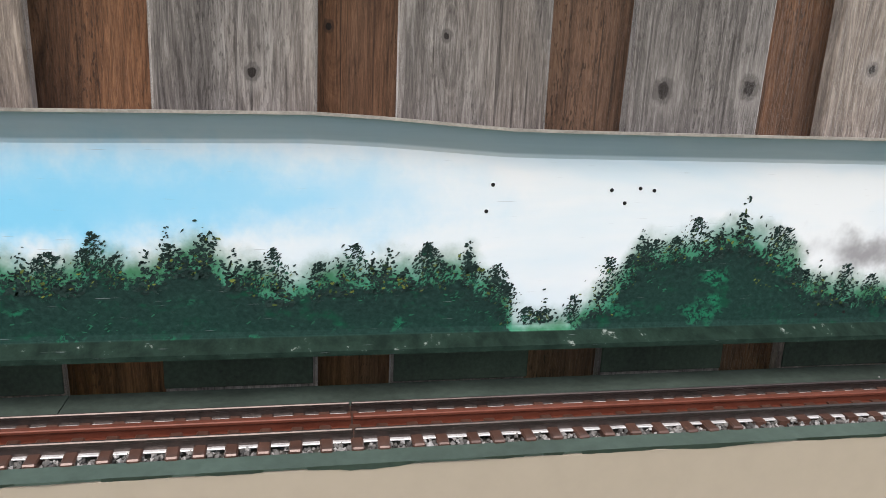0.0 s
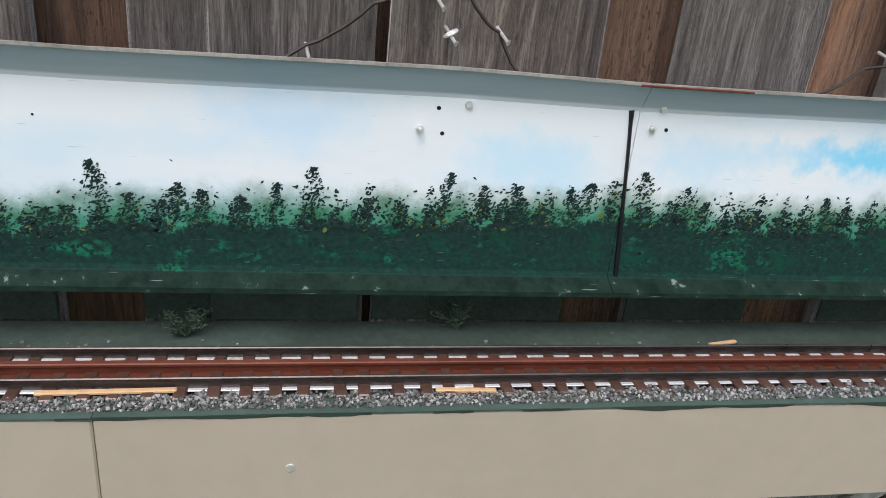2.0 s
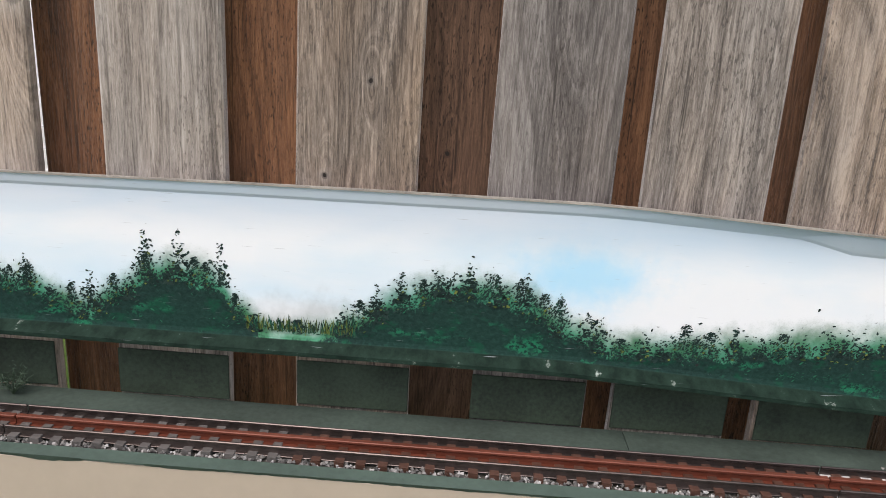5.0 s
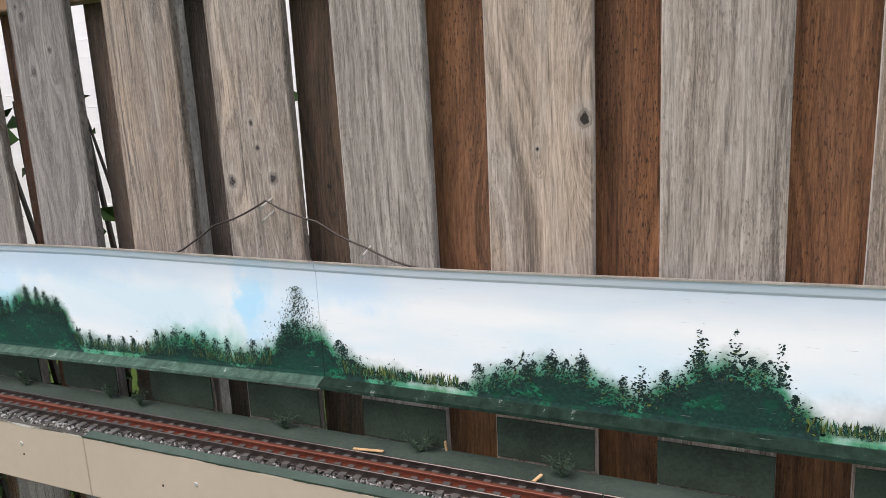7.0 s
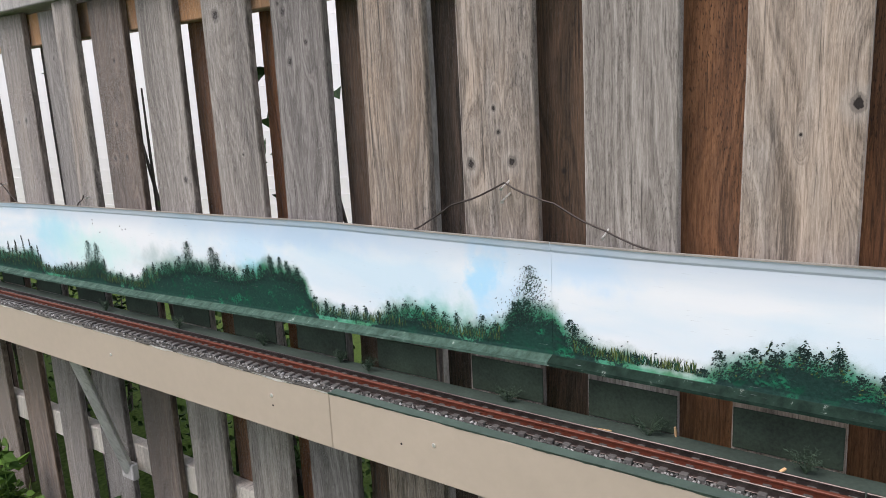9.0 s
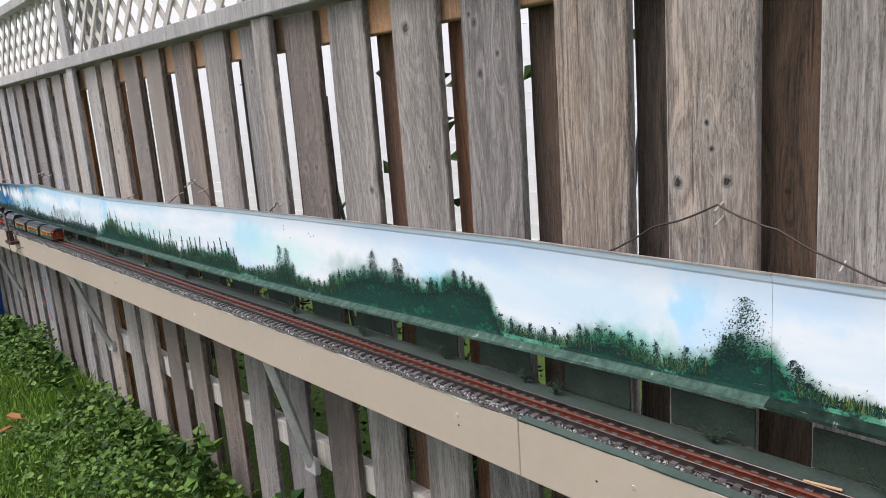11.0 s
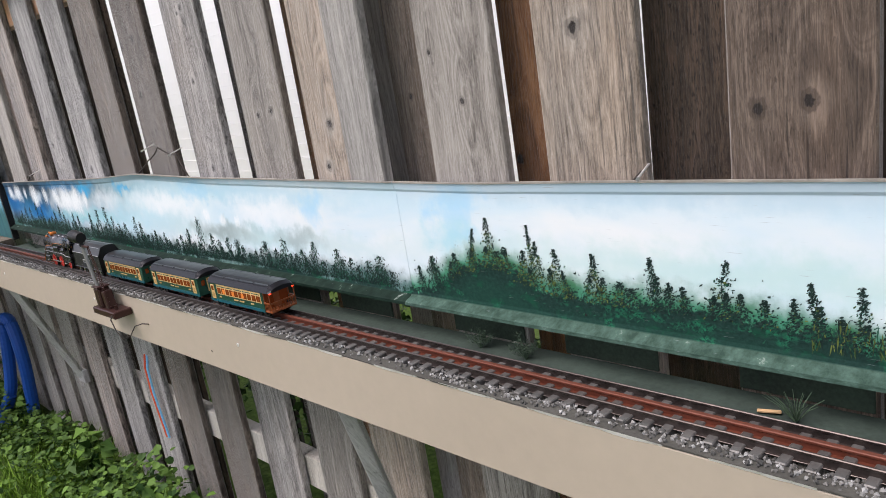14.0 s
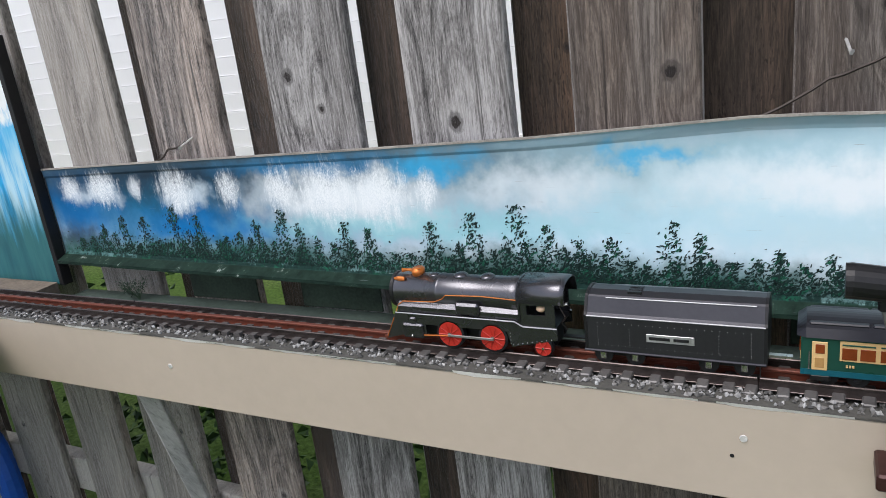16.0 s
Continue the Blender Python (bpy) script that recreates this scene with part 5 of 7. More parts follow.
for _ in range(9000):
    x = 0.8 + 1.95 * rng.random() ** 0.9
    y = rng.uniform(FRONT + 0.006, TRACK - 0.033)
    spots.append((x, y, (SHELF + 0.004 if y > FRONT + 0.02 else 1.0012) + rng.uniform(0.0, 0.0022), rng.uniform(0.0008, 0.0022)))
for xa, xb, n in ((1.74, 1.87, 420), (3.06, 3.27, 620), (1.92, 1.99, 160), (2.34, 2.5, 220)):
    for _ in range(n):
        y = TRACK + 0.05 + abs(rng.gauss(0, 0.018))
        spots.append((rng.uniform(xa, xb), y, DECK + max(0.0, 0.014 - abs(y - TRACK - 0.05) * 0.4) * rng.random(), rng.uniform(0.0012, 0.003)))
stones("track_gravel", spots, "pale grey gravel strewn beside the model track")


# ---- sprigs on the shelf ----
def sprig(x, y, h, w, seed, grass=False):
    t = thing("sprig", "small grey-green artificial sprig standing on the shelf", "model plant", (x, min(0.004, y + 0.045), DECK), "sprigs along the track")
    rr = random.Random(seed)
    bm = bmesh.new()
    stems = []
    for k in range(26 if grass else 11):
        a = rr.uniform(0, 6.28)
        sp = rr.uniform(0.2, 1.0) * w
        tip = Vector((math.cos(a) * sp, math.sin(a) * sp * 0.6, h * rr.uniform(0.55, 1.0)))
        stems.append(tip)
        add_tube(bm, [(0, 0, 0), tip * 0.55 + Vector((0, 0, h * 0.1)), tip], [0.0007, 0.0006, 0.0003], 3)
    tagged(part("stems", bm, TWIG_GREEN, t), kind="stuff")
    if not grass:
        bm = bmesh.new()
        for tip in stems:
            for _ in range(46):
                c = tip * rr.uniform(0.35, 1.05) + Vector((rr.gauss(0, 0.0025), rr.gauss(0, 0.0025), rr.gauss(0, 0.0025)))
                d = Vector((rr.uniform(-1, 1), rr.uniform(-1, 1), rr.uniform(-0.2, 1))).normalized() * rr.uniform(0.003, 0.006)
                s = d.orthogonal().normalized() * 0.0006
                bm.faces.new([bm.verts.new(c - s), bm.verts.new(c + s), bm.verts.new(c + d)])
        part("needles", bm, leaf_matter("sprig_needles", (0.012, 0.026, 0.016), (0.06, 0.1, 0.065)), t)


for k, (x, y, h, w) in enumerate(((-0.40, -0.045, 0.032, 0.045), (-0.18, -0.05, 0.036, 0.03), (-0.65, -0.043, 0.028, 0.028), (-0.965, -0.05, 0.03, 0.02), (-1.05, -0.035, 0.028, 0.026), (-1.28, -0.045, 0.03, 0.03), (-1.57, -0.06, 0.03, 0.028), (-1.9, -0.06, 0.032, 0.03), (-2.65, -0.055, 0.036, 0.03), (-3.36, -0.065, 0.034, 0.035), (-4.05, -0.06, 0.03, 0.03), (-5.55, -0.05, 0.04, 0.04),
                                (2.89, -0.05, 0.026, 0.025), (2.18, -0.04, 0.04, 0.03), (1.915, -0.055, 0.03, 0.022), (1.25, -0.045, 0.036, 0.032), (1.33, -0.055, 0.034, 0.034), (1.385, -0.06, 0.04, 0.03), (-3.45, -0.06, 0.03, 0.03))):
    sprig(x, y, h, w, 200 + k, False)
sprig(-2.99, -0.07, 0.036, 0.035, 300, True)


def chip(x, y, ln, turn, lean=0):
    t = thing("wood_chip", "thin orange splinter of wood lying on the shelf", "splinter", (x, y + 0.04 if y > -0.1 else y, (DECK if y > -0.1 else SHELF + 0.004) + 0.002), "splinters")
    part("splinter", boxed(-ln / 2, -0.0025, 0, ln / 2, 0.0025, 0.003, bevel=0.0008), STRAW, t)
    t.rotation_euler = (0, lean, turn)


chip(-0.475, -0.065, 0.05, 0.15)
chip(-0.365, -0.022, 0.026, 0.1, 1.45)
chip(-0.21, -0.07, 0.03, 0.9, -0.4)
chip(1.34, -0.075, 0.035, -0.5, 0.3)
chip(1.4, -0.1, 0.026, -0.4)
chip(1.73, -0.165, 0.03, 0.05)
chip(1.88, -0.15, 0.1, 0.02)
chip(2.155, -0.155, 0.05, -0.04)
chip(2.46, -0.07, 0.035, 0.2)
chip(-3.02, -0.06, 0.025, 0.3)
chip(3.13, -0.158, 0.012, 0.4)


# ---- wires from nails in the fence to the top of the backdrop ----
def hanger(pts, nails):
    t = thing("hanging_wire", "dark twisted wire hooked over nails in the fence", "wire", group="wires holding the backdrop")
    full = []
    for a, c in zip(pts, pts[1:]):
        for k in range(5):
            f = k / 5
            full.append((a[0] + (c[0] - a[0]) * f, a[1] + (c[1] - a[1]) * f + rng.uniform(-0.0006, 0.0006), a[2] + (c[2] - a[2]) * f - 0.004 * math.sin(math.pi * f) + rng.uniform(-0.0008, 0.0008)))
    full.append(pts[-1])
    part("wire", tube(full, 0.0016, 5), WIRE, t)
    for x, z in nails:
        part("nail", tube([(x, FENCE + 0.006, z + 0.004), (x + 0.004, FENCE - 0.03, z - 0.006), (x + 0.005, FENCE - 0.031, z - 0.0065)], [0.0016, 0.0016, 0.0032], 6), GALV, t)


F_ = FENCE - 0.012
hanger([(-0.87, 0.004, 1.245), (-0.76, F_, 1.305), (-0.65, F_, 1.348), (-0.56, F_, 1.318), (-0.475, F_, 1.279), (-0.36, 0.004, 1.25)], [(-0.65, 1.346), (-0.649, 1.325), (-0.475, 1.277)])
hanger([(-2.77, 0.004, 1.228), (-2.64, F_, 1.28), (-2.54, F_, 1.321), (-2.458, F_, 1.296), (-2.34, 0.004, 1.24)], [(-2.54, 1.319), (-2.458, 1.292), (-2.67, 1.268), (-2.565, 1.307)])
hanger([(-4.57, 0.002, 1.23), (-4.5, F_, 1.265), (-4.434, F_, 1.294), (-4.348, F_, 1.275), (-4.285, 0.002, 1.222)], [(-4.486, 1.297), (-4.348, 1.285)])
hanger([(-1.937, F_ - 0.022, 1.281), (-1.98, 0.0, 1.262), (-2.03, 0.002, 1.24)], [(-1.937, 1.281)])
hanger([(-5.378, F_, 1.235), (-5.41, 0.005, 1.226), (-5.44, 0.002, 1.207)], [(-5.378, 1.235)])
hanger([(2.51, 0.004, 1.23), (2.56, F_, 1.258), (2.616, F_, 1.276), (2.65, F_, 1.262), (2.69, 0.004, 1.232)], [(2.616, 1.275), (2.585, 1.268)])
hanger([(1.98, 0.004, 1.228), (2.02, F_, 1.242), (2.077, F_, 1.281), (2.12, F_, 1.31), (2.16, F_, 1.292), (2.189, F_, 1.266), (2.211, 0.004, 1.23)], [(2.143, 1.262), (2.13, 1.29), (2.189, 1.266), (2.02, 1.24)])
eye = thing("screw_eye", "bright zinc screw eye turned into a fence board", "screw")
part("shank", tube([(2.145, FENCE + 0.008, 1.262), (2.145, FENCE - 0.012, 1.262)], 0.0018, 8), GALV, eye)
part("ring", tube([(2.145 + 0.005 * math.sin(j * math.pi / 6), FENCE - 0.0165 + 0.0045 * math.cos(j * math.pi / 6), 1.262 + 0.003 * math.sin(j * math.pi / 6)) for j in range(13)], 0.0016, 8), GALV, eye)
hanger([(-3.2, 0.004, 1.215), (-3.17, F_, 1.235)], [(-3.17, 1.236)])

# ---- things behind the fence ----
house = thing("house", "house wall clad in white horizontal lap siding", "house")
board = faces(add_prism(bmesh.new(), [(-14.0, 0), (4.0, 0), (4.0, 0.106), (-14.0, 0.106)], 0, 0.012), "siding_board", SIDING)
z = 0.0
while z < 5.4:
    share("siding_board", board, house, pose(0, 2.7, z, 4, 0, 0))
    z += 0.109
part("wall_core", boxed(-14.0, 2.76, 0, 4.0, 9.5, 5.45), SIDING, house)
part("roof", add_loft(bmesh.new(), [[(2.5, 5.35), (6.1, 7.2), (9.8, 5.35), (9.8, 5.5), (6.1, 7.38), (2.5, 5.5)]] * 2, [-14.4, 4.4]), plain("grey_shingles", (0.1, 0.1, 0.1), 0.9, vary=0.4, scale=20, bump=0.4), house, "grey shingled gable roof")


def leaves(name, spots, material, parent, size=(0.02, 0.045), label=""):
    rr = random.Random(len(spots))
    vs, fs = [], []
    for c in spots:
        c = Vector(c)
        d = Vector((rr.uniform(-1, 1), rr.uniform(-1, 1), rr.uniform(-0.6, 0.8))).normalized()
        s = rr.uniform(*size)
        a = d.orthogonal().normalized()
        q = d.cross(a) * 0.25 * s
        k = len(vs)
        vs += [tuple(c), tuple(c + d * s * 0.45 + a * s * 0.36 + q), tuple(c + d * s), tuple(c + d * s * 0.45 - a * s * 0.36 + q)]
        fs += [(k, k + 1, k + 2), (k, k + 2, k + 3)]
    me = bpy.data.meshes.new(name)
    me.from_pydata(vs, [], fs)
    me.materials.append(material)
    ob = new(name, me)
    ob.parent = parent
    if label:
        ob["label"] = label
    return ob


def shrub(x0, x1, y0, y1, z0, z1, n, seed):
    rr = random.Random(seed)
    t = thing("shrub", "dark green leafy shrub growing behind the fence", "shrub", group="shrubs behind the fence")
    tips = []
    for _ in range(7):
        bx = rr.uniform(x0, x1)
        by = rr.uniform(y0, y1)
        top = (bx + rr.uniform(-0.25, 0.25), by + rr.uniform(-0.1, 0.1), rr.uniform(z0 + (z1 - z0) * 0.6, z1))
        mid = ((bx + top[0]) / 2 + rr.uniform(-0.08, 0.08), by, (GROUND + top[2]) / 2)
        part("stem", tube([(bx, by, GROUND - 0.02), mid, top], [0.012, 0.009, 0.003], 5), DARK_TABLE, t)
        tips += [Vector(mid), Vector(top), (Vector(mid) + Vector(top)) / 2]
    spots = []
    for _ in range(n):
        c = rr.choice(tips)
        p = c + Vector((rr.gauss(0, 0.16), rr.gauss(0, 0.1), rr.gauss(0, 0.14)))
        if z0 < p.z < z1 and p.y > 0.16:
            spots.append(p)
    leaves("foliage", spots, LEAF, t, (0.04, 0.08) if z1 > 1 else (0.018, 0.04))


shrub(-2.3, -1.5, 0.35, 0.6, 0.6, 1.95, 90, 1)
shrub(-1.5, -0.9, 0.4, 0.7, 0.5, 1.8, 40, 2)
shrub(-4.1, -2.7, 0.35, 0.7, 0.15, 0.85, 2100, 3)
shrub(-6.4, -4.4, 0.35, 0.7, 0.15, 0.8, 2400, 4)
shrub(-2.5, -0.6, 0.3, 0.6, 0.15, 0.8, 2100, 5)


def conifer(x, y, h, seed):
    rr = random.Random(seed)
    t = thing("spruce_tree", "tall dark green spruce beyond the end of the fence", "tree")
    part("trunk", tube([(x, y, GROUND - 0.05), (x, y, h * 0.5), (x + 0.05, y, h)], [0.16, 0.1, 0.02], 8), DARK_TABLE, t)
    bm = bmesh.new()
    spots = []
    z = 1.0
    while z < h - 0.1:
        r = 0.25 + 2.3 * (1 - z / h) ** 0.8
        for _ in range(7):
            a = rr.uniform(0, 6.28)
            rl = r * rr.uniform(0.7, 1.1)
            tip = Vector((x + math.cos(a) * rl, y + math.sin(a) * rl, z - 0.22 * rl))
            root = Vector((x, y, z))
            add_tube(bm, [root, (root + tip) / 2 + Vector((0, 0, 0.06)), tip], [0.025, 0.015, 0.006], 4)
            for _ in range(34):
                f = rr.uniform(0.2, 1.0)
                spots.append(root.lerp(tip, f) + Vector((rr.gauss(0, 0.07), rr.gauss(0, 0.07), rr.gauss(-0.06, 0.06))))
        z += 0.32
    part("limbs", bm, DARK_TABLE, t)
    leaves("crown", spots, leaf_matter("spruce_needles", (0.01, 0.022, 0.014), (0.03, 0.06, 0.032)), t, (0.1, 0.22))


def broadleaf(x, y, h, seed):
    rr = random.Random(seed)
    t = thing("leafy_tree", "pale yellow-green leafy tree far beyond the fence", "tree")
    bm = add_tube(bmesh.new(), [(x, y, GROUND - 0.05), (x + 0.1, y, h * 0.45), (x, y, h * 0.8)], [0.2, 0.14, 0.05], 8)
    spots = []
    for _ in range(26):
        a, r = rr.uniform(0, 6.28), rr.uniform(0.6, 2.2)
        root = Vector((x, y, h * rr.uniform(0.35, 0.75)))
        tip = Vector((x + math.cos(a) * r, y + math.sin(a) * r, root.z + rr.uniform(0.4, 1.6)))
        add_tube(bm, [root, (root + tip) / 2 + Vector((0, 0, 0.1)), tip], [0.05, 0.03, 0.01], 5)
        for _ in range(150):
            spots.append(tip.lerp(root, rr.random() * 0.6) + Vector((rr.gauss(0, 0.32), rr.gauss(0, 0.32), rr.gauss(0, 0.3))))
    part("trunk", bm, DARK_TABLE, t)
    leaves("crown", spots, PALE_LEAF, t, (0.09, 0.17))


conifer(-21, -1.3, 7.0, 1)
broadleaf(-34, 3.0, 7.5, 2)


# ---- the toy train ----
def add_ball(bm, c, r, seg=10, squash=(1, 1, 1)):
    bmesh.ops.create_uvsphere(bm, u_segments=seg, v_segments=max(6, seg // 2 + 1), radius=1, matrix=Matrix.Translation(c) @ Matrix.Diagonal((r * squash[0], r * squash[1], r * squash[2], 1)))
    return bm


def wheel(parent, x, y, z, r, face, side, spokes=0):
    """A wheel on a cross axle; side -1 faces the viewer's side of the track."""
    rim = part("wheel", add_tube(bmesh.new(), [(x, y - 0.0032 * side, z), (x, y + 0.0034 * side, z), (x, y + 0.004 * side, z)], [r * 1.0, r, r * 0.93], 28), BLACK, parent)
    part("wheel_face", add_tube(bmesh.new(), [(x, y + 0.0035 * side, z), (x, y + 0.0046 * side, z), (x, y + 0.0042 * side, z)], [r * 0.86, r * 0.84, r * 0.2], 28), face, rim)
    if spokes:
        for k in range(spokes):
            a = 2 * math.pi * k / spokes
            part("spoke", tube([(x + r * 0.15 * math.cos(a), y + 0.005 * side, z + r * 0.15 * math.sin(a)), (x + r * 0.8 * math.cos(a), y + 0.005 * side, z + r * 0.8 * math.sin(a))], 0.0006, 4), face, rim)
        part("hub", tube([(x, y + 0.004 * side, z), (x, y + 0.0062 * side, z)], r * 0.14, 10), NICKEL, rim)


def arch(half, base, top, n=9, power=2.0):
    """Points of a rounded roof from one eave to the other, as (y, z)."""
    return [(-half + 2 * half * k / n, base + (top - base) * max(0.0, 1 - abs(2 * k / n - 1) ** power) ** (1 / power)) for k in range(n + 1)]


SHORT = 0.84             # the engine is stubbier than its drawing


def locomotive(x0):
    t = thing("toy_locomotive", "dark gunmetal grey tinplate toy steam locomotive with red wheels", "toy locomotive", (x0, TRACK, RAIL))
    r, zc = 0.0205, 0.0585
    bm = bmesh.new()
    sec = lambda q: [(q * math.cos(2 * math.pi * k / 28), zc + q * math.sin(2 * math.pi * k / 28)) for k in range(28)]
    add_loft(bm, [sec(r * f) for f in (0.985, 1, 1, 1.02, 1.02, 1, 1, 1.03, 1.06, 1.06)], [0.014, 0.016, 0.08, 0.0805, 0.084, 0.0845, 0.15, 0.178, 0.188, 0.207])
    boiler = part("boiler", bm, GUNMETAL, t, "brushed gunmetal boiler", True)
    part("smokebox_ring", tube([(0.010, 0, zc), (0.011, 0, zc), (0.0155, 0, zc), (0.0165, 0, zc)], [r * 0.95, r * 1.04, r * 1.04, r], 28), BLACK, boiler)
    part("smokebox_door", tube([(0.007, 0, zc), (0.009, 0, zc), (0.0105, 0, zc)], [r * 0.3, r * 0.72, r * 0.86], 24), GUNMETAL, boiler)
    part("headlamp", tube([(0.005, 0, zc + 0.012), (0.011, 0, zc + 0.012)], [0.0045, 0.0038], 12), NICKEL, boiler)
    for x in (0.112, 0.151):
        part("dome", add_ball(bmesh.new(), (x, 0, zc + r - 0.001), 0.0105, 14, (1, 0.85, 0.42)), GUNMETAL, boiler, "", True)
    part("sand_hump", add_ball(bmesh.new(), (0.072, 0, zc + r - 0.0015), 0.007, 12, (1.2, 0.9, 0.4)), GUNMETAL, boiler, "", True)
    stack = bmesh.new()
    add_tube(stack, [(0.047, 0, zc + r - 0.002), (0.047, 0, zc + r + 0.0055), (0.047, 0, zc + r + 0.0065), (0.047, 0, zc + r + 0.003)], [0.0085, 0.009, 0.0075, 0.0068], 20)
    part("chimney", stack, COPPER, t, "orange copper chimney ring", True)
    part("bell_bracket", add_tube(bmesh.new(), [(0.024, -0.004, zc + r + 0.004), (0.031, -0.001, zc + r + 0.0035), (0.039, 0, zc + r + 0.003)], [0.0028, 0.0018, 0.0022], 8), COPPER, t, "orange bell bracket")
    part("bell", tube([(0.016, -0.012, zc + r * 0.82), (0.024, -0.0125, zc + r * 0.84), (0.033, -0.0125, zc + r * 0.82)], [0.0016, 0.003, 0.0024], 10), COPPER, t, "orange copper bell")
    part("handrail", tube([(0.003, -0.027, 0.008), (0.016, -0.0265, 0.03), (0.024, -0.0222, 0.047), (0.031, -0.0215, 0.0515), (0.08, -0.0215, 0.053), (0.092, -0.0215, 0.057), (0.098, -0.0205, 0.0615), (0.15, -0.0205, 0.063), (0.205, -0.0215, 0.0615)], 0.0007, 6), COPPER, t, "thin copper handrail")
    body = boxed(0.018, -0.0235, 0.030, 0.206, 0.0235, 0.052, bevel=0.006)
    part("lower_body", body, GUNMETAL, t)
    part("side_tank", boxed(0.113, -0.0275, 0.0405, 0.147, -0.02, 0.0555, bevel=0.0028), GUNMETAL, t)
    for s in (-1, 1):
        out = [(0.002, 0.005), (0.02, 0.0385), (0.196, 0.0385), (0.206, 0.0335), (0.252, 0.0335), (0.252, 0.021), (0.19, 0.009), (0.184, 0.0265), (0.066, 0.0265), (0.066, 0.011), (0.026, 0.011)]
        bm = add_prism(bmesh.new(), out, s * 0.0265, s * 0.0245)
        sk = part("running_board", bm, GUNMETAL, t)
        add = add_tube(bmesh.new(), [(0.02, s * 0.0262, 0.0388), (0.196, s * 0.0262, 0.0388), (0.207, s * 0.0262, 0.0337), (0.252, s * 0.0262, 0.0337)], 0.0008, 6)
        part("footplate_edge", add, TRIM, sk, "bright worn edge")
        bm = bmesh.new()
        for k in range(9):
            add_ball(bm, (0.192 + 0.0065 * k, s * 0.0266, 0.0115 + 0.0012 * k), 0.0007, 6)
        for k in range(4):
            add_ball(bm, (0.189, s * 0.0266, 0.013 + 0.004 * k), 0.0007, 6)
        tagged(part("rivets", bm, TRIM, sk, "small bright rivets"), kind="stuff")
        cyl = part("cylinder", boxed(0.030, s * 0.0295, 0.009, 0.062, s * 0.0225, 0.027, bevel=0.002), GUNMETAL, t)
        part("valve_chest", boxed(0.042, s * 0.0285, 0.026, 0.052, s * 0.0235, 0.0345, bevel=0.0015), GUNMETAL, cyl)
        part("drain_cock", add_ball(bmesh.new(), (0.045, s * 0.0296, 0.0125), 0.0018, 8), NICKEL, cyl)
        for x in (0.102, 0.164):
            wheel(t, x * SHORT, s * 0.0225, 0.0172, 0.0172, RED_WHEEL, s, 10)
        wheel(t, 0.232 * SHORT, s * 0.0215, 0.0105, 0.0105, RED_WHEEL, s, 6)
        part("side_rod", boxed(0.1, s * 0.0305, 0.0155, 0.166, s * 0.0292, 0.0185, bevel=0.0004), GREY_PIPE, t)
        part("piston_rod", tube([(0.062, s * 0.0275, 0.0135), (0.102, s * 0.0298, 0.0168)], 0.0009, 6), COPPER, t)
    part("frame", boxed(0.03, -0.012, 0.008, 0.245, 0.012, 0.03, bevel=0.001), BLACK, t)
    bm = bmesh.new()
    for k in range(7):
        yy = -0.02 + 0.0066 * k
        add_tube(bm, [(-0.006 + abs(yy) * 0.2, yy, 0.004), (0.012, yy * 0.8, 0.026)], 0.0012, 4)
    add_box(bm, -0.006, -0.023, 0.003, 0.002, 0.023, 0.006)
    part("cowcatcher", bm, RUST, t, "rust red cowcatcher")
    # cab with rounded roof and open window
    for s in (-1, 1):
        bm = bmesh.new()
        add_box(bm, 0.205, s * 0.0255, 0.033, 0.213, s * 0.0235, 0.062)
        add_box(bm, 0.238, s * 0.0255, 0.033, 0.25, s * 0.0235, 0.062)
        add_box(bm, 0.213, s * 0.0255, 0.033, 0.238, s * 0.0235, 0.0475)
        add_box(bm, 0.213, s * 0.0255, 0.0585, 0.238, s * 0.0235, 0.0622)
        part("cab_side", bm, GUNMETAL, t)
    roof = arch(0.0262, 0.061, 0.083, 10, 2.6)
    inner = [(y * 0.93, z - 0.0018) for y, z in reversed(roof)]
    bm = add_loft(bmesh.new(), [roof + inner, roof + inner, [(y * 0.99, z - 0.001) for y, z in roof] + inner], [0.2, 0.255, 0.262])
    part("cab_roof", bm, GUNMETAL, t, "", True)
    part("cab_front", add_loft(bmesh.new(), [roof + [(0.0262, 0.036), (-0.0262, 0.036)], roof + [(0.0262, 0.036), (-0.0262, 0.036)]], [0.202, 0.2045]), GUNMETAL, t)
    part("cab_floor", boxed(0.205, -0.023, 0.030, 0.25, 0.023, 0.034), BLACK, t)
    part("cab_figure", add_ball(bmesh.new(), (0.23, -0.0195, 0.053), 0.0042, 10, (1.5, 0.8, 0.9)), BEIGE, t, "plain beige shape in the cab window", True)
    part("cab_backhead", boxed(0.207, -0.015, 0.036, 0.213, 0.015, 0.062), BLACK, t)
    part("cab_lamp", tube([(0.256, -0.02, 0.06), (0.266, -0.02, 0.0605)], 0.002, 8), NICKEL, t)
    part("loose_wire", tube([(0.254, -0.018, 0.056), (0.262, -0.02, 0.045), (0.256, -0.019, 0.038), (0.262, -0.016, 0.03)], 0.0006, 5), WIRE, t)
    part("drawbar", boxed(0.25, -0.003, 0.014, 0.298, 0.003, 0.016), BLACK, t)
    for ob in t.children_recursive:
        if ob.type == "MESH" and not ob.name.startswith(("wheel", "spoke", "hub")):
            ob.data.transform(Matrix.Diagonal((SHORT, 1, 1, 1)))
    return t


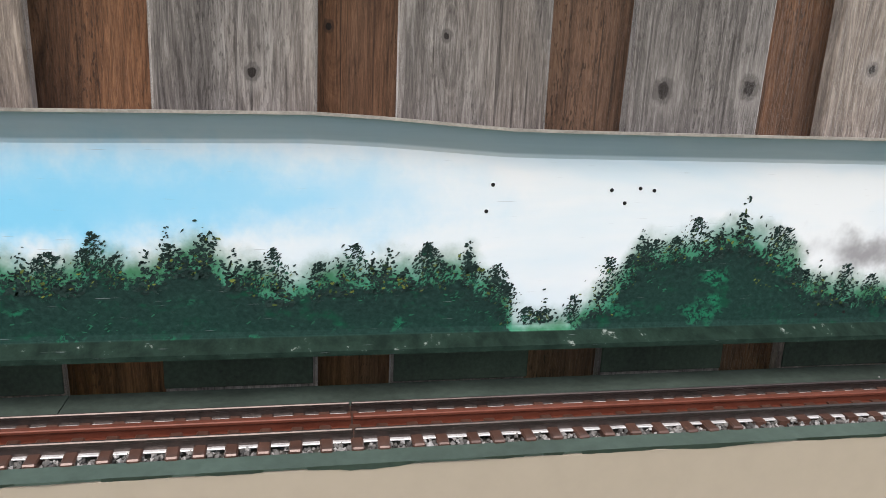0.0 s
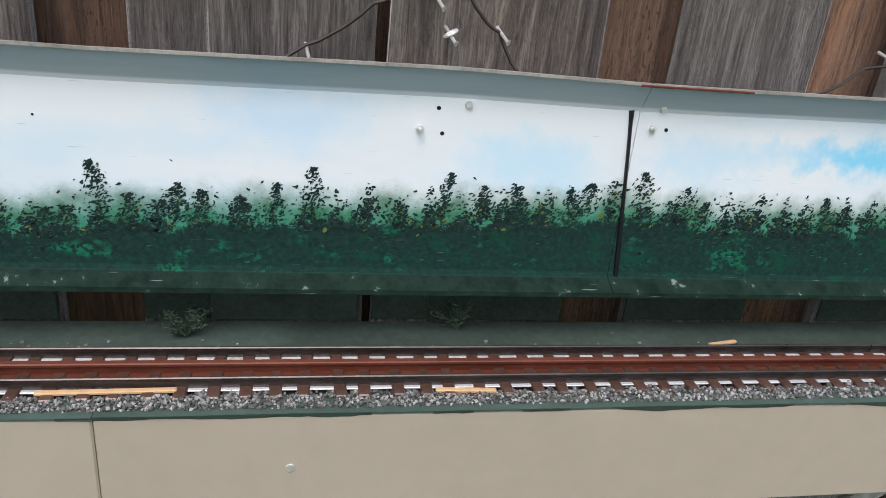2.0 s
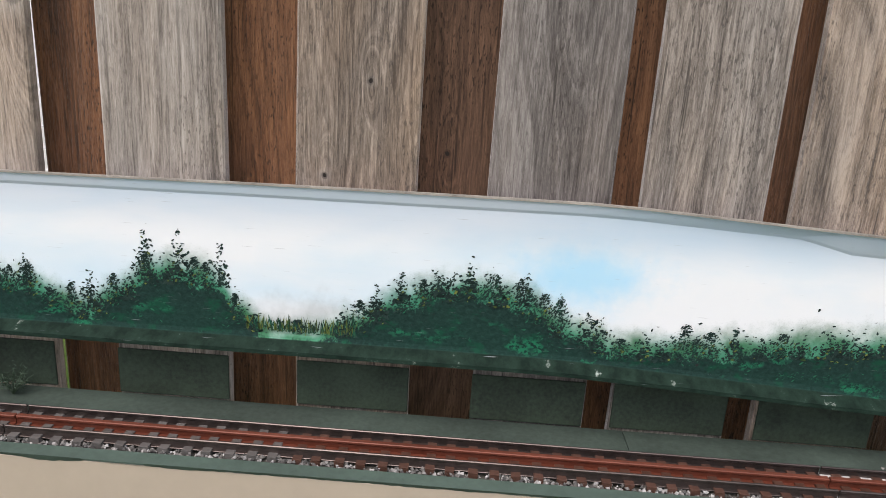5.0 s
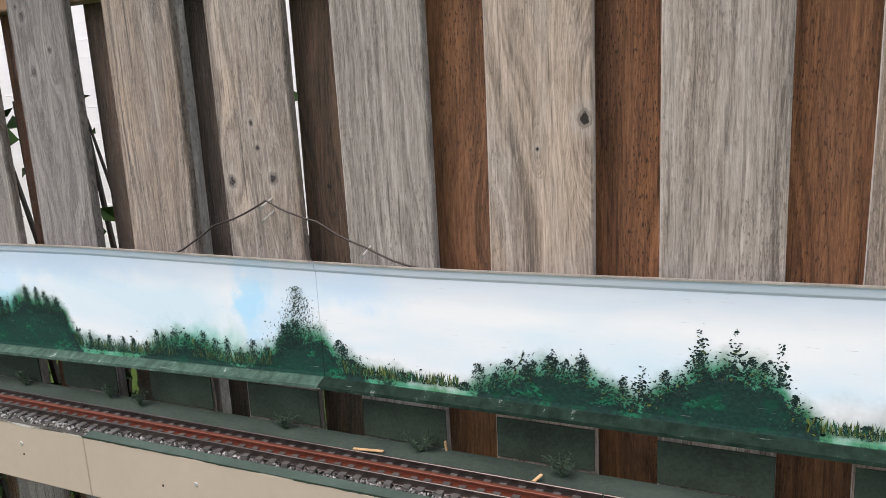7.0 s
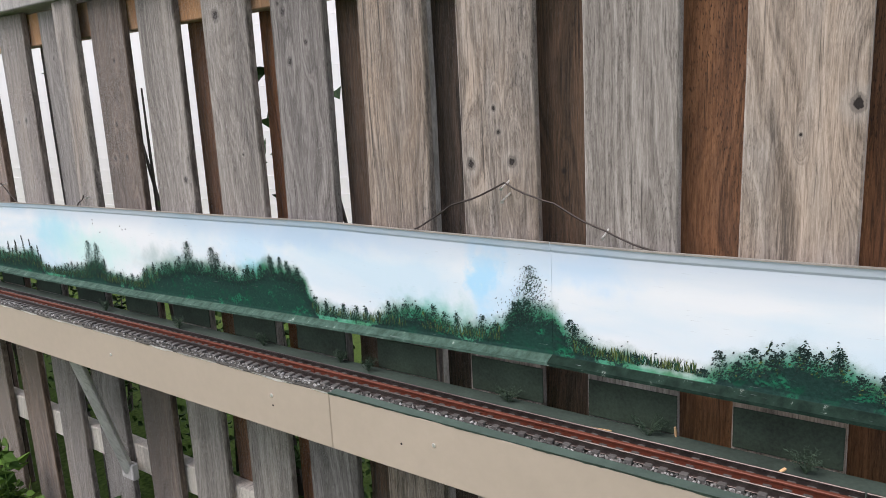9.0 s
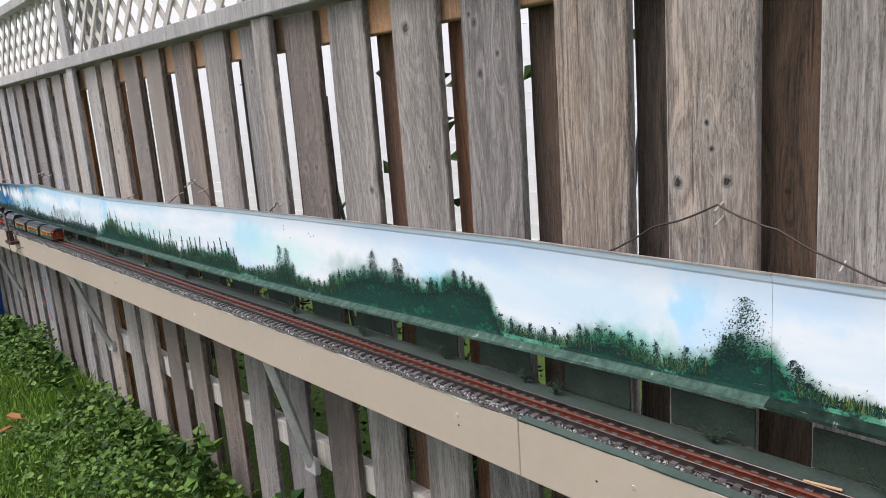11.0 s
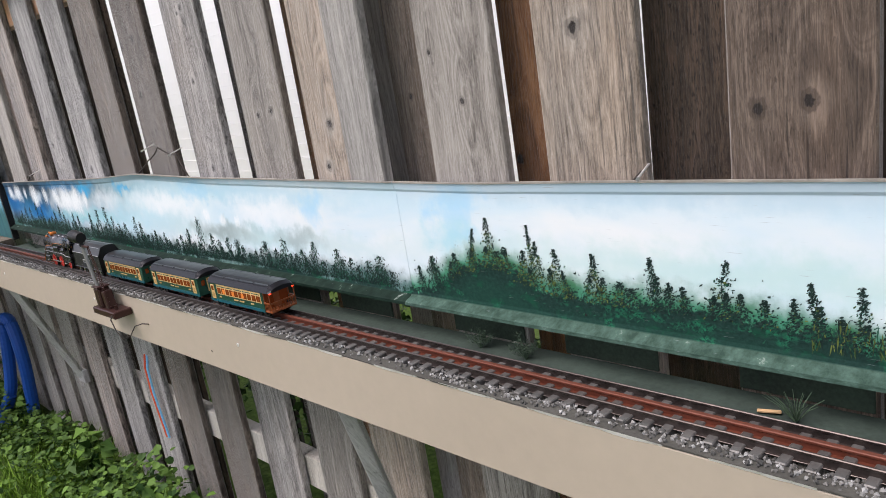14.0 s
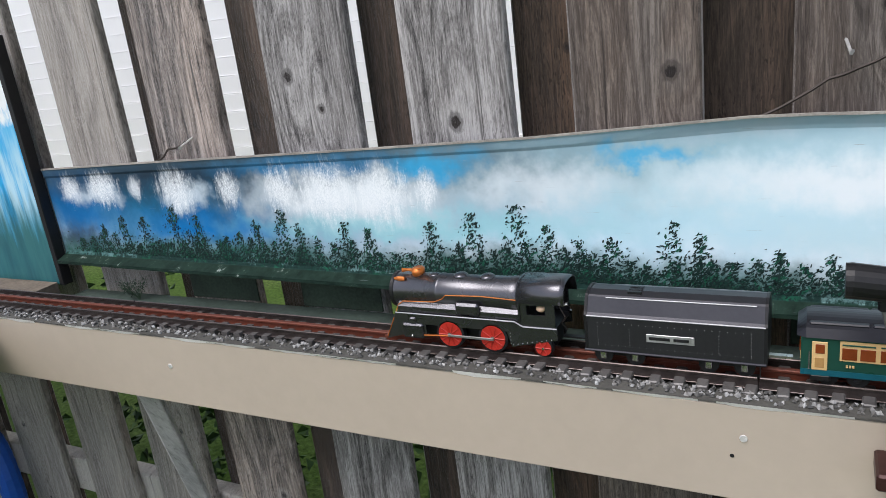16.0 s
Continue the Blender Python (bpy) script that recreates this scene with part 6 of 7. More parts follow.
def truck(parent, x, material, wheels=(-0.012, 0.012), r=0.0095):
    f = part("truck", boxed(x - 0.017, -0.0175, 0.006, x + 0.017, 0.0175, 0.0095, bevel=0.001), BLACK, parent)
    for dx in wheels:
        for s in (-1, 1):
            part("truck_wheel", tube([(x + dx, s * 0.0185, r), (x + dx, s * 0.0225, r)], r, 18), BLACK, f)
            part("journal_box", boxed(x + dx - 0.003, s * 0.0255, 0.005, x + dx + 0.003, s * 0.0225, 0.013, bevel=0.0008), material, f)


def tender(x0, ln=0.19):
    t = thing("toy_tender", "dark grey tinplate toy coal tender coupled behind the locomotive", "toy tender", (x0, TRACK, RAIL))
    half, low, eave, top = 0.0265, 0.0145, 0.0525, 0.0745
    roof = [(-half, eave), (-0.0245, eave + 0.003), (-0.0175, top - 0.0045), (-0.0155, top - 0.003), (-0.006, top - 0.0002), (0.006, top - 0.0002), (0.0155, top - 0.003), (0.0175, top - 0.0045), (0.0245, eave + 0.003), (half, eave)]
    sec = [(-half, low)] + roof + [(half, low)]
    part("body", add_loft(bmesh.new(), [sec, sec], [0.0, ln]), TENDER, t, "rounded dark grey body")
    part("front_rim", add_loft(bmesh.new(), [[(y * 1.02, z * 1.005 + 0.0004) for y, z in sec]] * 2, [-0.0015, 0.0015]), BLACK, t)
    part("rear_plate", add_loft(bmesh.new(), [[(y * 1.015, z + 0.0003) for y, z in sec]] * 2, [ln - 0.001, ln + 0.0018]), BLACK, t)
    part("front_opening", boxed(-0.0022, -0.018, 0.022, -0.0014, 0.018, 0.06), BLACK, t)
    part("coal_flash", boxed(-0.003, -0.017, 0.045, -0.0022, -0.009, 0.06, bevel=0.0002), COPPER, t, "orange stripe on the front plate")
    for s in (-1, 1):
        for z, rr, a, c in ((eave, 0.0008, 0.001, ln), (low + 0.0005, 0.0014, -0.002, ln + 0.001)):
            part("bead", tube([(a, s * (half + 0.0002), z), (c, s * (half + 0.0002), z)], rr, 6), TRIM if z == eave else TENDER, t, "bright rolled bead" if z == eave else "")
        part("roof_bead", tube([(0.02, s * 0.0183, top - 0.0046), (ln - 0.008, s * 0.0183, top - 0.0046)], 0.0007, 6), TRIM, t, "bright raised bead")
        pl = part("name_plate", boxed(ln * 0.36, s * (half + 0.0012), 0.029, ln * 0.63, s * half, 0.0375, bevel=0.0004), TRIM, t, "nickel plate with dark bars")
        for k in range(2):
            w = (ln * 0.12, ln * 0.085)[k]
            x = (ln * 0.375, ln * 0.515)[k]
            part("dark_bar", boxed(x, s * (half + 0.0016), 0.0318, x + w, s * (half + 0.0012), 0.0348), BLACK, pl)
        bm = bmesh.new()
        for k in range(22):
            for z in (0.0455, 0.0215):
                add_ball(bm, (0.012 + (ln - 0.024) * k / 21, s * half, z), 0.0004, 5)
        for x in (0.012, ln * 0.26, ln * 0.76, ln - 0.012):
            for k in range(6):
                add_ball(bm, (x, s * half, 0.023 + 0.0036 * k), 0.0004, 5)
        tagged(part("rivets", bm, TRIM, t, "rows of small rivets"), kind="stuff")
    for k in range(3):
        part("roof_slot", boxed(ln * 0.24 + 0.0, -0.012 + k * 0.0065, top - 0.0035, ln * 0.32, -0.0085 + k * 0.0065, top + 0.0004), BLACK, t)
    part("floor", boxed(0.004, -0.02, 0.0115, ln - 0.004, 0.02, 0.0145), BLACK, t)
    truck(t, 0.032, NICKEL, (-0.016, 0.016))
    truck(t, ln - 0.034, NICKEL, (-0.016, 0.016))
    part("coupler", boxed(ln, -0.003, 0.012, ln + 0.022, 0.003, 0.0145), NICKEL, t)
    return t


def coach(x0, ln, last=False, teal=True):
    t = thing("toy_coach", "green and cream tinplate toy coach" + (" with an open brown rear platform" if last else " with rust brown windows"), "toy coach", (x0, TRACK, RAIL), "coaches of the toy train")
    half, low, eave, top = 0.0262, 0.0105, 0.0475, 0.0615
    end = ln - (0.021 if last else 0.0)
    part("body", boxed(0.0, -half, low, end, half, eave, bevel=0.0008), CAR_GREEN, t, "green tinplate body")
    for s in (-1, 1):
        y0, y1, y2 = s * (half + 0.0007), s * (half - 0.0002), s * (half + 0.0013)
        part("lower_stripe", boxed(0.0, y0, low, end, y1, low + 0.0055), CAR_TEAL if teal else CAR_GREEN, t)
        band = part("window_band", boxed(0.031, y0, 0.0265, end - (0.030 if not last else 0.006), y1, 0.0455), CREAM, t, "cream window band")
        bw = end - (0.030 if not last else 0.006) - 0.031
        n = 5
        for k in range(n):
            px = 0.031 + bw * (k + 0.06) / n
            pw = bw / n * 0.395
            for j in range(2):
                part("window", boxed(px + j * bw / n * 0.48, y2, 0.0282, px + j * bw / n * 0.48 + pw, y1, 0.0392, bevel=0.0002), PANE, band)
            part("header", boxed(px, y2, 0.0414, px + bw / n * 0.87, y1, 0.0428, bevel=0.0002), CAR_GREEN, band)
        for dx in ((0.009,) if last else (0.009, ln - 0.023)):
            d = part("door", boxed(dx, y2, 0.016, dx + 0.0125, y1, 0.0435, bevel=0.0004), CREAM, t, "cream door")
            part("door_panel", boxed(dx + 0.0025, s * (half + 0.0016), 0.0185, dx + 0.01, s * (half + 0.001), 0.0285, bevel=0.0003), OCHRE, d, "darker ochre lower panel")
            part("door_window", boxed(dx + 0.0028, s * (half + 0.0018), 0.0325, dx + 0.0102, s * (half + 0.001), 0.0415, bevel=0.0003), PANE, d)
            part("door_rail", tube([(dx - 0.002, s * (half + 0.0016), 0.0165), (dx - 0.002, s * (half + 0.0016), 0.034)], 0.0005, 5), NICKEL, d)
        for xa, w in ((0.036, 0.009), (ln * 0.42, 0.017), (ln * 0.515, 0.015), (end - 0.042, 0.01)):
            for j in range(int(w / 0.0025)):
                part("cream_bar", boxed(xa + 0.0025 * j, y2, 0.0205, xa + 0.0025 * j + 0.0016, y1, 0.0226), CREAM, t)
        part("step", boxed(0.008, s * (half + 0.001), 0.005, 0.024, s * (half - 0.006), low, bevel=0.0008), BLACK, t)
    roof = arch(half + 0.0022, eave, top, 12, 2.0)
    part("roof", add_loft(bmesh.new(), [[(y * 0.86, eave + (z - eave) * 0.55) for y, z in roof], roof, roof, [(y * 0.86, eave + (z - eave) * 0.55) for y, z in roof]], [-0.0035, 0.004, ln - 0.004, ln + 0.0035]), ROOF, t, "dark grey rounded roof")
    for k in range(4):
        xa = ln * (0.03 + 0.238 * k)
        for s in (-1, 1):
            part("clerestory_vent", boxed(xa, s * 0.0208, eave + 0.004, xa + ln * 0.23, s * 0.012, eave + 0.0117, bevel=0.0012), ROOF, t)
    for k, x in enumerate((0.0, end)):
        q = -1 if k == 0 else 1
        if last and k:
            continue
        e = part("end_door", boxed(x - 0.0008 * (q < 0), -0.007, 0.016, x + 0.0008 * (q > 0), 0.007, 0.043), CREAM, t, "cream end door")
        part("end_door_window", boxed(x + q * 0.0014, -0.0045, 0.03, x, 0.0045, 0.041), PANE, e)
        for yy in (-0.0185, 0.0115):
            part("end_window", boxed(x + q * 0.0012, yy, 0.03, x, yy + 0.007, 0.041), PANE, t)
    if last:
        wall = part("rear_wall", boxed(end, -half + 0.002, low, end + 0.001, half - 0.002, eave), PANE, t, "dark rust brown rear wall")
        part("rear_door", boxed(end + 0.001, -0.006, low + 0.004, end + 0.0018, 0.006, eave - 0.003), ORANGE_TIN, wall)
        part("rear_platform", boxed(end, -half, low, ln, half, low + 0.004, bevel=0.0008), ORANGE_TIN, t)
        rail = part("rear_railing", boxed(ln - 0.0015, -half, low + 0.016, ln, half, low + 0.0185), ORANGE_TIN, t, "orange brown railing")
        for k in range(8):
            yy = -half + 0.001 + (2 * half - 0.002) * k / 7
            part("baluster", tube([(ln - 0.0008, yy, low + 0.003), (ln - 0.0008, yy, low + 0.017)], 0.0007, 5), ORANGE_TIN, rail)
        for s in (-1, 1):
            side = part("side_railing", boxed(end, s * half, low + 0.016, ln, s * (half - 0.0014), low + 0.0185), ORANGE_TIN, t, "orange brown railing")
            for j in range(5):
                xx = end + 0.002 + 0.0042 * j
                part("baluster", tube([(xx, s * (half - 0.0007), low + 0.003), (xx, s * (half - 0.0007), low + 0.017)], 0.0007, 5), ORANGE_TIN, side)
            for xx in (end + 0.002, ln - 0.0015):
                part("platform_post", tube([(xx, s * (half - 0.001), low + 0.017), (xx, s * (half - 0.001), eave + 0.001)], 0.0009, 6), ORANGE_TIN, t)
            lm, lnt, lb = matter("red_marker_glow", 0.3)
            lb.inputs["Base Color"].default_value = (0.7, 0.02, 0.01, 1)
            lb.inputs["Emission Color"].default_value = (1.0, 0.06, 0.02, 1)
            lb.inputs["Emission Strength"].default_value = 2.0
            part("marker_lamp", add_ball(bmesh.new(), (ln + 0.001, s * (half - 0.003), eave - 0.001), 0.0022, 10), lm, t, "small red marker lamp")
        wm, wnt, wb = matter("lit_window", 0.25)
        wb.inputs["Base Color"].default_value = (0.4, 0.12, 0.03, 1)
        wb.inputs["Emission Color"].default_value = (1.0, 0.3, 0.05, 1)
        wb.inputs["Emission Strength"].default_value = 0.3
        for xa in (0.052, 0.085, 0.118):
            part("lit_window", boxed(xa, -half - 0.0016, 0.029, xa + 0.008, -half - 0.0008, 0.0375), wm, t, "window lit orange from inside")
    part("underframe", boxed(0.006, -0.019, 0.0085, ln - 0.006, 0.019, low, bevel=0.0005), BLACK, t)
    truck(t, 0.034, BLACK)
    truck(t, ln - 0.036, BLACK)
    if not last:
        part("coupler", boxed(ln, -0.003, 0.009, ln + 0.03, 0.003, 0.0115), NICKEL, t)
        part("coupler_hook", tube([(ln + 0.012, -0.003, 0.012), (ln + 0.016, -0.005, 0.02), (ln + 0.02, -0.003, 0.014)], 0.0012, 6), NICKEL, t)
    return t


locomotive(-4.955)
tender(-4.712, 0.168)
coach(-4.515, 0.207)
coach(-4.262, 0.207)
coach(-4.010, 0.209, True)


# ---- the toy signal fixed to the fascia ----
sig = thing("toy_signal", "rusty brown tin toy signal with a black lamp on the fascia", "toy signal")
part("base_plate", boxed(-4.456, FRONT - 0.042, 0.958, -4.338, FRONT - 0.001, 0.974, bevel=0.002), BROWN_TIN, sig)
hb = part("relay_box", boxed(-4.439, FRONT - 0.036, 0.974, -4.41, FRONT - 0.01, 1.02, bevel=0.003), BROWN_TIN, sig)
part("box_lid", boxed(-4.441, FRONT - 0.038, 1.02, -4.408, FRONT - 0.008, 1.0235, bevel=0.001), BROWN_TIN, hb)
bm = boxed(-0.009, -0.01, 0.0, 0.009, 0.01, 0.042, bevel=0.002)
bm.transform(Matrix.Translation((-4.388, FRONT - 0.024, 0.973)) @ Matrix.Rotation(radians(-9), 4, "Y"))
part("switch_box", bm, BROWN_TIN, sig)
part("pole", tube([(-4.427, FRONT - 0.028, 1.022), (-4.444, FRONT - 0.028, 1.07), (-4.456, FRONT - 0.027, 1.118)], 0.0042, 10), GREY_PIPE, sig, "grey tin pole")
bm = bmesh.new()
for dx in (-0.0055, 0.0055):
    add_tube(bm, [(-4.385 + dx, FRONT - 0.03, 0.974), (-4.40 + dx, FRONT - 0.028, 1.06), (-4.424 + dx * 0.8, FRONT - 0.027, 1.116)], 0.0011, 5)
lad = part("ladder", bm, BROWN_TIN, sig, "brown tin ladder")
for k in range(12):
    f = k / 12
    part("rung", tube([(-4.387 - 0.04 * f, FRONT - 0.029, 0.98 + 0.13 * f), (-4.374 - 0.042 * f, FRONT - 0.029, 0.98 + 0.13 * f)], 0.0009, 5), BROWN_TIN, lad)
part("ladder_arm", boxed(-4.458, FRONT - 0.03, 1.112, -4.418, FRONT - 0.025, 1.117, bevel=0.001), BROWN_TIN, sig)
lamp = part("lamp_head", tube([(-4.484, FRONT - 0.03, 1.137), (-4.48, FRONT - 0.03, 1.137), (-4.458, FRONT - 0.028, 1.1345), (-4.448, FRONT - 0.027, 1.1335)], [0.0138, 0.0142, 0.0138, 0.0118], 20), BLACK, sig, "black lamp head")
part("lamp_bracket", tube([(-4.456, FRONT - 0.027, 1.113), (-4.457, FRONT - 0.027, 1.126)], 0.005, 8), BLACK, sig)
part("terminal", tube([(-4.36, FRONT - 0.025, 0.974), (-4.36, FRONT - 0.025, 0.984)], 0.0045, 8), BROWN_TIN, sig)
part("cable", tube([(-4.36, FRONT - 0.035, 0.972), (-4.345, FRONT - 0.048, 0.96), (-4.327, FRONT - 0.05, 0.94), (-4.312, FRONT - 0.045, 0.918), (-4.307, FRONT - 0.03, 0.922), (-4.302, FRONT - 0.018, 0.94), (-4.285, FRONT - 0.008, 0.945), (-4.268, FRONT - 0.001, 0.944)], 0.0014, 6), WIRE, sig)

# ---- the wider platform at the far end ----
plat = thing("layout_platform", "wide wooden platform of the model railway with a mossy cut end", "platform")
bm = bmesh.new()
out = [(-5.725, -0.179), (-5.53, -0.395), (-8.6, -0.395), (-8.6, -0.02), (-5.74, -0.02)]
vs0 = [bm.verts.new((x, y, 0.965)) for x, y in out]
vs1 = [bm.verts.new((x, y, 0.9955)) for x, y in out]
bm.faces.new(vs1)
bm.faces.new(vs0[::-1])
for k in range(5):
    bm.faces.new((vs0[k], vs0[(k + 1) % 5], vs1[(k + 1) % 5], vs1[k]))
part("deck", bm, plain("earthy_deck", (0.16, 0.13, 0.1), 0.9, vary=0.6, scale=40, bump=0.5), plat, "earth coloured deck")
part("front_board", boxed(-8.6, -0.414, 0.89, -5.525, -0.396, 1.002, bevel=0.0015), TAN, plat, "pale tan front board")
part("cut_end", add_prism(bmesh.new(), [(-5.95, 0.925), (-5.75, 0.925), (-5.74, 0.963), (-5.95, 0.963)], -0.39, -0.2), MOSS, plat, "mossy brown cut end")
rng = random.Random(31)
bm = bmesh.new()
for _ in range(160):
    x, y = rng.uniform(-6.1, -5.52), rng.uniform(-0.39, -0.2)
    if x > -5.725 + (-0.179 - y) * 0.9:
        continue
    add_ball(bm, (x, y, 0.996 + rng.uniform(-0.002, 0.008)), rng.uniform(0.006, 0.016), 6, (1, 1, 0.6))
tagged(part("moss", bm, MOSS, plat, "clumps of yellow brown moss"), kind="stuff")
part("water_strip", boxed(-8.4, -0.075, 0.996, -5.9, -0.03, 0.9985), POOL, plat, "blue painted stream")


def fir(x, y, h, seed, lean=-0.05):
    rr = random.Random(seed)
    t = thing("model_fir", "spindly black-green model fir tree on the platform", "model tree", (x, y, 0.995), "model firs")
    stem = lambda z: Vector((lean * z / h, 0.004 * math.sin(9 * z / h), z))
    part("trunk", tube([stem(0), stem(h * 0.5), stem(h)], [0.007, 0.0045, 0.001], 6), DARK_TABLE, t)
    spots = []
    z = h * 0.14
    while z < h * 0.98:
        r = (0.075 * (1 - z / h) + 0.007) * rr.uniform(0.75, 1.2)
        for k in range(7):
            a = k * 0.9 + rr.uniform(0, 0.7) + z * 40
            reach = r * rr.uniform(0.7, 1.15)
            tip = stem(z) + Vector((math.cos(a) * reach, math.sin(a) * reach, -0.5 * reach))
            for j in range(6):
                f = 0.1 + 0.9 * j / 5
                spots.append(stem(z).lerp(tip, f) + Vector((rr.gauss(0, 0.003), rr.gauss(0, 0.003), 0.25 * reach * f * f + rr.gauss(0, 0.003))))
        z += h * 0.075
    tagged(leaves("foliage", spots, FIR, t, (0.007, 0.014)), kind="stuff")


fir(-5.98, -0.27, 0.32, 1)
fir(-6.44, -0.29, 0.34, 2)
fir(-7.35, -0.29, 0.21, 3, -0.02)


def rock(x, y, s, seed, material=ROCK, name="rock", label="rough dark rock set on the platform"):
    rr = random.Random(seed)
    t = thing(name, label, name, (x, y, 0.9945), "rocks on the platform")
    bm = bmesh.new()
    bmesh.ops.create_icosphere(bm, subdivisions=2, radius=s)
    for v_ in bm.verts:
        v_.co *= 1 + 0.45 * noise.noise(v_.co * (1.8 / s) + Vector((seed, 0, 0)))
        v_.co.z = max(v_.co.z * 0.75, -0.3 * s) + 0.3 * s
    part("stone", bm, material, t)


for k, (x, y, s) in enumerate(((-5.92, -0.31, 0.034), (-5.97, -0.26, 0.044), (-6.08, -0.24, 0.04), (-6.2, -0.36, 0.03), (-6.7, -0.33, 0.036), (-7.15, -0.27, 0.03), (-5.85, -0.36, 0.02), (-6.4, -0.2, 0.022))):
    rock(x, y, s, k + 1)
rock(-5.82, -0.25, 0.03, 21, STRAW, "straw_block", "pale orange crumbly block on the platform")
rock(-8.0, -0.3, 0.07, 22, PALE_TOP, "pale_rock", "pale grey rock pile on the platform")
rock(-7.7, -0.33, 0.05, 23, PALE_TOP, "pale_rock", "pale grey rock pile on the platform")
spots = []
rr = random.Random(77)
for _ in range(1500):
    x, y = rr.uniform(-8.5, -5.75), rr.uniform(-0.385, -0.16)
    if noise.noise(Vector((x * 4, y * 9, 3))) > -0.05:
        spots.append((x, y, 0.996 + rr.uniform(0, 0.004), rr.uniform(0.003, 0.009)))
stones("platform_rubble", spots, "small dark and pale rubble strewn over the platform")
for x, y, ln, turn in ((-6.25, -0.3, 0.2, 0.35), (-6.6, -0.22, 0.28, -0.2), (-6.9, -0.36, 0.24, 0.1), (-7.3, -0.2, 0.3, 0.25), (-7.6, -0.26, 0.2, -0.5), (-6.05, -0.19, 0.16, 0.1)):
    lath = thing("loose_lath", "weathered brown wooden lath lying on the platform", "lath", (x, y, 0.9985), "laths on the platform")
    part("lath", boxed(-ln / 2, -0.007, 0, ln / 2, 0.007, 0.006, bevel=0.001), RAIL_WOOD if ln > 0.22 else CAP_WOOD, lath)
    lath.rotation_euler = (0, 0, turn)
hut = thing("toy_hut", "small orange-red toy hut on the platform", "toy hut")
part("walls", add_prism(bmesh.new(), [(-7.0, 0.9955), (-6.93, 0.9955), (-6.93, 1.03), (-6.965, 1.06), (-7.0, 1.03)], -0.33, -0.28), ORANGE_RED, hut)
part("roof", add_prism(bmesh.new(), [(-7.007, 1.027), (-6.965, 1.063), (-6.923, 1.027), (-6.965, 1.068)], -0.337, -0.273), BROWN_TIN, hut)

beam = thing("leaning_beam", "grey painted timber beam leaning from the ground to the platform", "beam")
a, c = Vector((-5.82, -0.435, 0.9)), Vector((-6.27, -0.21, GROUND - 0.03))
d = a - c
bm = boxed(-0.018, -0.03, -d.length / 2, 0.018, 0.03, d.length / 2, bevel=0.003)
bm.transform(Matrix.Translation((a + c) / 2) @ d.to_track_quat("Z", "X").to_matrix().to_4x4())
part("beam", bm, GREY_BOARD, beam)
part("spacer_block", boxed(-5.87, -0.46, 0.76, -5.82, -0.41, 0.81, bevel=0.003), STRAW, beam, "raw wooden spacer block")


def hose(pts, label):
    t = thing("blue_hose", label, "hose", group="blue hoses under the platform")
    full = []
    for i in range(len(pts) - 1):
        p0, p1, p2, p3 = (Vector(pts[max(0, min(len(pts) - 1, i + k))]) for k in (-1, 0, 1, 2))
        for s in range(14):
            f = s / 14
            full.append(0.5 * ((2 * p1) + (p2 - p0) * f + (2 * p0 - 5 * p1 + 4 * p2 - p3) * f * f + (3 * p1 - p0 - 3 * p2 + p3) * f ** 3))
    full.append(Vector(pts[-1]))
    rads = [0.0245 + (0.0009 if k % 2 else 0) for k in range(len(full))]
    part("corrugated_tube", tube(full, rads, 12), BLUE_HOSE, t)
    return t


hose([(-6.45, -0.25, 0.93), (-6.5, -0.22, 0.72), (-6.45, -0.19, 0.45), (-6.35, -0.16, 0.25), (-6.3, -0.12, 0.2), (-6.24, -0.08, 0.3), (-6.2, -0.05, 0.5), (-6.19, -0.045, 0.6)], "bright blue corrugated hose hung in a loop below the platform")
h2 = hose([(-6.3, -0.25, 0.93), (-6.28, -0.23, 0.7), (-6.22, -0.22, 0.52)], "bright blue corrugated hose with a white end fitting")
part("end_fitting", tube([(-6.222, -0.221, 0.53), (-6.205, -0.215, 0.46), (-6.2, -0.213, 0.44)], [0.028, 0.028, 0.024], 14), WHITE_PVC, h2, "white plastic end fitting")
hose([(-6.19, -0.045, 0.62), (-6.12, -0.03, 0.61), (-6.1, -0.03, 0.45), (-6.15, -0.035, 0.25), (-6.18, -0.04, GROUND + 0.02)], "bright blue corrugated hose standing against the fence")
hose([(-6.38, -0.3, 0.93), (-6.4, -0.28, 0.7), (-6.38, -0.22, 0.4), (-6.25, -0.17, 0.22), (-6.17, -0.15, GROUND + 0.02)], "bright blue corrugated hose sagging to the ground")
cord = thing("orange_cord", "orange and blue cord hanging down the fence", "cord")
for name, col, dx in (("orange_strand", ORANGE_RED, 0.0), ("blue_strand", plain("pale_blue_cord", (0.2, 0.5, 0.75), 0.5), 0.016)):
    part(name, tube([(-4.915 + dx, FENCE + 0.004, 0.665), (-4.908 + dx, FENCE - 0.008, 0.63), (-4.895 + dx, FENCE - 0.014, 0.55), (-4.88 + dx, FENCE - 0.01, 0.4)], 0.004, 6), col, cord)

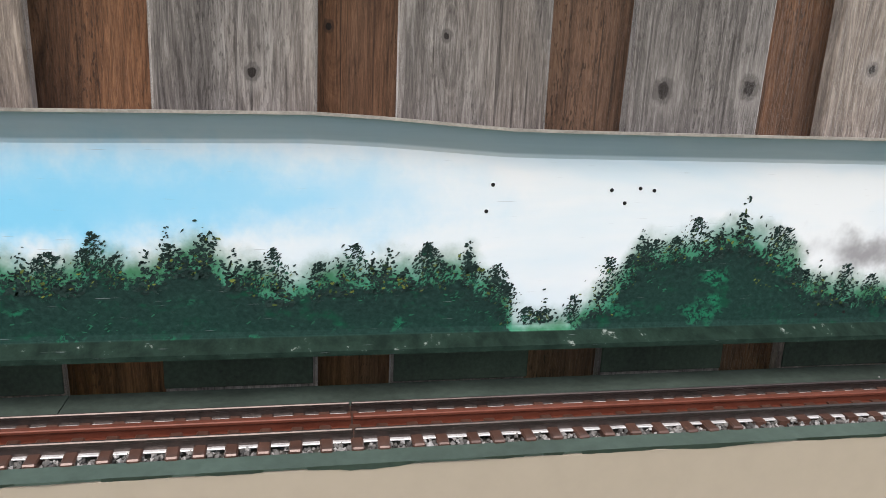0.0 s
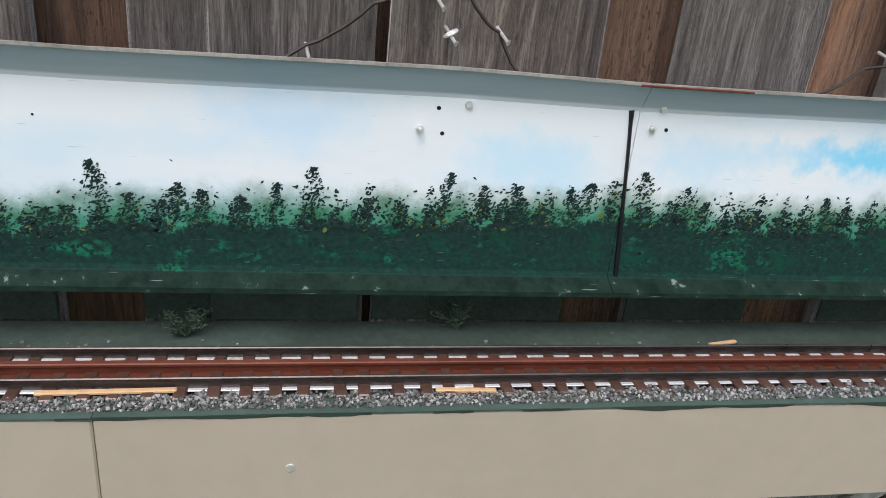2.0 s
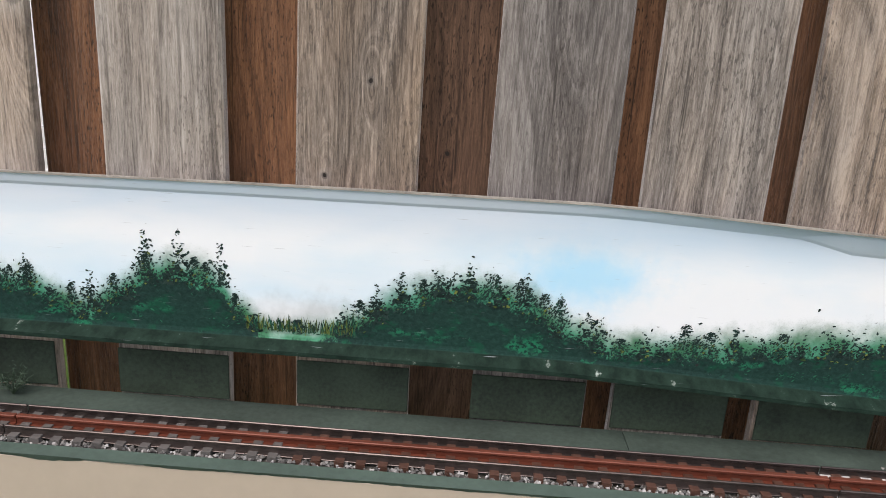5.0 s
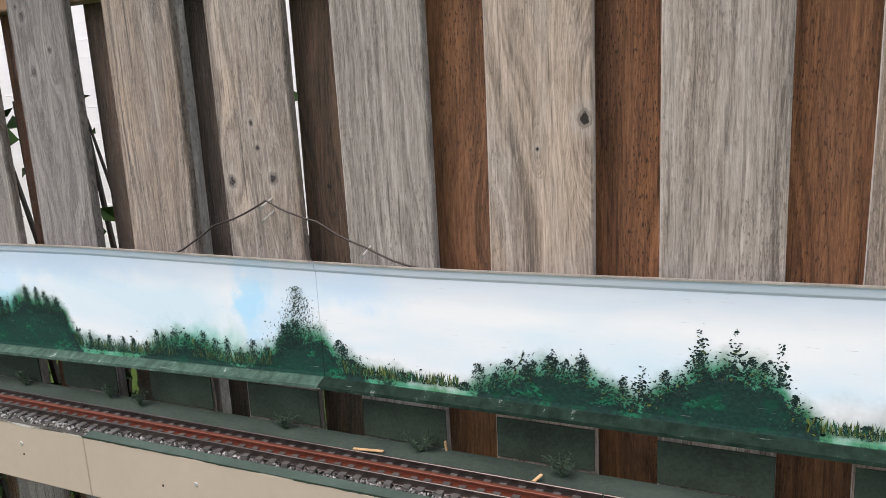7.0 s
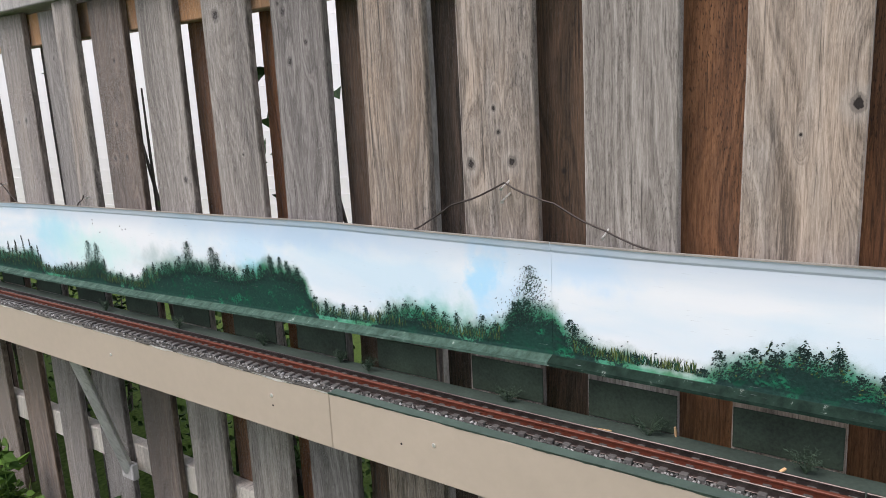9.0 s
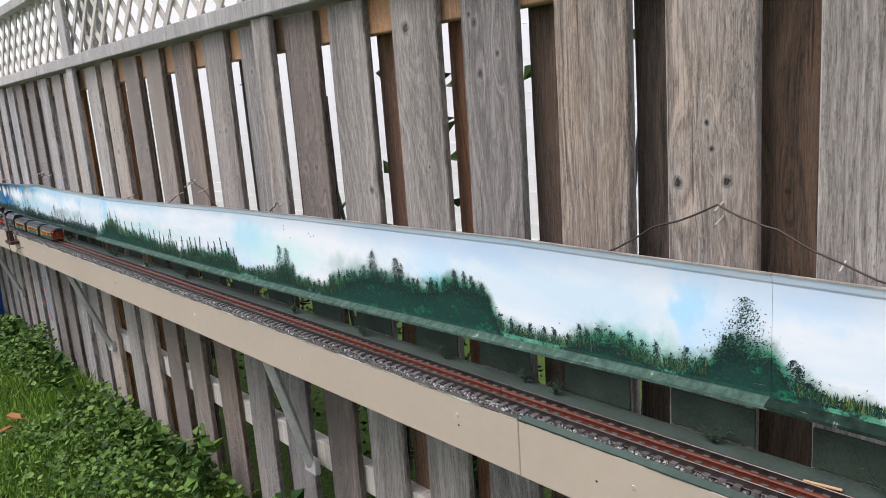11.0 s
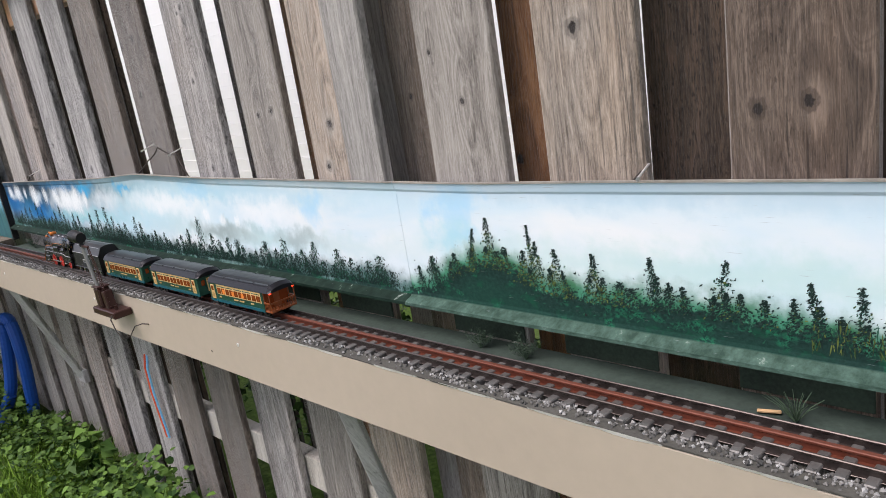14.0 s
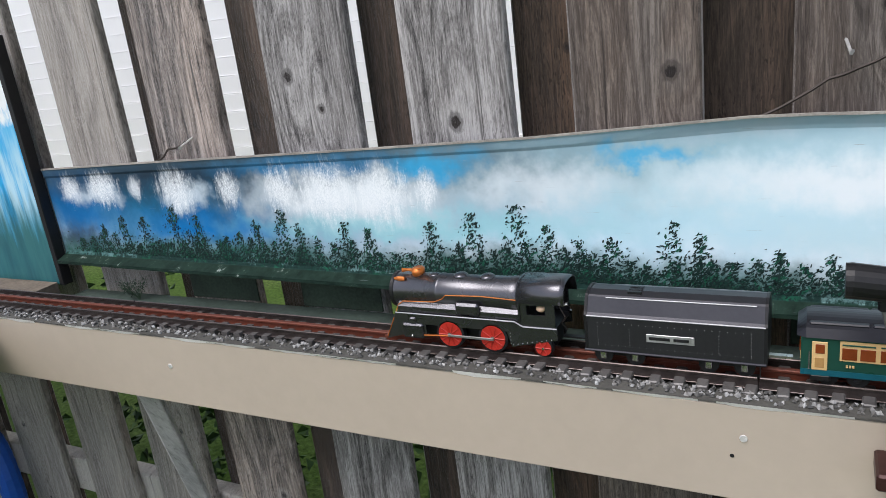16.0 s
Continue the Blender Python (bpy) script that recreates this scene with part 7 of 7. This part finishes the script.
# ---- the table and shelves beyond ----
tab = thing("layout_table", "large weathered table with a lower shelf holding clutter", "table")
part("top", boxed(-11.2, -2.2, 0.955, -8.65, -0.05, 0.99, bevel=0.004), PALE_TOP, tab, "pale weathered table top")
part("front_rail", boxed(-11.2, -2.2, 0.87, -8.66, -2.17, 0.953), CAP_WOOD, tab)
part("end_rail", boxed(-8.69, -2.2, 0.87, -8.655, -0.46, 0.953), DARK_TABLE, tab)
part("lower_shelf", boxed(-11.1, -2.1, 0.54, -8.8, -0.3, 0.565), PALE_TOP, tab)
for x in (-11.1, -8.8):
    for y in (-2.1, -0.35):
        part("leg", boxed(x - 0.04, y - 0.04, GROUND - 0.03, x + 0.04, y + 0.04, 0.955), DARK_TABLE, tab)
# dark sheet across the far side, standing in for shade under the table
part("dark_back", boxed(-11.05, -2.05, GROUND - 0.02, -11.0, -0.3, 0.955), DARK_TABLE, tab)
rng = random.Random(77)
for k in range(12):
    x, y = rng.uniform(-10.2, -8.95), -1.9 + 0.13 * k
    s = rng.uniform(0.03, 0.06)
    box_t = thing("clutter_box", "small worn box on the lower shelf of the table", "box", group="clutter on the lower shelf")
    bx = part("carton", boxed(x - s, y - s * 0.7, 0.565, x + s, y + s * 0.7, 0.565 + s * 1.4, bevel=0.004), rng.choice((ORANGE_RED, BROWN_TIN, BLACK, PALE_TOP, BROWN_TIN)), box_t)
    part("lid", boxed(x - s - 0.003, y - s * 0.7 - 0.003, 0.565 + s * 1.4, x + s + 0.003, y + s * 0.7 + 0.003, 0.565 + s * 1.6, bevel=0.002), BLACK, box_t)
for k in range(9):
    x, y = -10.9 + 0.24 * k, rng.uniform(-1.3, -0.3)
    s = rng.uniform(0.05, 0.11)
    pk = thing("table_scrap", "pale weathered piece of layout scenery on the table", "scenery", group="scenery on the table")
    bm = boxed(x - s, y - s, 0.991, x + s, y + s, 0.991 + s * 0.5, bevel=0.012)
    part("block", bm, rng.choice((PALE_TOP, CAP_WOOD, PALE_TOP, ROCK)), pk)

# ---- lawn, weeds ----
rng = random.Random(8)
vs, fs = [], []
def blade(x, y, h, w):
    a = rng.uniform(0, 6.28)
    dx, dy = math.cos(a) * w, math.sin(a) * w
    lx, ly = rng.gauss(0, 0.45) * h, rng.gauss(0, 0.45) * h
    k = len(vs)
    z = GROUND - 0.004
    vs.extend([(x - dx, y - dy, z), (x + dx, y + dy, z), (x + lx * 0.4 + dx * 0.7, y + ly * 0.4 + dy * 0.7, z + h * 0.6), (x + lx * 0.4 - dx * 0.7, y + ly * 0.4 - dy * 0.7, z + h * 0.6), (x + lx, y + ly, z + h)])
    fs.extend([(k, k + 1, k + 2, k + 3), (k + 3, k + 2, k + 4)])
for _ in range(120000):
    x = -1.0 - 8.0 * rng.random() ** 1.15
    y = -0.02 - 2.6 * rng.random() ** 1.3
    if -4.99 < x < -4.49 and -1.41 < y < -0.46:
        continue
    n = noise.noise(Vector((x * 2.1, y * 2.1, 0)))
    blade(x, y, (0.03 + 0.03 * rng.random()) * (1.15 + n) * (1.7 if y > -0.3 and rng.random() < 0.25 else 1.0), rng.uniform(0.0014, 0.003))
for _ in range(45000):
    blade(rng.uniform(-1.2, 5.6), -0.02 - 2.6 * rng.random() ** 1.3, 0.03 + 0.04 * rng.random(), rng.uniform(0.002, 0.004))
me = bpy.data.meshes.new("lawn_grass")
me.from_pydata(vs, [], fs)
me.materials.append(GRASS)
tagged(new("lawn_grass", me), "uneven green lawn grass below the shelf", "grass", kind="stuff")


def weeds(name, spots, label):
    vs, fs = [], []
    for x, y, z, s in spots:
        yaw, tilt = rng.uniform(0, 6.28), rng.uniform(-0.7, 0.7)
        rot = Euler((tilt, rng.uniform(-0.7, 0.7), yaw)).to_matrix()
        k = len(vs)
        for p in ((0, -0.5, 0), (0.42, -0.35, 0.08), (0.5, 0.1, 0.1), (0, 0.62, -0.05), (-0.5, 0.1, 0.1), (-0.42, -0.35, 0.08), (0, 0.05, 0)):
            q = rot @ (Vector(p) * s)
            vs.append((x + q.x, y + q.y, z + q.z))
        fs.extend([(k + 6, k, k + 1), (k + 6, k + 1, k + 2), (k + 6, k + 2, k + 3), (k + 6, k + 3, k + 4), (k + 6, k + 4, k + 5), (k + 6, k + 5, k)])
    me = bpy.data.meshes.new(name)
    me.from_pydata(vs, [], fs)
    me.materials.append(WEED)
    tagged(new(name, me), label, "weeds", kind="stuff")


spots = []
while len(spots) < 13000:
    x = rng.uniform(-8.5, -0.6)
    y = -0.03 - abs(rng.gauss(0, 0.28))
    n = noise.noise(Vector((x * 1.6, y * 3.0, 5)))
    if n < -0.12 - 0.2 * (y > -0.25) or (x < -4.3 and y < -0.26 and rng.random() < 0.85):
        continue
    if -4.99 < x < -4.49 and y < -0.46:
        continue
    hmax = (0.05 + 0.16 * max(0, 1 - abs(y) / 0.5)) * (0.7 + n)
    spots.append((x, y, GROUND + 0.012 + rng.random() * max(0.01, hmax), rng.uniform(0.009, 0.028)))
weeds("ground_ivy", spots, "ground ivy and clover weeds along the foot of the fence")


def tuft(x, y, h, seed):
    rr = random.Random(seed)
    t = thing("weed_plant", "upright leafy weed growing at the foot of the fence", "weed", (x, y, GROUND), "weeds by the fence")
    bm = bmesh.new()
    pts = []
    for _ in range(5):
        tip = Vector((rr.gauss(0, 0.06), rr.gauss(-0.02, 0.04), h * rr.uniform(0.6, 1)))
        add_tube(bm, [(0, 0, -0.01), tip * 0.5 + Vector((0.01, 0, 0)), tip], [0.003, 0.002, 0.001], 4)
        pts += [tip * rr.uniform(0.4, 1) for _ in range(9)]
    tagged(part("stalks", bm, WEED, t), kind="stuff")
    leaves("leaves", pts, WEED, t, (0.04, 0.075))


for k, (x, h) in enumerate(((-2.55, 0.3), (-3.2, 0.22), (-3.9, 0.32), (-1.9, 0.25), (-4.7, 0.25), (-1.5, 0.2), (-5.2, 0.25), (-2.9, 0.25))):
    tuft(x, -0.1 - 0.03 * (k % 3), h, 400 + k)
